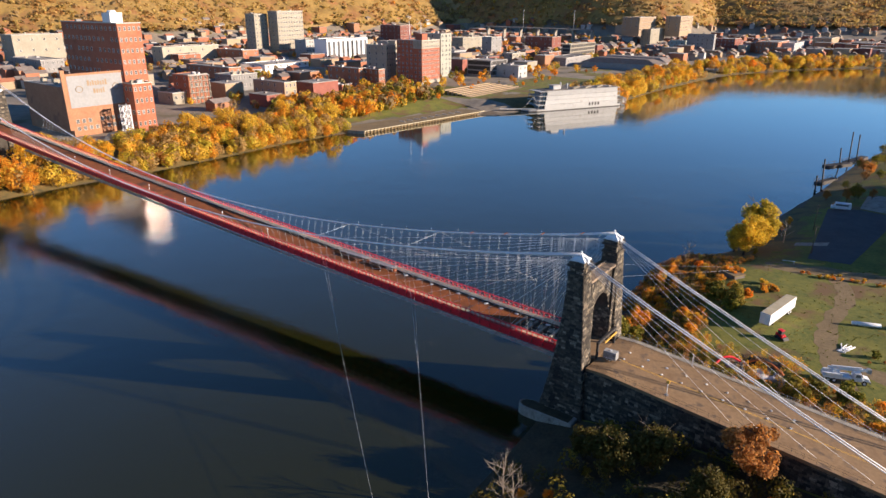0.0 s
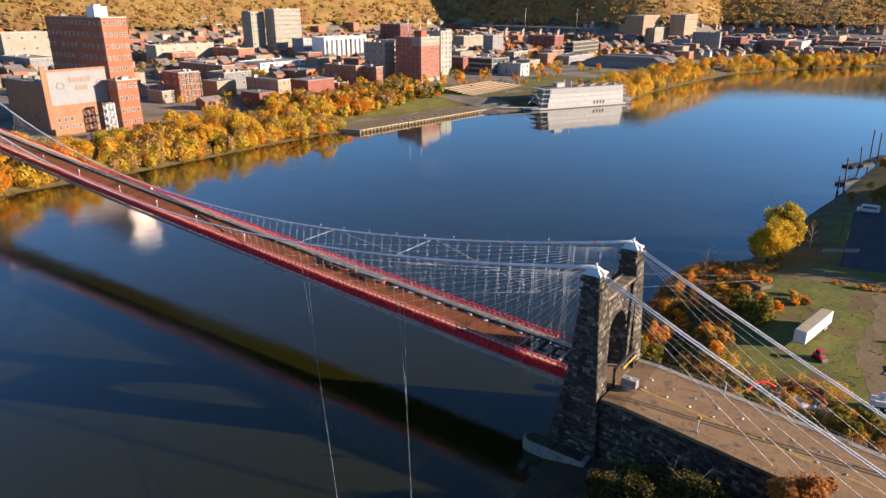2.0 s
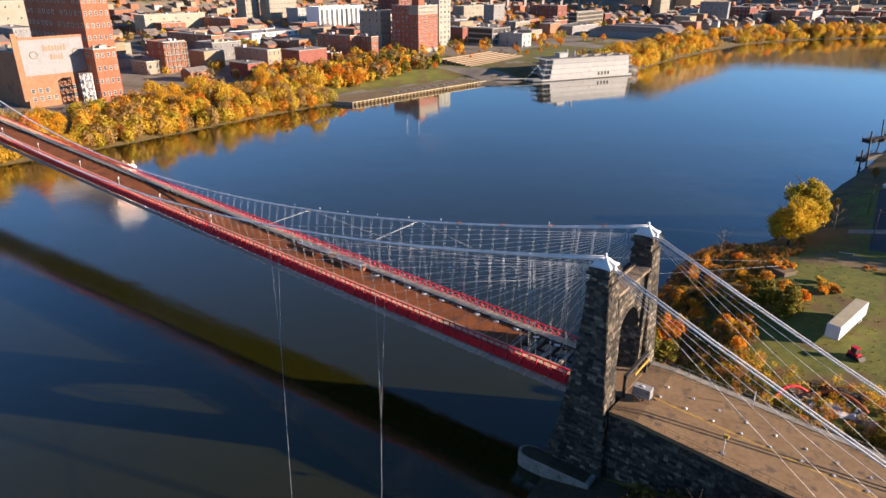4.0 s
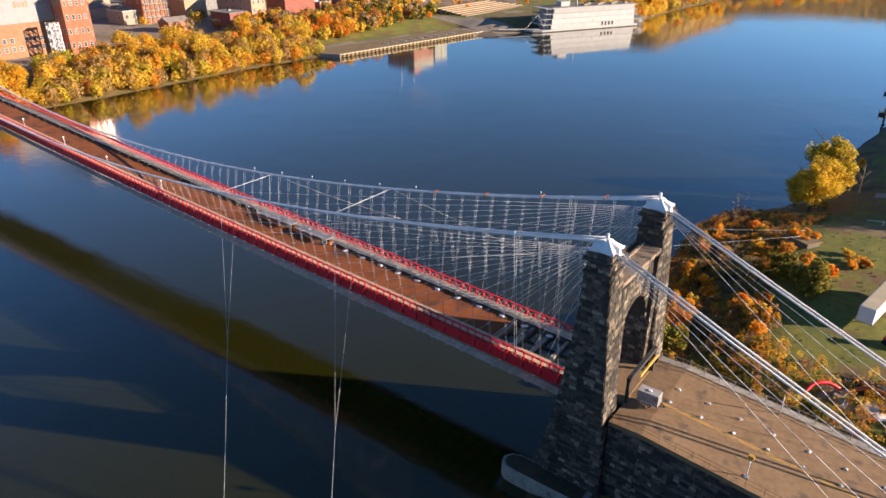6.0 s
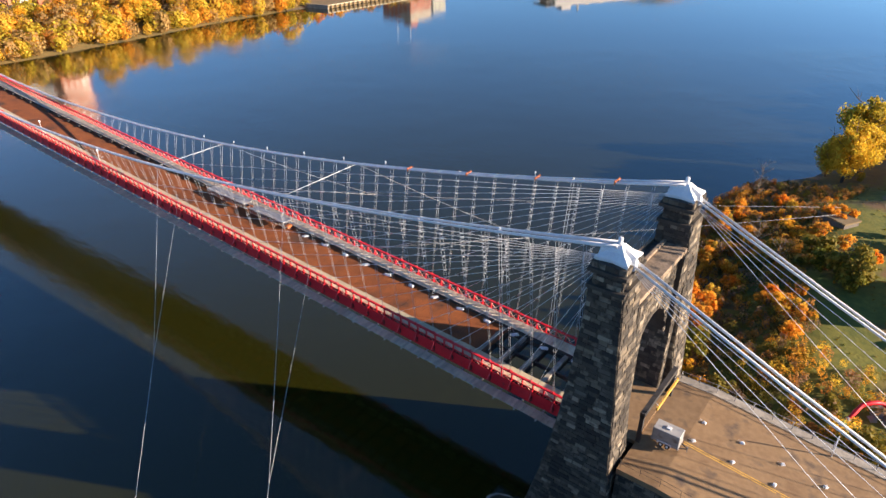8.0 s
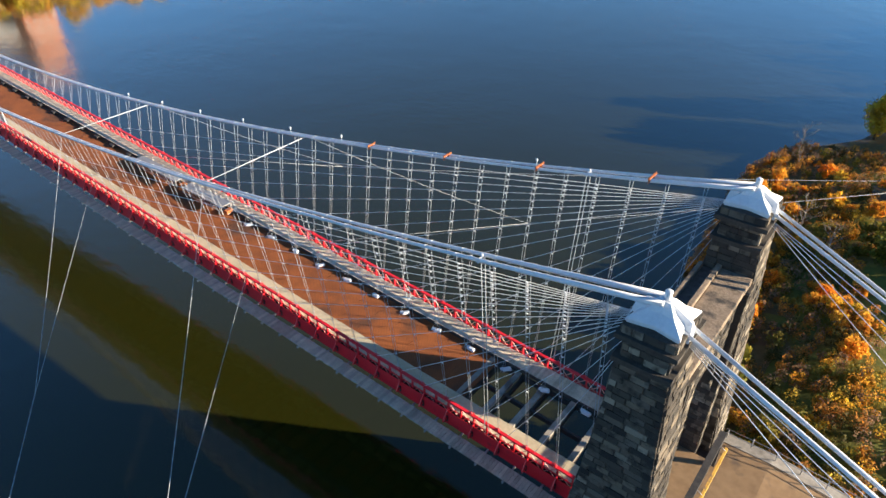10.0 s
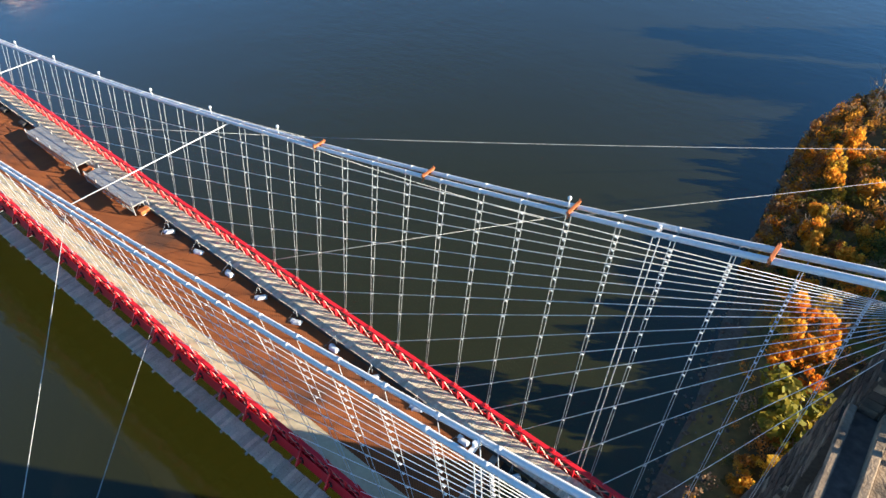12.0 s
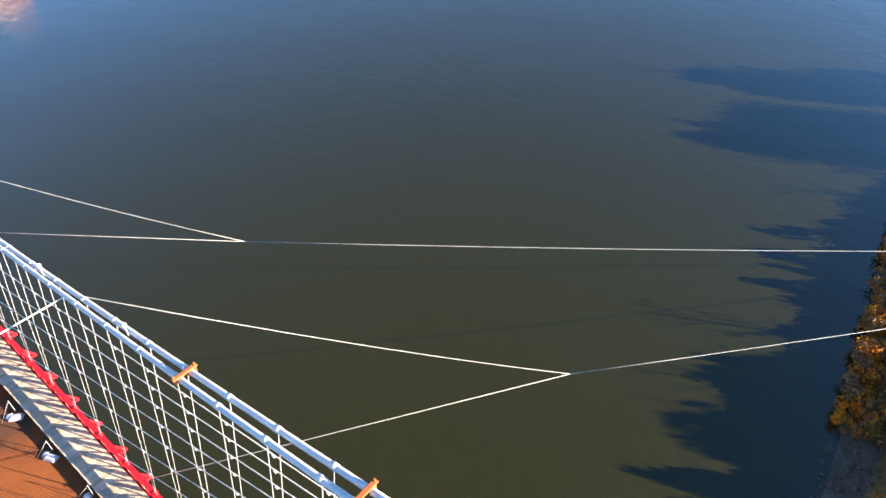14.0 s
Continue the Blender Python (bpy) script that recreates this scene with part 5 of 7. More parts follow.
def arena():
    b = thing("arena", pose(230.9, -652.1, 6.8), "low arena with dark pitched roof by the river", "arena")
    FOOTPRINTS.append((228, 325, -725, -650))
    part("wall", Shape().box(0, 90, -72, 0, -5, 7.5), M_GREY, b)
    for y0 in (-36, 0):
        part("roof", Shape().hexa([(-1.5, y0 - 36.5, 7.5), (91.5, y0 - 36.5, 7.5), (91.5, y0 + 0.5, 7.5), (-1.5, y0 + 0.5, 7.5)], [(12, y0 - 26, 12.5), (78, y0 - 26, 12.5), (78, y0 - 10, 12.5), (12, y0 - 10, 12.5)]), M_SHINGLE, b)
    part("annex", Shape().box(-12, 0, -60, -8, -5, 5).box(-12.3, 0, -60.3, -7.7, 5, 5.4), M_CREAM, b)
    for k in range(12):
        add_window(b, -12, -12 - k * 4, 2.4, 2.2, 2.6, "x")


arena()


def house(x, y, rnd):
    big = rnd.random() < 0.68
    w, d, h = (rnd.uniform(12, 24), rnd.uniform(14, 30), rnd.uniform(7, 14)) if big else (rnd.uniform(8, 13), rnd.uniform(9, 16), rnd.uniform(5, 9))
    FOOTPRINTS.append((x - w / 2, x + w / 2, y - d / 2, y + d / 2))
    z = float(ground_z(x, y))
    mat = rnd.choices([M_BRICK, M_CREAM, M_HOUSEWHITE, M_HALL, M_GREY, M_TAN, M_BRICKDARK], (5, 2, 1, 3, 1, 3, 3))[0]
    words = {M_BRICK: "red brick", M_HALL: "orange brick", M_BRICKDARK: "dark brick", M_CREAM: "cream", M_HOUSEWHITE: "white", M_GREY: "grey", M_TAN: "tan"}
    b = thing("house", pose(x, y, z), ("flat-roofed %s town block" if big else "small %s town house with dark roof") % words[mat], "house", "town houses")
    part("wall", Shape().box(-w / 2, w / 2, -d / 2, d / 2, -3, h), mat, b)
    if not big:
        s = Shape()
        e, r = 0.5, rnd.uniform(2.2, 3.6)
        s.v = [(-w / 2 - e, -d / 2 - e, h), (w / 2 + e, -d / 2 - e, h), (w / 2 + e, d / 2 + e, h), (-w / 2 - e, d / 2 + e, h), (0, -d / 2 - e, h + r), (0, d / 2 + e, h + r)]
        for f in ((0, 4, 5, 3), (1, 2, 5, 4), (0, 1, 4), (2, 3, 5), (3, 2, 1, 0)):
            s.face(f)
        part("roof", s, M_SHINGLE, b)
        part("chimney", Shape().box(w * 0.2, w * 0.2 + 0.9, d * 0.2, d * 0.2 + 0.9, h, h + r + 1.0), M_BRICKDARK, b)
    else:
        part("roof", Shape().box(-w / 2 - 0.2, w / 2 + 0.2, -d / 2 - 0.2, d / 2 + 0.2, h, h + 0.5).box(-1, 1, -1, 1, h + 0.5, h + 1.6), M_ROOF, b)
    return b


def fill_town():
    rnd = random.Random(21)
    n = 0
    for _ in range(4000):
        x, y = 250 + 750 * rnd.random() ** 1.35, rnd.uniform(-1330, -160)
        z = float(ground_z(x, y))
        df = float(shore_distance(x, y, FAR_SHORE))
        if x < float(shore_x(y, FAR_SHORE)) + 62 or z > 34 or df < 70 or inside_building(x, y, 9):
            continue
        if -650 < y < -330 and df < 165 or y > -330 and df < 95:
            continue
        house(x, y, rnd)
        n += 1
        if n > 230:
            break
    for _ in range(1500):
        x, y = rnd.uniform(-150, 260), rnd.uniform(-1330, -1010)
        z = float(ground_z(x, y))
        df = float(shore_distance(x, y, FAR_SHORE))
        if x > float(shore_x(y, FAR_SHORE)) and 50 < df and z < 30 and not inside_building(x, y, 9):
            house(x, y, rnd)
            n += 1
            if n > 345:
                break


fill_town()


def scaffold():
    sc = thing("facade_scaffold", pose(416.5, -177.6, 7.9), "pale scaffold frame in front of a brick building", "scaffold")
    for k in range(6):
        for f in range(5):
            part("standard", Shape().box(-0.2, 0.2, -k * 3.3 - 0.2, -k * 3.3 + 0.2, f * 4.2, f * 4.2 + 4.2), M_CREAM, sc)
    for f in range(6):
        part("platform", Shape().box(-0.9, 1.0, -17, 0.4, f * 4.2 - 0.2, f * 4.2), M_TRIM, sc)


scaffold()


def far_details():
    # timber wharf edge with piles, terraces and boat ramp
    wf = thing("wharf", pose(0, 0, 0), "low timber river wharf with pale edge and dark piles", "wharf")
    a, c = Vector((255.5, -199, 0)), Vector((241.5, -321, 0))
    n = 40
    part("edge_beam", Shape().beam(a + Vector((0, 0, 1.9)), c + Vector((0, 0, 1.9)), 0.6, 0.5), M_TANWALK, wf)
    part("end_wall", Shape().beam(a + Vector((0, 0, 0.9)), a + Vector((13, 4, 0.9)), 1.0, 2.4), M_CONCRETE, wf)
    d = (c - a).normalized()
    side = Vector((d.y, -d.x, 0)) * -1
    s = Shape()
    pts = [a, c, c + Vector((24, 4, 0)), a + Vector((24, 4, 0))]
    s.hexa([(p.x, p.y, 0.2) for p in (pts[1], pts[2], pts[3], pts[0])], [(p.x, p.y, 1.85) for p in (pts[1], pts[2], pts[3], pts[0])])
    part("walkway", s, M_DIRT, wf, "tan gravel river walk")
    for k in range(n):
        p = a.lerp(c, (k + 0.5) / n)
        part("post", Shape().tube([(p.x - 0.6, p.y, -2), (p.x - 0.6, p.y, 1.9)], 0.3, 6), M_BARK, wf)
    for k in range(9):
        p = a.lerp(c, 0.35 + 0.06 * k) + Vector((9, 0, 1.85))
        bn = thing("planter_block", pose(p.x, p.y, p.z, 0, 0, 30), "low pale stone block on the river walk", "stone block", "river walk blocks")
        part("block", Shape().hexa([(-2.2, -0.8, 0), (2.2, -0.8, 0), (2.2, 0.8, 0), (-2.2, 0.8, 0)], [(-2.0, -0.6, 0.7), (2.0, -0.6, 1.2), (2.0, 0.6, 1.2), (-2.0, 0.6, 0.7)]), M_CONCRETE, bn)
    tr = thing("terrace_seating", pose(262, -330, 0), "pale stepped stone terraces above the boat landing", "terrace")
    for k in range(8):
        x0, y0, z1 = 8 + k * 4.5, -110 + k * 3, 6.6 + k * 0.6
        part("step", Shape().box(x0, x0 + 2.6, y0, -18, 0, z1), M_TAN, tr)
        part("lawn_strip", Shape().box(x0 + 2.6, x0 + 4.5, y0, -18, 0, z1 - 0.1), M_GRASS, tr, "grassy strip between steps")
    rp = Shape().hexa([(240, -322, -1), (264, -326, -1), (252, -400, -1), (226, -372, -1)][::-1], [(240, -322, 0.7), (264, -326, 3.4), (252, -400, 3.4), (226, -372, 0.3)][::-1])
    rp.put("boat_ramp", M_ASPHALT, None, "dark paved boat landing ramp", "boat ramp", kind="structure")
    # river road bridge over a creek mouth
    cb = thing("creek_bridge", pose(186, -742, 0, 0, 0, 12), "low concrete road bridge over a creek mouth", "bridge")
    part("deck", Shape().box(-2, 12, -22, 22, 6.2, 7.6), M_CONCRETE, cb)
    part("parapet", Shape().box(-2.3, -1.8, -22, 22, 7.6, 8.6), M_CONCRETE, cb)
    for y in (-18, 0, 18):
        part("pier", Shape().box(0, 10, y - 1, y + 1, -2, 6.2), M_CONCRETE, cb)
    # elevated highway in front of the hill
    hw = thing("elevated_highway", pose(0, 0, 0), "thin elevated highway on piers before the hill", "highway bridge")
    part("deck", Shape().beam((700, -1000, 37.2), (470, -1000, 36.0), 12, 1.6), M_CONCRETE, hw)
    for k in range(7):
        x = 690 - k * 36
        part("pier", Shape().box(x - 1.5, x + 1.5, -1004, -996, 8, 36.4), M_CONCRETE, hw)
    for x in (615, 512):
        lm = thing("mast_light", pose(x, -1003, 37), "tall thin highway light mast", "street lamp", "highway masts")
        part("pole", Shape().tube([(0, 0, 0), (0, 0, 30)], [0.6, 0.35], 6), M_GREYSTEEL, lm)
        part("lamp_ring", Shape().tube([(0, 0, 29.5), (0, 0, 30.5)], [1.4, 1.2], 8), M_GREYSTEEL, lm)


far_details()


def riverboat():
    """White four-deck excursion boat at the landing."""
    p, q = Vector((214.5, -346, 0)), Vector((173.5, -426.5, 0))
    ang = math.degrees(math.atan2(q.y - p.y, q.x - p.x))
    length = (q - p).length
    b = thing("riverboat", pose(p.x, p.y, 0, 0, 0, ang), "white multi-deck riverboat moored at the landing", "boat")
    wd = 17.0
    hull = Shape()
    prof = [(-3, 7), (0, 3.0), (6, 0.4), (12, 0), (length - 1, 0), (length, 1.5)]
    pts = [(x, yy) for x, yy in prof] + [(x, wd - yy) for x, yy in prof[::-1]]
    hull.prism(pts, -1, 1.7)
    part("hull", hull, M_HOUSEWHITE, b)
    part("waterline_band", Shape().prism([(x, yy - 0.06 if yy < wd / 2 else yy + 0.06) for x, yy in pts], -0.5, 0.55), M_DARKSTEEL, b)
    n = 15
    for k in range(4):
        z0 = 1.7 + k * 3.5
        x0, x1 = 9 + k * 0.6, length - 2 - k * 0.4
        part("cabin", Shape().box(x0 + 2, x1 - 1, 1.6, wd - 1.6, z0, z0 + 3.2), M_HOUSEWHITE, b)
        part("deck_slab", Shape().box(x0 - 3, x1 + 0.5, -0.2, wd + 0.2, z0 + 3.2, z0 + 3.5), M_HOUSEWHITE, b)
        part("side_panel", Shape().box(x0 + 4, x1 - 3, -0.1, 0.15, z0 + 0.1, z0 + 3.15).box(x0 + 10, x1 - 6, wd - 0.15, wd + 0.1, z0 + 0.1, z0 + 1.1), M_HOUSEWHITE, b)
        for side_y in (0.05, wd - 0.05):
            for j in range(n):
                x = x0 - 2 + (x1 - x0 + 2) * j / (n - 1)
                part("stanchion", Shape().box(x - 0.09, x + 0.09, side_y - 0.09, side_y + 0.09, z0, z0 + 3.2), M_HOUSEWHITE, b)
        for j in range(26):
            x = x0 + 4 + (x1 - x0 - 8) * j / 25
            ob = new("cabin_window", WINDOW)
            ob.parent, ob.location, ob.rotation_euler, ob.scale = b, (x, 1.6, z0 + 1.9), (0, 0, radians(90)), (1, 1.3, 1.5)
    for j in range(4):
        x = length * 0.62 + j * 3
        part("doorway", Shape().box(x, x + 1.6, -0.2, -0.1, 2.4, 4.8), M_DARKSTEEL, b)
    zt = 1.7 + 4 * 3.5
    part("roof", Shape().box(14, length - 6, 1, wd - 1, zt, zt + 0.35), M_ROOF, b, "dark grey top deck")
    part("pilot_house", Shape().box(24, 31, 5.5, 11.5, zt, zt + 3.4).box(23.4, 31.6, 5, 12, zt + 3.4, zt + 3.7), M_HOUSEWHITE, b)
    for yy in (4, 13):
        part("funnel", Shape().tube([(36, yy, zt), (36, yy, zt + 5)], 0.6, 10), M_HOUSEWHITE, b)
    for k in range(10):
        part("roof_box", Shape().box(42 + k * 4, 44.5 + k * 4, 3 + (k % 3) * 3, 5.5 + (k % 3) * 3, zt + 0.35, zt + 1.3), M_CREAM, b)
    part("gangway_boom", Shape().beam((10, 4, 1.9), (3, 2, 12), 0.3, 0.3).beam((3, 2, 12), (-10, -1, 2.4), 0.15, 0.15), M_HOUSEWHITE, b)
    part("gangway", Shape().beam((6, 4, 2.0), (-22, 12, 2.8), 2.2, 0.4), M_HOUSEWHITE, b)
    wheel = Shape()
    for k in range(12):
        a = k * math.pi / 6
        wheel.beam((length + 3.5, 2, 3.2), (length + 3.5 + 3.4 * math.cos(a), 2, 3.2 + 3.4 * math.sin(a)), 0.3, 0.2)
        wheel.beam((length + 3.5 + 3.3 * math.cos(a), 2, 3.2 + 3.3 * math.sin(a)), (length + 3.5 + 3.3 * math.cos(a), wd - 2, 3.2 + 3.3 * math.sin(a)), 0.2, 0.9)
    part("paddle_wheel", wheel, M_HOUSEWHITE, b, "white stern paddle wheel")


riverboat()


def far_houses():
    """Distant rows of small gabled houses up to the foot of the hills."""
    rnd = random.Random(33)
    s = Shape()
    n = 0
    for _ in range(14000):
        x, y = rnd.uniform(-250, 1150), rnd.uniform(-1500, -120)
        z = float(ground_z(x, y))
        if math.hypot(x + 51, y - 119) < 560 or z > 45 or x < float(shore_x(y, FAR_SHORE)) + (190 if y > -680 else 90) or inside_building(x, y, 6):
            continue
        FOOTPRINTS.append((x - 5, x + 5, y - 5, y + 5))
        w, d, h, r = rnd.uniform(3.5, 5.5), rnd.uniform(4, 7), rnd.uniform(4.5, 8), rnd.uniform(2, 3.5)
        m = rnd.choice((0, 0, 1, 2, 3, 3))
        s.box(x - w, x + w, y - d, y + d, z - 3, z + h, m)
        k = len(s.v)
        s.v += [(x - w - 0.4, y - d - 0.4, z + h), (x + w + 0.4, y - d - 0.4, z + h), (x + w + 0.4, y + d + 0.4, z + h), (x - w - 0.4, y + d + 0.4, z + h), (x, y - d - 0.4, z + h + r), (x, y + d + 0.4, z + h + r)]
        for f in ((0, 4, 5, 3), (1, 2, 5, 4), (0, 1, 4), (2, 3, 5)):
            s.face([k + q for q in f], 4 if rnd.random() < 0.8 else 0)
        n += 1
        if n > 850:
            break
    s.put("far_houses", [M_BRICK, M_CREAM, M_HOUSEWHITE, M_TAN, M_SHINGLE], None, "distant rows of small gabled houses", "houses", kind="stuff")


far_houses()


# ---- trees and bushes ----
def crown_shape(rnd, n, r, h, leaf, clumps, base=0.0, squash=1.0):
    """Leaves gathered in clumps inside an uneven ellipsoid standing on z = base."""
    cs = []
    for _ in range(clumps):
        a, u = rnd.uniform(0, 2 * math.pi), rnd.uniform(-1, 1)
        k = rnd.uniform(0.35, 0.85)
        w = math.sqrt(1 - u * u)
        lean = 0.75 + 0.25 * (1 - abs(u))
        cs.append((Vector((r * k * w * math.cos(a) * lean, r * k * w * math.sin(a) * lean * squash, base + h / 2 + h / 2 * k * u)), rnd.uniform(0.16, 0.36) * r))
    v = np.zeros((n * 4, 3))
    for i in range(n):
        c, cr = cs[int(rnd.random() * clumps)]
        d = Vector((rnd.gauss(0, 1), rnd.gauss(0, 1), rnd.gauss(0, 0.9)))
        d.normalize()
        p = c + d * cr * rnd.uniform(0.45, 1.08)
        t = d.cross(Vector((rnd.gauss(0, 1), rnd.gauss(0, 1), rnd.gauss(0, 1))))
        t = t.normalized() if t.length > 1e-4 else Vector((1, 0, 0))
        b = (d * 0.8 + Vector((rnd.gauss(0, 0.6), rnd.gauss(0, 0.6), rnd.gauss(0, 0.6)))).cross(t)
        b = b.normalized() if b.length > 1e-4 else Vector((0, 0, 1))
        s1, s2 = leaf * rnd.uniform(0.6, 1.3), leaf * rnd.uniform(0.45, 0.95)
        v[i * 4] = p - t * s1
        v[i * 4 + 1] = p - b * s2
        v[i * 4 + 2] = p + t * s1
        v[i * 4 + 3] = p + b * s2
    return v


def crown_mesh(name, v, mat):
    me = bpy.data.meshes.new(name)
    k = len(v) // 4
    me.from_pydata(v.tolist(), [], np.arange(k * 4).reshape(k, 4).tolist())
    me.materials.append(mat)
    return me


def trunk_shape(rnd, h, r, crown_r, crown_h, base, limbs=7):
    s = Shape()
    bend = [Vector((rnd.uniform(-0.05, 0.05) * h * t, rnd.uniform(-0.05, 0.05) * h * t, h * t)) for t in (0, 0.25, 0.5, 0.8, 1.0)]
    bend[0] = Vector((0, 0, -0.4))
    s.tube(bend, [r * 1.25, r, r * 0.75, r * 0.42, r * 0.14], 7)
    for k in range(limbs):
        z = base * 0.8 + (h - base * 0.8) * (k + 0.5) / limbs
        a = k * 2.4 + rnd.uniform(-0.5, 0.5)
        reach = crown_r * rnd.uniform(0.5, 0.85)
        p0 = Vector((0, 0, z))
        p1 = Vector((math.cos(a) * reach * 0.55, math.sin(a) * reach * 0.55, z + reach * 0.3))
        p2 = Vector((math.cos(a) * reach, math.sin(a) * reach, z + reach * 0.75))
        s.tube([p0, p1, p2], [r * 0.38, r * 0.24, r * 0.06], 5)
        for o in (-0.7, 0.6):
            q = Vector((math.cos(a + o) * reach * 0.8, math.sin(a + o) * reach * 0.8, z + reach * 0.7))
            s.tube([p1, q], [r * 0.18, r * 0.04], 4)
    return s


def make_tree(seed, n, leaf, r, h, base, mat, label, category="tree", group="", clumps=22, trunk_r=0.22, name="tree"):
    rnd = random.Random(seed)
    t = thing(name, pose(0, 0, -60), label, category, group)
    part("trunk", trunk_shape(rnd, base + h * 0.85, trunk_r, r, h, base), M_BARK, t)
    c = new("crown", crown_mesh("crown", crown_shape(rnd, n, r, h, leaf, clumps, base), mat))
    c.parent = t
    return t


KINDS = {}


def plant(kind, x, y, s=1.0, rz=None, z=None, sz=None):
    """Stand a copy of a kind of tree on the ground."""
    t = KINDS[kind]
    rz = random.uniform(0, 360) if rz is None else rz
    z = float(ground_z(x, y)) - 0.1 if z is None else z
    m = pose(x, y, z, 0, 0, rz) @ Matrix.Diagonal((s, s, sz or s, 1))
    if t not in plant.used:
        plant.used.append(t)
        t.matrix_world = m
        return t
    c = copy_thing(t, m)
    return c


plant.used = []
for code, mat, word in (("o", M_LEAF_ORANGE, "orange"), ("y", M_LEAF_YELLOW, "golden yellow"), ("g", M_LEAF_GREEN, "olive green"), ("r", M_LEAF_RUST, "rusty brown")):
    for k in range(2):
        KINDS["far_" + code + str(k)] = make_tree(11 + k + ord(code), 1900, 0.35, 6.2, 12.5, 2.0, mat, "riverside tree with %s autumn crown" % word, "tree", "riverside trees", 48, 0.3)
        KINDS["bush_" + code + str(k)] = make_tree(31 + k + ord(code), 950, 0.29, 2.9, 4.2, 0.3, mat, "shrub with %s autumn leaves on the island bank" % word, "shrub", "island shrubs", 16, 0.09, "shrub")
        KINDS["tree_" + code + str(k)] = make_tree(51 + k + ord(code), 4300, 0.28, 5.2, 10.5, 1.6, mat, "island tree with %s autumn crown" % word, "tree", "island trees", 30, 0.25)


for k in range(2):
    KINDS["gold" + str(k)] = make_tree(91 + k, 7200, 0.22, 4.6, 9.6, 0.9, M_LEAF_GOLD, "full golden-green tree on the island point", "tree", "island trees", 44, 0.25)


for k in range(2):
    KINDS["olive" + str(k)] = make_tree(97 + k, 6500, 0.25, 5.2, 9.0, 0.9, M_LEAF_OLIVE, "dense dark olive tree below the approach wall", "tree", "island trees", 48, 0.25)


def bare_tree(seed, h):
    rnd = random.Random(seed)
    t = thing("bare_tree", pose(0, 0, -60), "leafless grey tree with fine twigs", "tree", "bare trees")
    s = Shape()
    s.tube([(0, 0, -0.3), (0.1, 0, h * 0.5), (0.2, 0.1, h)], [0.16, 0.1, 0.02], 6)

    def grow(p, d, length, r, level):
        q = p + d * length
        s.tube([p, p.lerp(q, 0.5) + Vector((rnd.uniform(-0.06, 0.06), rnd.uniform(-0.06, 0.06), 0.05)) * length, q], [r, r * 0.7, r * 0.35], 4)
        if level < 3:
            for _ in range(4):
                e = (d + Vector((rnd.uniform(-0.8, 0.8), rnd.uniform(-0.8, 0.8), rnd.uniform(-0.1, 0.7)))).normalized()
                grow(p.lerp(q, rnd.uniform(0.4, 1)), e, length * 0.55, r * 0.5, level + 1)

    for k in range(9):
        a = k * 2.4
        z = h * (0.2 + 0.07 * k)
        grow(Vector((0.05, 0, z)), Vector((math.cos(a), math.sin(a), 0.9)).normalized(), h * 0.3, 0.05, 1)
    part("branches", s, M_BARKPALE, t)
    return t


M_BARKPALE = surface("pale_twigs", (0.22, 0.18, 0.14), (0.34, 0.28, 0.22), 2.0, 0.95)
KINDS["bare"] = bare_tree(5, 7.0)


def forest(name, label, n, region, mat_list, seed, size=(7, 11), per=26, leaf=(0.16, 0.30), patch=0, form=(0.55, 0.42, 0.5)):
    """Far woods: many rough crowns of leaf clusters in one mesh."""
    rnd = np.random.RandomState(seed)
    pts = region(rnd, n)
    n = len(pts)
    z = ground_z(pts[:, 0], pts[:, 1])
    base = rnd.normal(size=(n, per, 3))
    base /= np.linalg.norm(base, axis=2, keepdims=True)
    s = rnd.uniform(size[0], size[1], size=(n, 1, 1))
    cen = np.stack([pts[:, 0], pts[:, 1], z], 1)[:, None, :] + np.array([0, 0, form[0]]) * s + base * s * np.array([form[1], form[1], form[2]]) * rnd.uniform(0.6, 1.05, size=(n, per, 1))
    t = np.cross(base, rnd.normal(size=(n, per, 3)))
    t /= np.linalg.norm(t, axis=2, keepdims=True)
    b = np.cross(base + rnd.normal(scale=0.4, size=base.shape), t)
    b /= np.linalg.norm(b, axis=2, keepdims=True)
    q = s * rnd.uniform(leaf[0], leaf[1], size=(n, per, 1))
    v = np.stack([cen - t * q, cen - b * q, cen + t * q, cen + b * q], 2).reshape(-1, 3)
    pick = rnd.uniform(0, 1, n)
    if patch:
        # plants of one kind grow together in patches
        drift = 0.5 + 0.5 * ripple(pts[:, 0] + 31 * seed, pts[:, 1] - 17 * seed, patch)
        pick = np.argsort(np.argsort(0.75 * drift + 0.25 * pick)) / n
    mi = np.repeat((pick * len(mat_list)).astype(int), per)
    me = bpy.data.meshes.new(name)
    me.from_pydata(v.tolist(), [], np.arange(len(v)).reshape(-1, 4).tolist())
    for m in mat_list:
        me.materials.append(m)
    me.polygons.foreach_set("material_index", mi.astype(np.int32))
    tagged(new(name, me), label, "woods", kind="stuff")


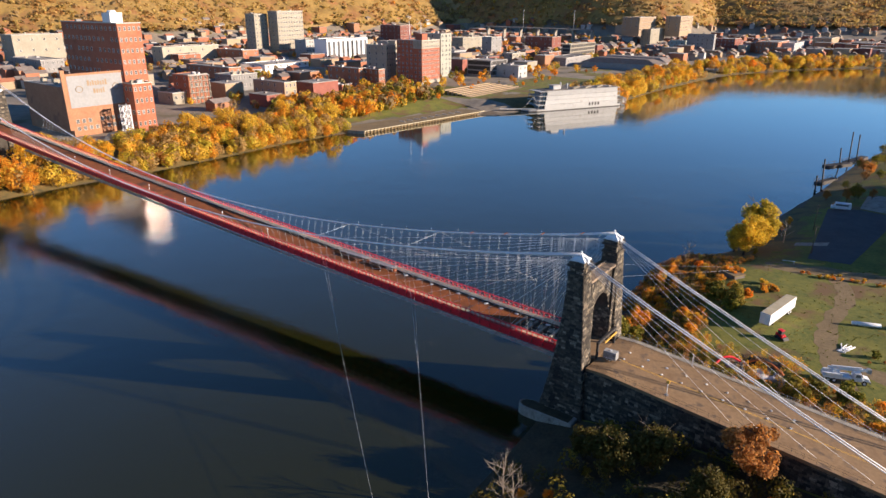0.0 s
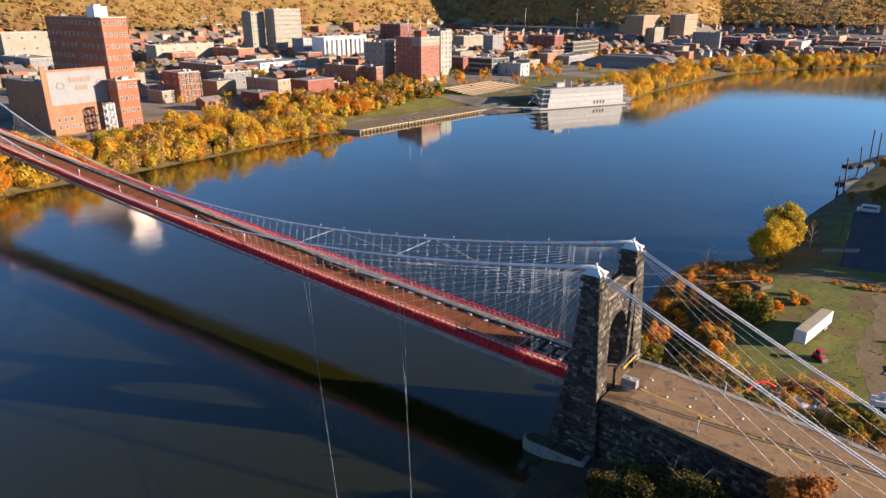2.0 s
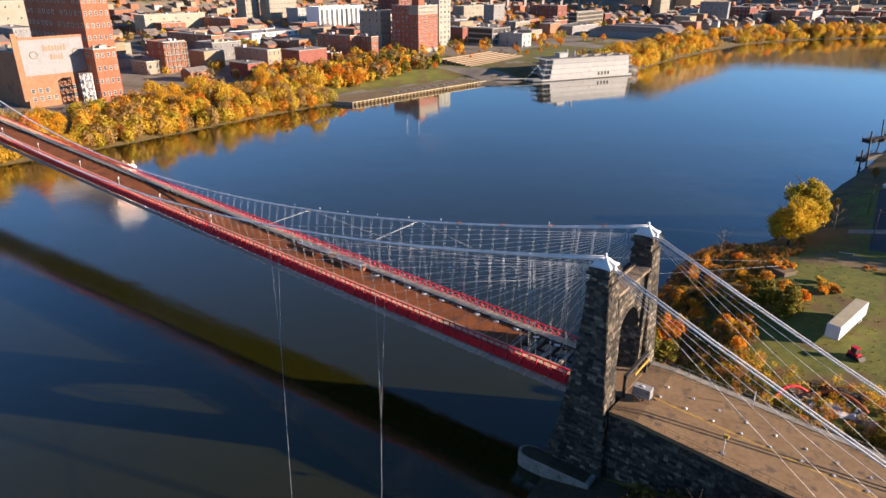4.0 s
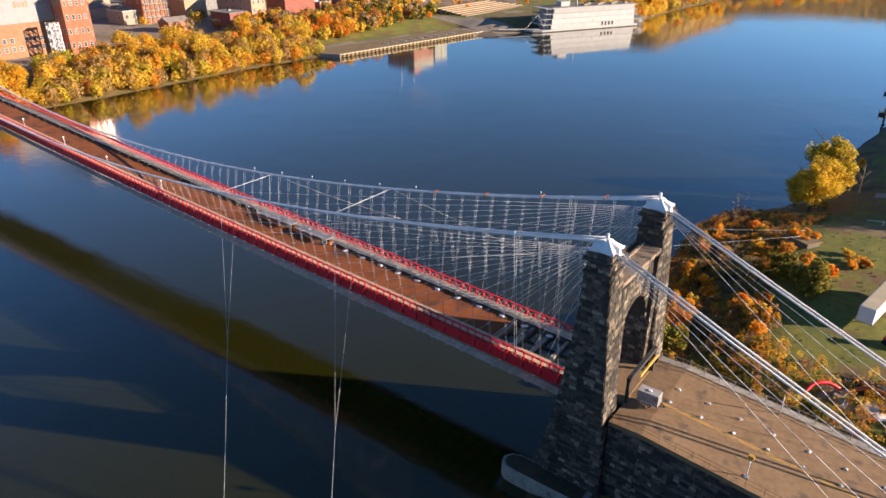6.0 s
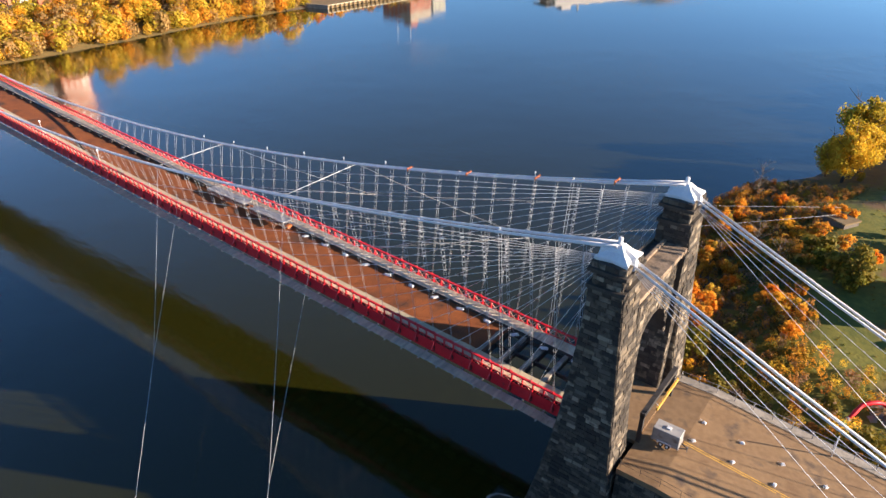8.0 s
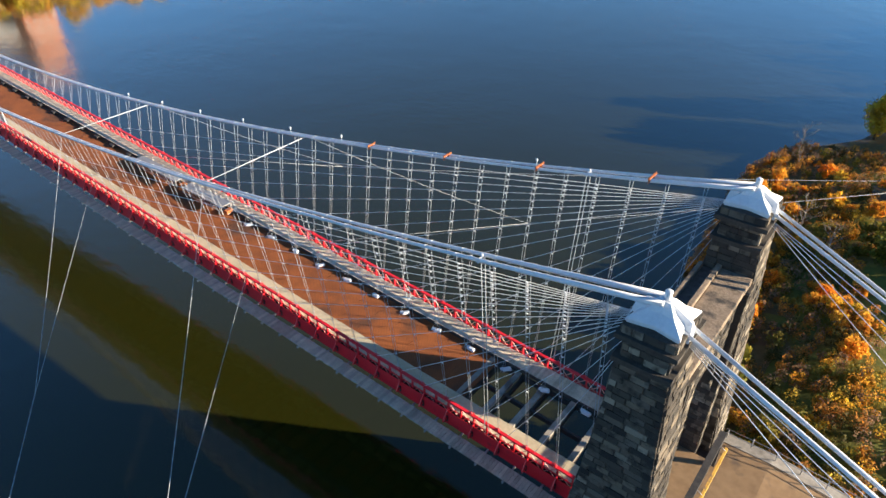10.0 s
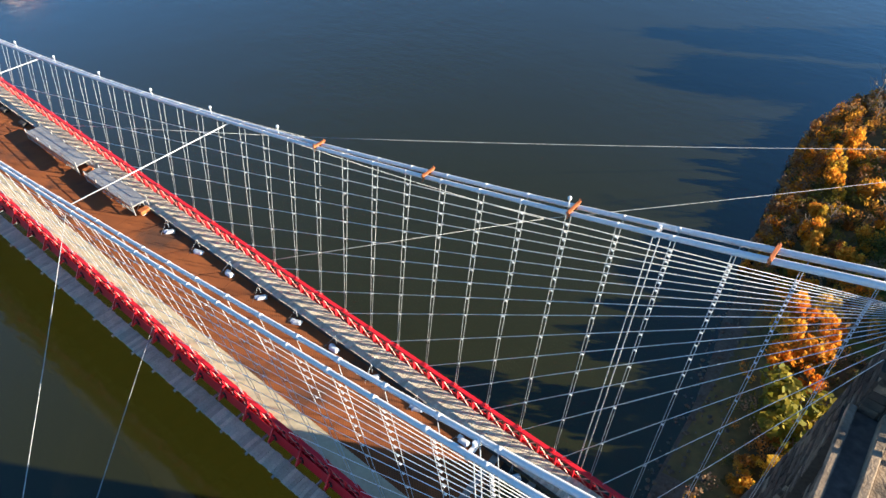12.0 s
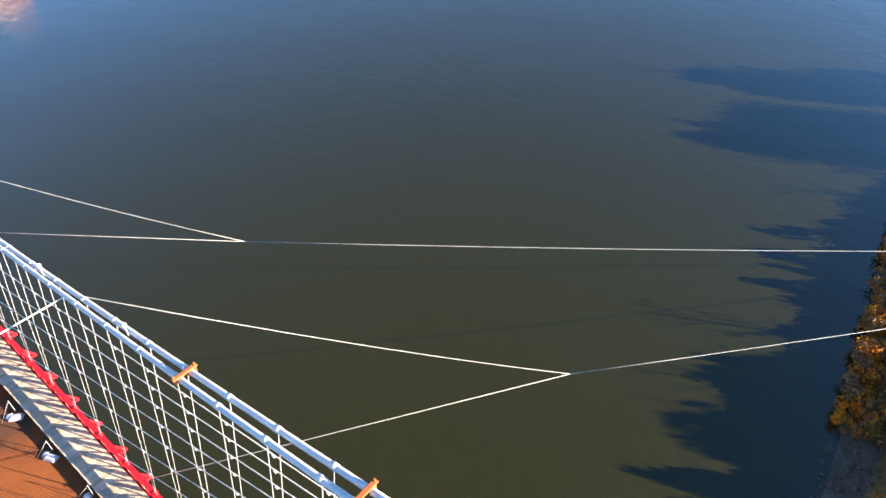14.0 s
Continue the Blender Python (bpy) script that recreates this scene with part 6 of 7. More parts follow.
M_HILL = leaves("hill_foliage_tan", [(0.38, 0.26, 0.12), (0.34, 0.24, 0.12), (0.42, 0.31, 0.13), (0.34, 0.26, 0.15)], 0.5, 0.85, 1.15)
M_HILL3 = leaves("hill_foliage_orange", [(0.50, 0.26, 0.08), (0.44, 0.27, 0.10), (0.54, 0.30, 0.09), (0.40, 0.24, 0.10)], 0.5, 0.85, 1.15)
M_HILL2 = leaves("hill_foliage_gold", [(0.52, 0.34, 0.10), (0.48, 0.35, 0.11), (0.46, 0.28, 0.10), (0.36, 0.31, 0.12)], 0.5, 0.85, 1.15)


def hill_region(rnd, n):
    x, y = rnd.uniform(-100, 1750, n * 6), rnd.uniform(-2000, 0, n * 6)
    z = ground_z(x, y)
    ok = (z > 30) & (z < 170) & (np.hypot(x + 51, y - 119) < 2100)
    clear = (np.abs(x - 380) < 70) & (np.abs(y + 1070) < 90)
    ok &= ~clear
    return np.stack([x, y], 1)[ok][:n]




def hill_canopy():
    """The closed roof of the far woods: one uneven sheet of crowns over the hills."""
    step = 7.0
    gx, gy = np.arange(-100, 1760, step), np.arange(-2000, 10, step)
    rnd = np.random.RandomState(6)
    X, Y = np.meshgrid(gx, gy, indexing="ij")
    X = X + rnd.uniform(-2.4, 2.4, X.shape)
    Y = Y + rnd.uniform(-2.4, 2.4, Y.shape)
    Z = ground_z(X, Y)
    ok = (Z > 30) & (Z < 180) & (np.hypot(X + 51, Y - 119) < 2100) & ~((np.abs(X - 380) < 70) & (np.abs(Y + 1070) < 90))
    Z = Z + 5.0 + rnd.uniform(0, 4.5, X.shape) + 1.5 * ripple(X, Y, 16)
    ny = X.shape[1]
    i, j = np.meshgrid(np.arange(X.shape[0] - 1), np.arange(ny - 1), indexing="ij")
    a = (i * ny + j)
    keep = ok[:-1, :-1] & ok[1:, :-1] & ok[:-1, 1:] & ok[1:, 1:]
    a = a[keep]
    faces = np.concatenate([np.stack([a, a + ny, a + ny + 1], 1), np.stack([a, a + ny + 1, a + 1], 1)])
    used, index = np.unique(faces, return_inverse=True)
    verts = np.stack([X.ravel(), Y.ravel(), Z.ravel()], 1)[used]
    me = bpy.data.meshes.new("hill_canopy")
    me.from_pydata(verts.tolist(), [], index.reshape(faces.shape).tolist())
    me.materials.append(M_CANOPY)
    me.polygons.foreach_set("use_smooth", [True] * len(faces))
    tagged(new("hill_canopy", me), "closed autumn canopy of the hill woods", "woods", kind="stuff")


M_CANOPY = surface("autumn_canopy", (0.19, 0.12, 0.035), (0.40, 0.25, 0.065), 0.02, 0.95, bump=0.9, bump_scale=0.35, fine=11, dirt=((0.27, 0.13, 0.045), 0.03, 0.52), detail=8.0)
hill_canopy()
forest("hill_woods", "autumn woods on the hills behind the town", 24000, hill_region, [M_HILL, M_HILL2, M_HILL3, M_HILL2], 3, (7, 11), 10, (0.15, 0.26), 55, (0.85, 0.55, 0.3))


def plant_far_bank():
    rnd = random.Random(8)
    for _ in range(400):
        y = rnd.uniform(-196, 60)
        d = 2 + 42 * rnd.random() ** 1.3
        x = float(shore_x(y, FAR_SHORE)) + d
        if -75 < y < -48 and d > 30 or abs(y) < 9 and d > 20:
            continue
        code = rnd.choices("oygr", (5, 7, 0.6, 2))[0]
        s = rnd.uniform(0.55, 1.15) * (0.75 if d < 10 else 1.0)
        plant("far_" + code + str(rnd.randrange(2)), x, y, s, rnd.uniform(0, 360))
        if plant_far_bank.n > 118:
            break
        plant_far_bank.n += 1
    for _ in range(44):
        y = rnd.uniform(-330, -196)
        x = float(shore_x(y, FAR_SHORE)) + rnd.uniform(46, 90)
        plant("far_" + rnd.choice("oyrr") + str(rnd.randrange(2)), x, y, rnd.uniform(0.45, 0.85))
    for _ in range(16):
        y = rnd.uniform(-245, -200)
        x = float(shore_x(y, FAR_SHORE)) + rnd.uniform(30, 50)
        plant("far_" + rnd.choice("ooyr") + str(rnd.randrange(2)), x, y, rnd.uniform(0.6, 1.0))
    for _ in range(70):
        y = rnd.uniform(-960, -440)
        x = float(shore_x(y, FAR_SHORE)) + 4 + 34 * rnd.random() ** 1.5
        if -726 < y < -694:
            continue
        plant("far_" + rnd.choices("oygr", (4, 7, 0.6, 2))[0] + str(rnd.randrange(2)), x, y, rnd.uniform(0.6, 1.15))
    for _ in range(36):
        t = rnd.random()
        x, y = 125 - 330 * t, -853 - 290 * t
        x += rnd.uniform(0, 26)
        y -= rnd.uniform(-3, 24)
        if float(ground_z(x, y)) > 1:
            plant("far_" + rnd.choices("oygr", (4, 7, 0.6, 2))[0] + str(rnd.randrange(2)), x, y, rnd.uniform(0.7, 1.2))
    for _ in range(30):
        x, y = rnd.uniform(310, 950), rnd.uniform(-1150, -180)
        if float(ground_z(x, y)) < 40 and not inside_building(x, y, 5):
            plant("far_" + rnd.choice("oyrr") + str(rnd.randrange(2)), x, y, rnd.uniform(0.6, 1.0))
    for _ in range(34):
        y = rnd.uniform(-600, -345)
        x = float(shore_x(y, FAR_SHORE)) + rnd.uniform(95, 150)
        if not inside_building(x, y, 4):
            plant("far_" + rnd.choice("ooyr") + str(rnd.randrange(2)), x, y, rnd.uniform(0.35, 0.7))
    plant("far_y1", 347, -478, 0.75, 20, None, 1.25)


plant_far_bank.n = 0


def bank_region(rnd, n):
    y = np.concatenate([rnd.uniform(-198, 70, n), rnd.uniform(-1000, -430, n)])
    d = 1.2 + 46 * rnd.uniform(0, 1, 2 * n) ** 1.2
    x = shore_x(y, FAR_SHORE) + d
    ok = ~((np.abs(y) < 8) & (d > 16)) & ~((y < -690) & (y > -730)) & ~((x > 316) & (y > -90) & (y < -58))
    return np.stack([x, y], 1)[ok]


def bend_region(rnd, n):
    t = rnd.uniform(0, 1, n)
    x, y = 125 - 420 * t + rnd.uniform(0, 30, n), -853 - 340 * t - rnd.uniform(-2, 26, n)
    return np.stack([x, y], 1)[ground_z(x, y) > 1]


def town_region(rnd, n):
    x, y = rnd.uniform(320, 1000, n * 3), rnd.uniform(-1250, -170, n * 3)
    x[n // 4:n // 2], y[n // 4:n // 2] = rnd.uniform(-150, 320, n // 4), rnd.uniform(-1350, -1040, n // 4)
    x[:n // 4], y[:n // 4] = rnd.uniform(292, 360, n // 4), rnd.uniform(-335, -190, n // 4)
    keep = [i for i in range(n * 3) if not inside_building(x[i], y[i], 5)]
    return np.stack([x, y], 1)[keep][:n]


def island_scrub(rnd, n):
    y = rnd.uniform(-104, -9, n)
    d = np.where(y < -48, 0.2, 3.6) + 21 * rnd.uniform(0, 1, n) ** 0.8
    return np.stack([shore_x(y, ISLAND_SHORE) - d, y], 1)


def approach_scrub(rnd, n):
    x = rnd.uniform(-85, -6, n)
    y = -10.2 - rnd.uniform(0, 1, n) * np.where(x < -37, 17, 26)
    return np.stack([x, y], 1)


def near_bank(rnd, n):
    x, y = rnd.uniform(-90, 2, n), rnd.uniform(11, 140, n)
    ok = (x < shore_x(y, ISLAND_SHORE) - 2) & ~((y < 30) & (x > -6))
    return np.stack([x, y], 1)[ok]



# out-of-view trees, added only to throw shade over the parking lot
def lot_shade_trees(rnd, n):
    x, y = rnd.uniform(-98, -60, n), rnd.uniform(-245, -132, n)
    return np.stack([x, y], 1)


# tall trees kept out of view, added so their shadows cross the water
def bank_shade_trees(rnd, n):
    x, y = rnd.uniform(-70, -26, n), rnd.uniform(62, 165, n)
    return np.stack([x, y], 1)[x < shore_x(y, ISLAND_SHORE) - 4]


M_BRUSH = leaves("grey_brown_brush", [(0.34, 0.20, 0.10), (0.42, 0.25, 0.12), (0.30, 0.21, 0.13), (0.42, 0.19, 0.07)], 0.45)
ALL_LEAVES = [M_LEAF_ORANGE, M_LEAF_YELLOW, M_HILL2, M_LEAF_YELLOW, M_LEAF_GOLD, M_HILL2]
forest("bank_thicket", "dense autumn thicket along the far river bank", 620, bank_region, ALL_LEAVES, 12, (5, 10), 230, (0.035, 0.075))
forest("bend_thicket", "autumn thicket at the river bend", 260, bend_region, ALL_LEAVES, 13, (6, 12), 110, (0.06, 0.12))
forest("town_greenery", "autumn street trees and garden shrubs in town", 1500, town_region, [M_LEAF_ORANGE, M_LEAF_RUST, M_LEAF_YELLOW, M_HILL, M_LEAF_GREEN], 14, (5, 10), 60, (0.08, 0.15))
forest("island_brush", "low rusty brush on the island bank", 1700, island_scrub, [M_LEAF_GREEN, M_LEAF_OLIVE, M_BRUSH, M_LEAF_RUST, M_LEAF_OLIVE, M_LEAF_ORANGE, M_LEAF_RUST, M_BRUSH, M_LEAF_GREEN], 15, (0.7, 2.2), 84, (0.035, 0.075), 3.4)


def fringe(rnd, n):
    y = rnd.uniform(-104, -48, n)
    return np.stack([shore_x(y, ISLAND_SHORE) - rnd.uniform(-0.4, 3.4, n), y], 1)


forest("shore_fringe", "orange and rusty growth along the island waterline", 450, fringe, [M_LEAF_RUST, M_LEAF_ORANGE, M_BRUSH], 27, (0.8, 1.9), 60, (0.05, 0.10))
forest("approach_brush", "low mixed brush below the approach wall", 950, approach_scrub, [M_LEAF_GREEN, M_LEAF_RUST, M_LEAF_YELLOW, M_LEAF_ORANGE, M_BRUSH], 16, (1.0, 2.4), 90, (0.035, 0.075))
forest("lot_woods", "unseen tall trees added to shade the island lots", 48, lot_shade_trees, [M_LEAF_GREEN, M_LEAF_RUST], 18, (16, 22), 500, (0.03, 0.05))
forest("near_bank_woods", "unseen tall bank trees added to shade the river", 120, bank_shade_trees, [M_LEAF_GREEN, M_LEAF_RUST, M_LEAF_ORANGE], 19, (18, 27), 320, (0.03, 0.05))


def meadow(rnd, n):
    x, y = rnd.uniform(-95, 6, n), rnd.uniform(-112, -22, n)
    return np.stack([x, y], 1)[x < shore_x(y, ISLAND_SHORE) - 14]


M_TUFTGREEN = leaves("green_grass_tufts", [(0.14, 0.17, 0.02), (0.20, 0.20, 0.03), (0.12, 0.15, 0.02), (0.24, 0.22, 0.04)], 0.5)
M_TUFT = leaves("dry_grass_tufts", [(0.28, 0.23, 0.04), (0.32, 0.22, 0.06), (0.22, 0.21, 0.03), (0.36, 0.25, 0.08)], 0.5)
forest("grass_tufts", "rough dry grass tufts over the island meadow", 1500, meadow, [M_TUFT, M_TUFTGREEN], 23, (0.15, 0.34), 12, (0.2, 0.45), 9, (0.3, 0.8, 0.3))
forest("bank_brush", "dark leafy undergrowth on the near bank", 1150, near_bank, [M_LEAF_OLIVE, M_LEAF_OLIVE, M_LEAF_GREEN], 17, (2.2, 4.8), 75, (0.04, 0.08))


# ---- on the bridge and its approach ----
def bridge_clutter():
    # wrapped white sandbags along the foot of the plank sidewalk
    for k in range(13):
        x = 7.1 + 4.2 * k
        b = thing("sandbag", pose(x, -2.55, deck_z(x), 0, 0, 25 * (k % 3)) @ Matrix.Diagonal((0.85, 0.85, 0.85, 1)), "white wrapped bag at the foot of the sidewalk", "sandbag", "sidewalk bags")
        s = Shape()
        s.hexa([(-0.55, -0.3, 0), (0.5, -0.34, 0), (0.56, 0.3, 0), (-0.5, 0.33, 0)], [(-0.36, -0.2, 0.3), (0.36, -0.2, 0.24), (0.34, 0.2, 0.27), (-0.38, 0.2, 0.32)])
        s.hexa([(0.2, -0.45, 0), (0.8, -0.4, 0), (0.75, 0.1, 0), (0.25, 0.08, 0)], [(0.3, -0.34, 0.24), (0.66, -0.3, 0.2), (0.64, 0.0, 0.2), (0.34, 0.0, 0.22)])
        soften(part("sack", s, M_WHITE, b), 0.08, 2)
        part("tie_post", Shape().tube([(0.1, -0.45, 0.3), (0.1, -0.45, 1.5)], 0.022, 5), M_ROPE, b)
        part("tie_rope", Shape().tube([(0.1, -0.45, 1.45), (0.9, 0.35, 0.02)], 0.015, 4), M_ROPE, b)
    # dark timber blocks further along
    for k in range(34):
        x = 80 + 4.2 * k
        b = thing("timber_block", pose(x, -2.75, deck_z(x)), "dark timber block beside the sidewalk", "timber block", "sidewalk blocks")
        soften(part("block", Shape().box(-0.5, 0.5, -0.25, 0.25, 0, 0.35), M_DARKSTEEL, b), 0.03)
    # two aluminium work platforms over the sidewalk edge
    for x0, ln in ((57.5, 8.2), (67.0, 10.0)):
        w = thing("work_platform", pose(x0, -2.55, deck_z(x0 + ln / 2)), "grimy aluminium truss work platform beside the sidewalk", "work platform", "work platforms")
        part("platform_deck", Shape().box(0, ln, -0.75, 0.75, 0.95, 1.05), M_GREYSTEEL, w)
        for y in (-0.75, 0.75):
            part("chord", Shape().beam((0, y, 1.0), (ln, y, 1.0), 0.1, 0.14).beam((0, y, 0.3), (ln, y, 0.3), 0.08, 0.08), M_ALUMINIUM, w)
            for k in range(int(ln / 0.8)):
                part("lattice", Shape().beam((k * 0.8, y, 0.3), (k * 0.8 + 0.8, y, 1.0), 0.05, 0.05), M_ALUMINIUM, w)
            part("guard_rail", Shape().beam((0, y, 1.45), (ln, y, 1.45), 0.05, 0.05), M_ALUMINIUM, w)
            for k in range(5):
                part("upright", Shape().box(k * ln / 4 - 0.04, k * ln / 4 + 0.04, y - 0.04, y + 0.04, 0, 1.45), M_ALUMINIUM, w)
        part("end_crate", Shape().box(-0.5, 0.1, -0.5, 0.4, 0.0, 0.4), M_ORANGE, w, "rusty crate at the platform end")
    # lamp posts along the near sidewalk
    for x in (100, 121.5, 141.4, 162.4, 188.3, 214, 240):
        p = thing("bridge_lamp", pose(x, 4.5, deck_z(x) + 0.45), "white lamp post on the bridge sidewalk", "lamp post", "bridge lamps")
        part("pole", Shape().tube([(0, 0, 0), (0, 0, 2.6)], [0.06, 0.045], 6), M_WHITE, p)
        part("lantern", Shape().tube([(0, 0, 2.55), (0, 0, 2.65), (0, 0, 2.95), (0, 0, 3.05)], [0.08, 0.19, 0.19, 0.05], 8), M_WHITE, p)


bridge_clutter()


def approach_clutter():
    # anchor weights with tripods in two rows on the road
    for row, y0, n in ((0, -2.4, 9), (1, 0.75, 9)):
        for k in range(n):
            x = -8.1 - 4.0 * k
            y = y0 + 0.05 * k
            a = thing("road_anchor", pose(x, y, deck_z(x), 0, 0, 17 * k + 40 * row) @ Matrix.Diagonal((0.52, 0.52, 0.52, 1)), "small white road weight with wire hoops", "road weight", "road weights")
            s = Shape().hexa([(-0.45, -0.4, 0), (0.4, -0.36, 0), (0.45, 0.4, 0), (-0.4, 0.36, 0)], [(-0.25, -0.22, 0.36), (0.25, -0.2, 0.42), (0.26, 0.22, 0.34), (-0.24, 0.2, 0.4)])
            soften(part("weight", s, M_WHITE, a), 0.07, 2)
            for o in (0.0, 0.5):
                hoop = [(0.55 + o * 0.7, 0.42 * math.cos(t), 0.02 + 0.62 * math.sin(t)) for t in [q * math.pi / 8 for q in range(9)]]
                part("hoop", Shape().tube(hoop, 0.03, 5), M_GREYSTEEL, a)
    # white cargo trailer; side shade is put into the grey body, roof stays paler
    t = thing("cargo_trailer", pose(-6.0, 2.9, deck_z(-6.0), 0, 0, 181) @ Matrix.Diagonal((0.72, 0.8, 0.85, 1)), "small tandem-axle cargo trailer, body greyed for shade, pale roof", "trailer")
    soften(part("body", Shape().box(-1.9, 1.9, -0.95, 0.95, 0.55, 2.3), M_TRAILERSHADE, t), 0.07, 3)
    soften(part("roof", Shape().box(-1.86, 1.86, -0.91, 0.91, 2.28, 2.36), M_HOUSEWHITE, t, "trailer roof kept paler than the shade-grey sides"), 0.03)
    part("skirt", Shape().box(-1.92, 1.92, -0.97, 0.97, 0.5, 0.85), M_GREYSTEEL, t)
    part("roof_vent", Shape().box(-0.3, 0.3, -0.3, 0.3, 2.35, 2.5), M_WHITE, t)
    for y in (-0.95, 0.95):
        part("fender", Shape().box(-0.95, 0.95, y - 0.16, y + 0.16, 0.72, 0.8).box(-1.0, -0.9, y - 0.16, y + 0.16, 0.45, 0.8).box(0.9, 1.0, y - 0.16, y + 0.16, 0.45, 0.8), M_WHITE, t)
        for x in (-0.45, 0.45):
            wh = part("wheel", Shape().tube([(x, y - 0.12, 0.35), (x, y + 0.12, 0.35)], 0.35, 16), M_RUBBER, t)
            part("rim", Shape().tube([(x, y - 0.14, 0.35), (x, y + 0.14, 0.35)], 0.19, 12), M_WHITE, wh)
    part("tongue", Shape().beam((1.9, -0.5, 0.5), (3.0, 0, 0.5), 0.1, 0.1).beam((1.9, 0.5, 0.5), (3.0, 0, 0.5), 0.1, 0.1), M_DARKSTEEL, t)
    part("jack", Shape().tube([(2.9, 0, 0.0), (2.9, 0, 0.9)], 0.05, 6), M_GREYSTEEL, t)
    # height barrier under the arch: rusty portal and yellow bar
    g = thing("height_barrier", pose(-3.6, 0, 13.9), "rusty height barrier portal with a yellow beam", "height barrier")
    for y in (-4.3, 4.3):
        part("post", Shape().box(-0.2, 0.2, y - 0.2, y + 0.2, 0, 3.6), M_DARKSTEEL, g)
    part("lintel", Shape().box(-0.25, 0.25, -4.5, 4.5, 3.4, 3.9), M_DARKSTEEL, g)
    part("yellow_beam", Shape().box(-0.75, -0.55, -3.6, 2.2, 2.95, 3.3), M_YELLOW, g, "yellow warning beam")
    for y in (-3.2, 1.8):
        part("hanger_chain", Shape().tube([(-0.65, y, 3.3), (-0.2, y, 3.6)], 0.03, 5), M_GREYSTEEL, g)
    # posts with amber heads
    for x, y, hd in ((-19.3, 7.0, True), (-19.7, -6.8, False)):
        p = thing("signal_post", pose(x, y, deck_z(x)), "white post with an amber warning lamp" if hd else "plain white marker post at the road edge", "warning light" if hd else "post")
        part("pole", Shape().tube([(0, 0, 0), (0, 0, 2.7)], 0.07, 8), M_WHITE, p)
        if hd:
            part("lamp_head", Shape().box(-0.28, 0.28, -0.22, 0.22, 2.6, 3.2).tube([(-0.36, 0, 2.95), (-0.28, 0, 2.95)], 0.2, 10), M_YELLOW, p)
            part("foot", Shape().box(-0.3, 0.3, -0.3, 0.3, 0, 0.12), M_GREYSTEEL, p)
        else:
            part("tip", Shape().tube([(0, 0, 2.68), (0, 0, 2.8)], [0.1, 0.04], 8), M_WHITE, p)


approach_clutter()


# ---- on the island ----
def wheel(parent, x, y, r, w, rim=M_WHITE):
    k = part("wheel", Shape().tube([(x, y - w / 2, r), (x, y + w / 2, r)], r, 18), M_RUBBER, parent)
    part("rim", Shape().tube([(x, y - w / 2 - 0.02, r), (x, y + w / 2 + 0.02, r)], r * 0.55, 12), rim, k)


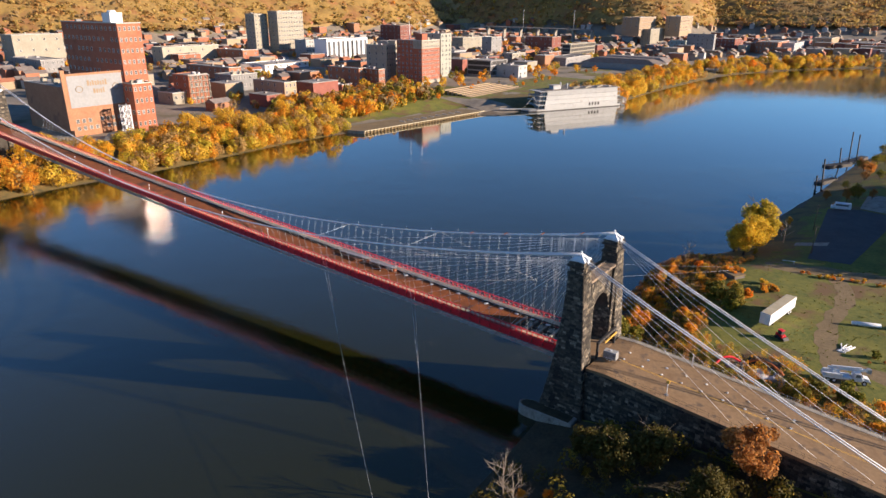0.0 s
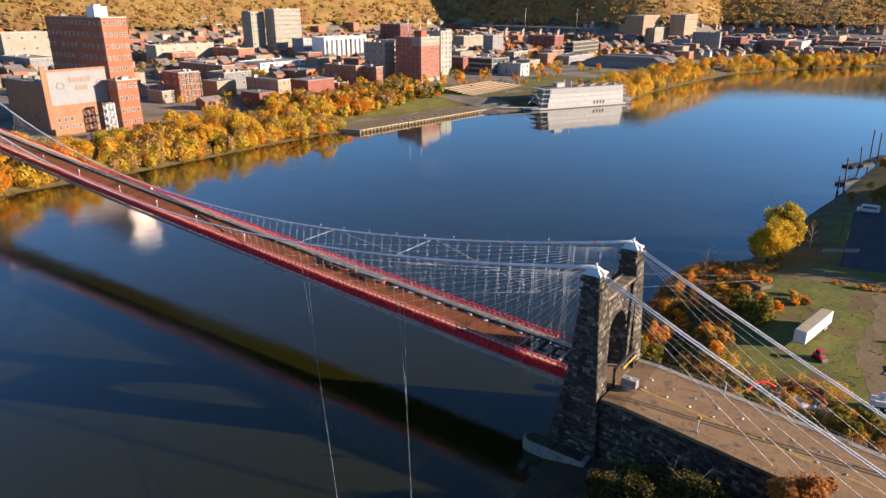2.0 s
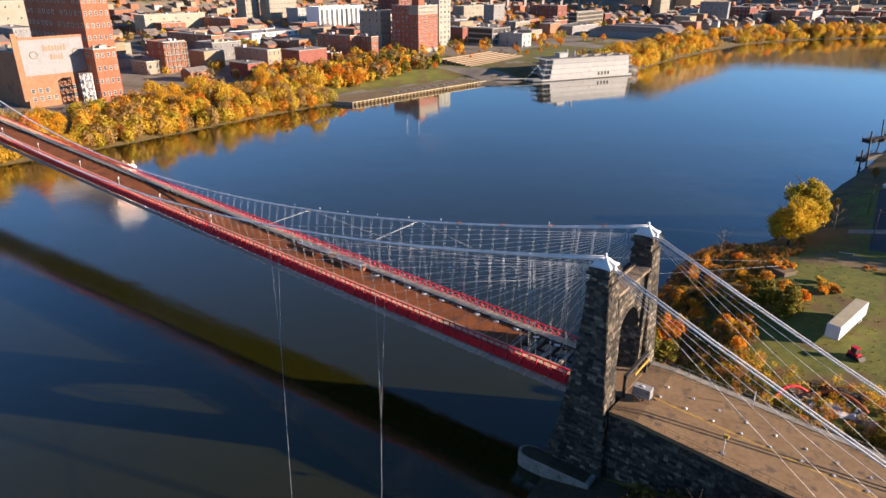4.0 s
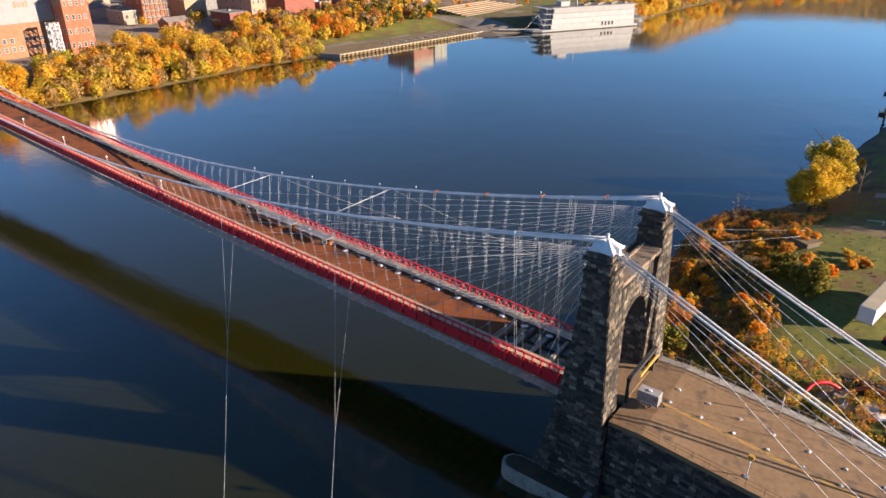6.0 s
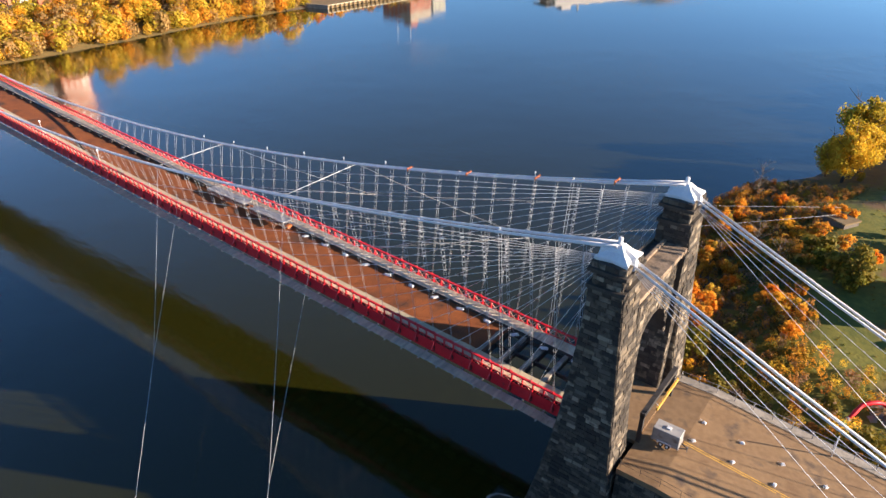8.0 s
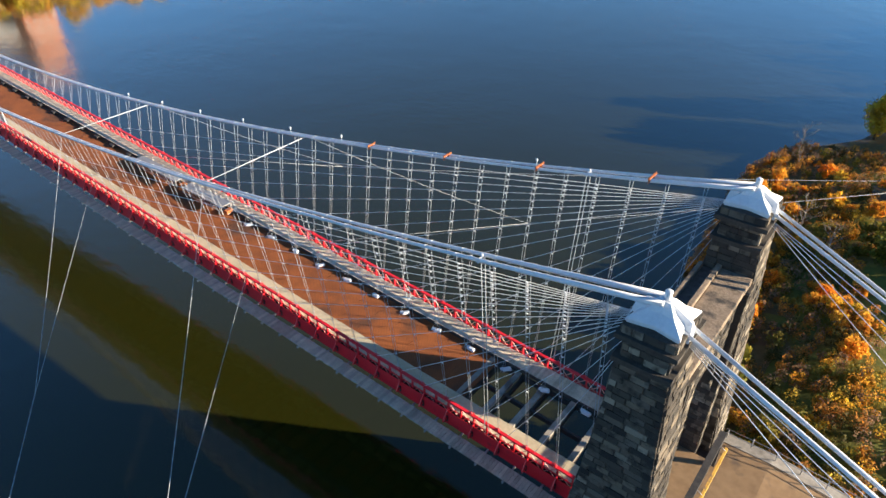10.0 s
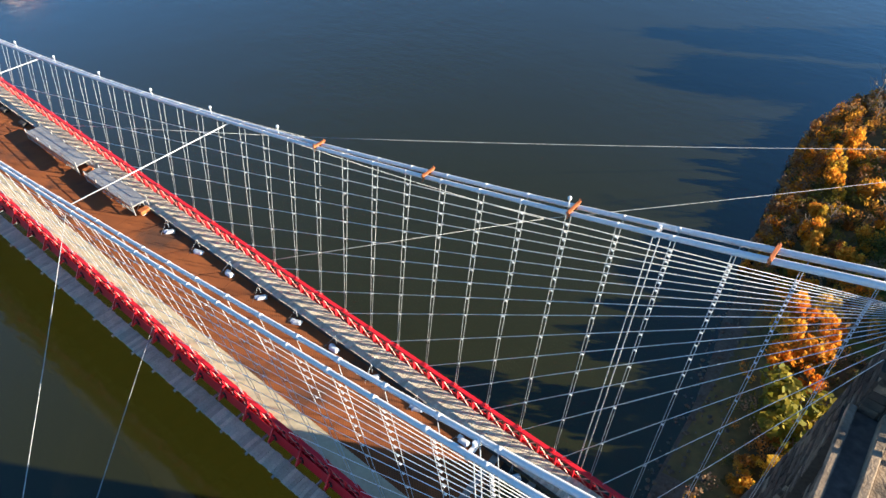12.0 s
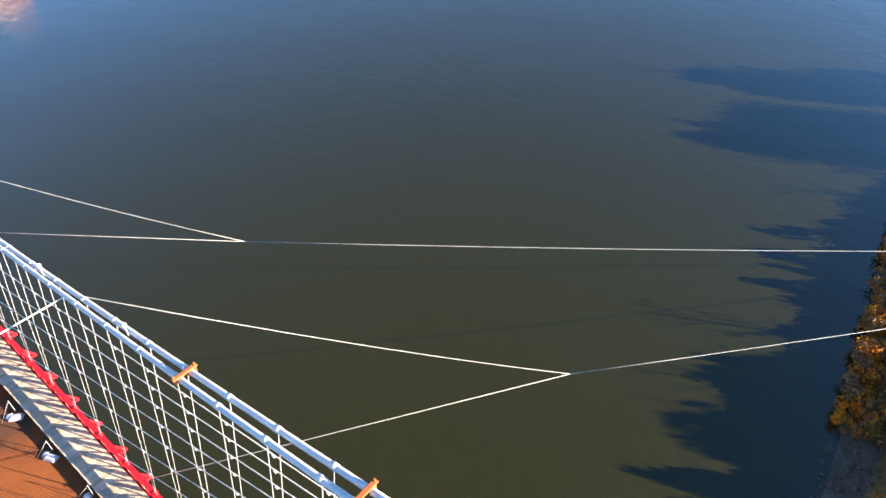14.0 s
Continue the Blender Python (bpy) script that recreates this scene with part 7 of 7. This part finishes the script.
def island_things():
    gz = lambda x, y: float(ground_z(x, y))
    t = thing("semi_trailer", pose(-26.0, -58.6, gz(-26, -58) + 0.1, 0, 0, 80), "long white box semi-trailer parked on grass", "semi-trailer")
    soften(part("box", Shape().box(-8.2, 8.2, -1.3, 1.3, 1.15, 4.1), M_WHITE, t), 0.05)
    part("roof", Shape().box(-8.1, 8.1, -1.2, 1.2, 4.1, 4.13), M_TANWALK, t, "dusty tan trailer roof")
    part("side_rail", Shape().box(-8.2, 8.2, -1.33, 1.33, 1.1, 1.25), M_GREYSTEEL, t)
    for x in (-5.9, -4.6):
        for y in (-0.95, 0.95):
            wheel(t, x, y, 0.5, 0.5)
    part("rear_door", Shape().box(8.2, 8.25, -1.2, -0.02, 1.25, 4.0).box(8.2, 8.25, 0.02, 1.2, 1.25, 4.0), M_WHITE, t)
    for y in (-0.9, 0.9):
        part("landing_leg", Shape().box(4.6, 4.85, y - 0.1, y + 0.1, 0, 1.2), M_DARKSTEEL, t)
    k = thing("compact_loader", pose(-29.2, -47.6, gz(-29, -48) + 0.05, 0, 0, 150), "small red compact track loader", "loader")
    soften(part("chassis", Shape().box(-1.1, 1.0, -0.6, 0.6, 0.4, 1.1), M_RED, k), 0.06)
    part("cab", Shape().box(-0.6, 0.5, -0.5, 0.5, 1.1, 2.1), M_DARKSTEEL, k)
    part("cab_roof", Shape().box(-0.7, 0.6, -0.58, 0.58, 2.1, 2.25), M_RED, k)
    for y in (-0.75, 0.75):
        part("track", Shape().tube([(-0.7, y - 0.18, 0.38), (-0.7, y + 0.18, 0.38)], 0.38, 10).box(-0.7, 0.7, y - 0.18, y + 0.18, 0.02, 0.76).tube([(0.7, y - 0.18, 0.38), (0.7, y + 0.18, 0.38)], 0.38, 10), M_RUBBER, k)
        part("lift_arm", Shape().beam((-0.9, y * 0.95, 1.5), (1.3, y * 0.95, 0.5), 0.14, 0.2), M_RED, k)
    part("bucket", Shape().hexa([(1.2, -0.85, 0.1), (1.9, -0.85, 0.1), (1.9, 0.85, 0.1), (1.2, 0.85, 0.1)], [(1.2, -0.85, 0.75), (1.4, -0.85, 0.75), (1.4, 0.85, 0.75), (1.2, 0.85, 0.75)]), M_DARKSTEEL, k)
    b = thing("bucket_truck", pose(-44.5, -34.5, gz(-44, -34) + 0.05, 0, 0, 202), "white utility truck with a folded crane boom", "utility truck")
    part("frame", Shape().box(-4.2, 4.6, -0.5, 0.5, 0.6, 0.95), M_DARKSTEEL, b)
    soften(part("bed", Shape().box(-4.3, 1.4, -1.2, 1.2, 0.95, 1.5), M_WHITE, b), 0.04)
    for y in (-1.0, 1.0):
        part("tool_box", Shape().box(-4.0, -0.6, y - 0.22, y + 0.22, 1.5, 2.15), M_WHITE, b)
    cab = part("cab", Shape().hexa([(1.7, -1.15, 0.8), (3.6, -1.15, 0.8), (3.6, 1.15, 0.8), (1.7, 1.15, 0.8)], [(1.8, -1.05, 2.6), (3.1, -1.05, 2.6), (3.1, 1.05, 2.6), (1.8, 1.05, 2.6)]), M_WHITE, b)
    soften(cab, 0.06)
    part("windscreen", Shape().hexa([(3.48, -0.95, 1.75), (3.52, -0.95, 1.75), (3.52, 0.95, 1.75), (3.48, 0.95, 1.75)], [(3.22, -0.9, 2.5), (3.26, -0.9, 2.5), (3.26, 0.9, 2.5), (3.22, 0.9, 2.5)]), M_GLASS, cab)
    for y in (-1.14, 1.14):
        part("side_window", Shape().box(2.05, 3.0, y - 0.03, y + 0.03, 1.75, 2.45), M_GLASS, cab)
    soften(part("bonnet", Shape().hexa([(3.55, -0.9, 0.8), (5.0, -0.9, 0.8), (5.0, 0.9, 0.8), (3.55, 0.9, 0.8)], [(3.55, -0.8, 1.75), (4.85, -0.7, 1.45), (4.85, 0.7, 1.45), (3.55, 0.8, 1.75)]), M_WHITE, b), 0.08)
    part("bumper", Shape().box(4.95, 5.15, -1.1, 1.1, 0.5, 0.85), M_GREYSTEEL, b)
    part("turret", Shape().tube([(-2.6, 0, 1.5), (-2.6, 0, 2.7)], 0.45, 10), M_WHITE, b)
    part("boom", Shape().beam((-3.4, 0, 2.95), (4.4, 0, 3.15), 0.5, 0.55).beam((-2.8, 0, 3.35), (3.2, 0, 3.5), 0.36, 0.36), M_WHITE, b)
    part("basket", Shape().box(4.2, 5.0, -0.45, 0.45, 2.6, 3.6), M_GREYSTEEL, b)
    for x in (-3.2, -2.0, 3.9):
        for y in (-1.05, 1.05):
            wheel(b, x, y, 0.52, 0.32)
    # pile of white pipes and a long pale pipe
    rnd = random.Random(4)
    for i in range(7):
        p = thing("pipe", pose(-43.8 + 0.5 * i * 0.6, -51.0, gz(-43.5, -51) + 0.15 + 0.03 * (i % 3), 0, 0, rnd.uniform(60, 100)), "white plastic pipe lying in a loose pile", "pipe", "pipe pile")
        s = Shape().tube([(-2.4, 0, 0), (2.4, 0, 0)], 0.12, 8)
        part("tube", s, M_WHITE, p)
        part("socket", Shape().tube([(2.2, 0, 0), (2.5, 0, 0)], 0.16, 8), M_WHITE, p)
    p = thing("steel_tank", pose(-45.2, -67.8, gz(-45, -68) + 0.55, 0, 0, 200), "long pale steel cylinder lying on the grass", "tank")
    part("shell", Shape().tube([(-3.4, 0, 0), (-3.2, 0, 0), (3.2, 0, 0), (3.4, 0, 0)], [0.3, 0.55, 0.55, 0.3], 14), M_WHITE, p)
    for x in (-2, 2):
        part("cradle", Shape().box(x - 0.15, x + 0.15, -0.5, 0.5, -0.65, -0.3), M_BARK, p)
    # coloured duct hoses, tarp heap and debris below the approach
    for col, pts, label in ((M_RED, [(-20.2, -22.6), (-21.2, -25.4), (-23.0, -27.2), (-25.2, -28.2)], "red corrugated duct hose arched over debris"), (M_ORANGE, [(-25.2, -28.2), (-28.0, -29.4), (-31.5, -28.6), (-34.5, -27.4)], "orange corrugated duct hose over debris"), (M_GREENPLASTIC, [(-19.0, -20.4), (-19.5, -21.4), (-20.2, -22.6)], "green plastic duct end")):
        h = thing("duct_hose", pose(0, 0, 0), label, "hose", "duct hoses")
        path = []
        for j in range(len(pts) - 1):
            for q in range(5):
                f = q / 5
                x, y = pts[j][0] + (pts[j + 1][0] - pts[j][0]) * f, pts[j][1] + (pts[j + 1][1] - pts[j][1]) * f
                path.append((x, y, gz(x, y) + 0.5 + 1.5 * math.sin(math.pi * (j + f) / (len(pts) - 1)) * (0.3 if col == M_GREENPLASTIC else 1)))
        rad = [0.32 if q % 2 else 0.26 for q in range(len(path))]
        part("hose", Shape().tube(path, rad, 8), col, h)
        part("clamp", Shape().tube([path[0], path[1]], 0.36, 8), M_GREYSTEEL, h)
    for i in range(26):
        x, y = -22 - rnd.uniform(0, 13), -24.5 - rnd.uniform(0, 3.5) - 0.12 * i * 0.5
        d = thing("debris_sheet", pose(x, y, gz(x, y), 0, 0, rnd.uniform(0, 180)), "crumpled grey plastic debris sheet", "debris", "debris heap")
        w, l = rnd.uniform(0.3, 1.0), rnd.uniform(0.5, 1.6)
        part("sheet", Shape().hexa([(-l, -w, 0), (l, -w, 0), (l, w, 0), (-l, w, 0)], [(-l * 0.7, -w * 0.5, rnd.uniform(0.1, 0.6)), (l * 0.8, -w * 0.4, rnd.uniform(0.1, 0.7)), (l * 0.6, w * 0.6, rnd.uniform(0.1, 0.6)), (-l * 0.8, w * 0.5, rnd.uniform(0.1, 0.8))]), M_GREY if i % 3 else M_WHITE, d)
    tarp = thing("tarp_heap", pose(-29, -31.8, gz(-29, -32), 0, 0, 10), "black tarpaulin heap with a folded edge", "tarpaulin")
    s = Shape()
    nx, ny = 14, 8
    for i in range(nx):
        for j in range(ny):
            u, w = i / (nx - 1), j / (ny - 1)
            s.v.append(((u - 0.5) * 9, (w - 0.5) * 4, max(0.0, 1.5 * math.sin(math.pi * u) * math.sin(math.pi * w) + 0.25 * math.sin(9 * u + 5 * w) * math.sin(math.pi * u) * math.sin(math.pi * w))))
    for i in range(nx - 1):
        for j in range(ny - 1):
            s.face((i * ny + j, (i + 1) * ny + j, (i + 1) * ny + j + 1, i * ny + j + 1), 0, True)
    part("cover", s, M_RUBBER, tarp)
    # concrete anchor hut
    h = thing("anchor_hut", pose(-8.4, -82.5, 0, 0, 0, -30), "low concrete wind-guy anchor box with flat lid", "anchor block")
    part("wall", Shape().box(-3.0, 3.0, -2.0, 2.0, 0, 5.8), M_DARKSTONE, h)
    part("lid", Shape().box(-3.2, 3.2, -2.2, 2.2, 5.8, 6.1), M_DIRT, h)
    part("brick_panel", Shape().box(3.0, 3.06, -1.8, 2.0, 3.4, 5.4), M_BRICK, h, "red brick side panel")
    for side_y, xa in ((63.8, -8), (71.3, -8)):
        h = thing("anchor_block", pose(xa, side_y, 0), "low concrete anchor block in the trees", "anchor block", "guy anchors")
        part("block", Shape().box(-1.5, 1.5, -1.5, 1.5, 0, 4.4), M_CONCRETE, h)
        part("ring", Shape().tube([(0, 0, 4.3), (0, 0, 4.9)], 0.15, 8), M_DARKSTEEL, h)
    # vans on the lot
    for x, y, rz, mat, label in ((-23.5, -184, 10, M_WHITE, "white high-roof van parked on the lot"), (-47, -196, 80, M_GREYSTEEL, "grey parked van on the concrete yard")):
        v = thing("van", pose(x, y, gz(x, y) + 0.15, 0, 0, rz), label, "van", "parked vans")
        bd = Shape().hexa([(-3.6, -1.1, 0.4), (3.6, -1.1, 0.4), (3.6, 1.1, 0.4), (-3.6, 1.1, 0.4)], [(-3.6, -1.1, 1.5), (3.6, -1.1, 1.4), (3.6, 1.1, 1.4), (-3.6, 1.1, 1.5)])
        bd.hexa([(-3.6, -1.1, 1.5), (3.2, -1.1, 1.45), (3.2, 1.1, 1.45), (-3.6, 1.1, 1.5)], [(-3.5, -1.0, 2.9), (2.1, -1.0, 2.9), (2.1, 1.0, 2.9), (-3.5, 1.0, 2.9)])
        soften(part("body", bd, mat, v), 0.08, 3)
        for yy in (-1.09, 1.09):
            part("side_window", Shape().box(-2.6, 2.0, yy - 0.03, yy + 0.03, 1.75, 2.45), M_GLASS, v)
            for xx in (-2.3, 2.3):
                wheel(v, xx, yy * 0.92, 0.4, 0.25)
        part("windscreen", Shape().hexa([(2.98, -0.9, 1.6), (3.1, -0.9, 1.6), (3.1, 0.9, 1.6), (2.98, 0.9, 1.6)], [(2.2, -0.85, 2.75), (2.3, -0.85, 2.75), (2.3, 0.85, 2.75), (2.2, 0.85, 2.75)]), M_GLASS, v)
    # mooring piles and floating docks
    for k, (x, y, hh, lean) in enumerate(((-10.5, -226, 15, 1.2), (-8.5, -222, 8, 0.4), (-9, -292, 9, 1.2), (-12, -300, 17, 0.8), (-15, -306, 15, 1.0))):
        m = thing("mooring_pile", pose(x, y, 0), "tall dark steel mooring pile by the shore", "mooring pile", "mooring piles")
        part("post", Shape().tube([(0, 0, -3), (lean, -lean, hh)], 0.32, 8), M_DARKSTEEL, m)
        part("ring", Shape().tube([(0, 0, 0.3), (0, 0, 0.9)], 0.6, 8), M_DARKSTEEL, m)
    for x, y, w, l, rz in ((-9, -248, 3, 16, 70), (-8, -290, 4, 18, 60), (-14, -310, 4, 24, 75)):
        m = thing("floating_dock", pose(x, y, 0, 0, 0, rz), "dark floating dock with low rails", "dock", "floating docks")
        part("float", Shape().box(-l / 2, l / 2, -w / 2, w / 2, -0.4, 0.9), M_DARKSTEEL, m)
        part("rail", Shape().beam((-l / 2, -w / 2, 2), (l / 2, -w / 2, 2), 0.12, 0.12), M_DARKSTEEL, m)
        for k in range(5):
            part("rail_post", Shape().box(-l / 2 + k * l / 4 - 0.08, -l / 2 + k * l / 4 + 0.08, -w / 2 - 0.08, -w / 2 + 0.08, 0.9, 2), M_DARKSTEEL, m)
    for x, y in ((-19.5, -150), (-24, -118)):
        p = thing("utility_pole", pose(x, y, gz(x, y)), "dark wooden utility pole beside the lot", "utility pole", "utility poles")
        part("pole", Shape().tube([(0, 0, 0), (0, 0, 10)], [0.18, 0.11], 7), M_BARK, p)
        part("crossarm", Shape().box(-0.9, 0.9, -0.06, 0.06, 9.2, 9.4), M_BARK, p)
    g = thing("swing_gate", pose(-21.5, -103.5, gz(-21.5, -103.5), 0, 0, 20), "thin pale bar gate at the lane end", "gate")
    part("post", Shape().tube([(0, 0, 0), (0, 0, 1.1)], 0.08, 6), M_WHITE, g)
    part("bar", Shape().beam((0, 0, 1.0), (3.6, 0, 1.0), 0.08, 0.1), M_WHITE, g)


M_GREENPLASTIC = surface("green_plastic", (0.02, 0.22, 0.09), (0.04, 0.30, 0.13), 1.0, 0.5)
island_things()


# ---- planting ----
plant_far_bank()


def plant_island():
    rnd = random.Random(17)
    # scrub between shore and grass
    for _ in range(70):
        y = rnd.uniform(-100, -12)
        sx = float(shore_x(y, ISLAND_SHORE))
        d = rnd.uniform(3.4, 20)
        if y > -48:
            d += 3
        x = sx - d
        code = rnd.choices("oygr", (7, 2.5, 0.9, 4))[0]
        s = rnd.uniform(0.3, 0.72) * (0.8 if d < 5 or d > 13 else 1)
        plant("bush_" + code + str(rnd.randrange(2)), x, y, s)
    for x, y, kind, s in ((6.5, -76, "tree_y0", 0.5), (8.0, -50, "tree_o1", 0.6), (9.0, -63, "tree_o0", 0.62), (5.0, -56, "tree_r0", 0.6), (4.0, -78, "tree_o1", 0.5), (5.5, -41.5, "tree_y0", 0.57), (1.5, -22.5, "tree_y1", 0.68), (6.6, -44, "bush_y0", 0.8), (-7.5, -44, "tree_y0", 0.84), (-11, -38, "tree_o0", 0.81), (-13, -34, "tree_o1", 0.68), (-6, -34, "tree_o1", 0.74), (-9, -29, "tree_o0", 0.68), (-4, -52, "tree_o1", 0.68), (-16, -28, "tree_y1", 0.61), (-14, -60, "tree_o0", 0.68), (-12.5, -57, "tree_o1", 0.57), (-3, -90, "tree_o0", 0.61), (0, -94, "tree_o1", 0.54), (3, -84, "tree_o1", 0.74), (-18, -24, "tree_g1", 0.54), (-22, -20, "tree_y0", 0.54), (-20, -16, "tree_g0", 0.61)):
        plant(kind, x, y, s * (0.38 if x > 0 else 0.46))
    for x, y, s in ((10.0, -99, 1.0), (8.5, -92, 0.7), (2, -66, 0.9), (-3, -60, 0.8), (9, -58, 0.5), (-13, -133, 1.2), (7, -62, 0.5), (-4, 40, 1.5), (-7, 42, 1.3)):
        plant("bare", x, y, s)
    # rusty brush scattered over the meadow round the concrete hut
    for cx, cy, reach, count, codes in ((-14.0, -67.5, 3.2, 16, "oooro"), (-20.0, -76.0, 3.0, 9, "orr"), (-7.0, -84.5, 3.5, 10, "oor"), (-3.5, -75.0, 3.2, 9, "oyo"), (-9.0, -62.0, 3.5, 10, "rgr"), (-9.5, -42.5, 3.6, 16, "ooyor"), (-5.5, -50.0, 3.0, 10, "yoo"), (-17.5, -81.0, 1.0, 2, "y"), (-15.0, -60.0, 3.0, 8, "rgg")):
        for _ in range(count):
            plant("bush_" + rnd.choice(codes) + str(rnd.randrange(2)), cx + rnd.gauss(0, reach * 0.55), cy + rnd.gauss(0, reach * 0.5), rnd.uniform(0.55, 1.25))
    # taller thicket close to the water below the tower
    for k in range(27):
        y = -70 + 1.9 * k
        x = float(shore_x(y, ISLAND_SHORE)) - rnd.uniform(6.0, 10.0) - (2.0 if y < -46 else 0)
        plant("bush_" + rnd.choices("oygr", (6, 2.5, 0.8, 3))[0] + str(rnd.randrange(2)), x, y, rnd.uniform(0.75, 1.1) if y < -46 else rnd.uniform(1.0, 1.35))
    # brighter clumps that stand out of the thicket into the sun
    for k in range(18):
        y = -84 + 2.7 * k + rnd.uniform(-0.8, 0.8)
        x = float(shore_x(y, ISLAND_SHORE)) - rnd.uniform(4.4, 7.5)
        plant("bush_" + rnd.choices("oy", (3, 2))[0] + str(rnd.randrange(2)), x, y, rnd.uniform(0.8, 1.05), sz=rnd.uniform(1.2, 1.6))
    # large golden trees at the point
    for x, y, kind, s in ((-4.6, -112, "gold0", 1.3), (-0.5, -117, "gold1", 1.05), (-6.5, -121, "gold1", 1.25), (-6.5, -146, "tree_o0", 1.3), (-4.5, -132, "gold0", 1.25), (-9, -148, "tree_o0", 1.4), (-10, -158, "tree_o1", 1.3), (-8, -113, "tree_g0", 0.9)):
        plant(kind, x, y, s)
    for _ in range(30):
        y = rnd.uniform(-360, -196)
        x = float(shore_x(y, ISLAND_SHORE)) - rnd.uniform(3, 26)
        plant("far_" + rnd.choice("ggrg") + str(rnd.randrange(2)), x, y, rnd.uniform(0.5, 0.85))
    for _ in range(34):
        t = rnd.random()
        plant("bush_" + rnd.choice("oory") + str(rnd.randrange(2)), -26 - 50 * t + rnd.uniform(-3, 3), -97.5 - 10 * t + rnd.uniform(-2, 2), rnd.uniform(0.35, 0.65))
    # hedge of scrub below the approach, and behind the trucks
    for _ in range(46):
        x = rnd.uniform(-80, -30)
        y = rnd.uniform(-30, -10.5) if x > -60 else rnd.uniform(-40, -11)
        if -36 < x and y < -22:
            continue
        plant("bush_" + rnd.choices("oygr", (3, 4, 5, 2))[0] + str(rnd.randrange(2)), x, y, rnd.uniform(0.5, 1.0))
    for _ in range(26):
        x = rnd.uniform(-30, -6)
        plant("bush_" + rnd.choices("oygr", (4, 4, 2, 3))[0] + str(rnd.randrange(2)), x, rnd.uniform(-20, -10.5), rnd.uniform(0.5, 1.0))
    for _ in range(30):
        plant("bush_" + rnd.choice("grrg") + str(rnd.randrange(2)), rnd.uniform(-70, -48), rnd.uniform(-75, -46), rnd.uniform(0.3, 0.6))
    # trees on the near bank below the wall
    for x, y, kind, s in ((1.0, 45, "tree_o0", 1.0), (-6.5, 38, "tree_o1", 1.12), (-10.5, 36, "tree_o0", 1.05), (-16, 24, "olive0", 0.92), (-22, 20, "olive1", 0.95), (-10, 22, "olive1", 0.78), (-13, 27, "tree_g0", 0.75), (-36.5, 13.5, "tree_r1", 1.08), (-32.5, 15, "tree_y0", 0.9), (-41, 17, "tree_o0", 0.9), (-53, 15, "tree_g0", 1.05), (-47, 22, "tree_y0", 0.9), (-33, 24, "olive0", 0.9)):
        plant(kind, x, y, s)
    # stones along the shore
    s = Shape()
    for _ in range(900):
        y = rnd.uniform(-105, -14)
        x = float(shore_x(y, ISLAND_SHORE)) + rnd.uniform(-4.0, 1.2)
        r = rnd.uniform(0.08, 0.35)
        z = float(ground_z(x, y))
        if z < -0.6:
            continue
        n = len(s.v)
        pts = [(rnd.uniform(0.7, 1.3) * r * math.cos(k * 1.26), rnd.uniform(0.7, 1.3) * r * math.sin(k * 1.26)) for k in range(5)]
        s.v += [(x + a, y + b, z - 0.1) for a, b in pts] + [(x + a * 0.6, y + b * 0.6, z + r * rnd.uniform(0.4, 0.8)) for a, b in pts]
        s.face([n + 5 + k for k in range(5)])
        for k in range(5):
            s.face((n + k, n + (k + 1) % 5, n + 5 + (k + 1) % 5, n + 5 + k))
    s.put("shore_stones", M_SHORE, None, "loose grey stones along the muddy island shore", "stones", kind="stuff")


plant_island()
for unused in [t for t in KINDS.values() if t not in plant.used]:
    for o in [*unused.children_recursive, unused]:
        bpy.data.objects.remove(o)
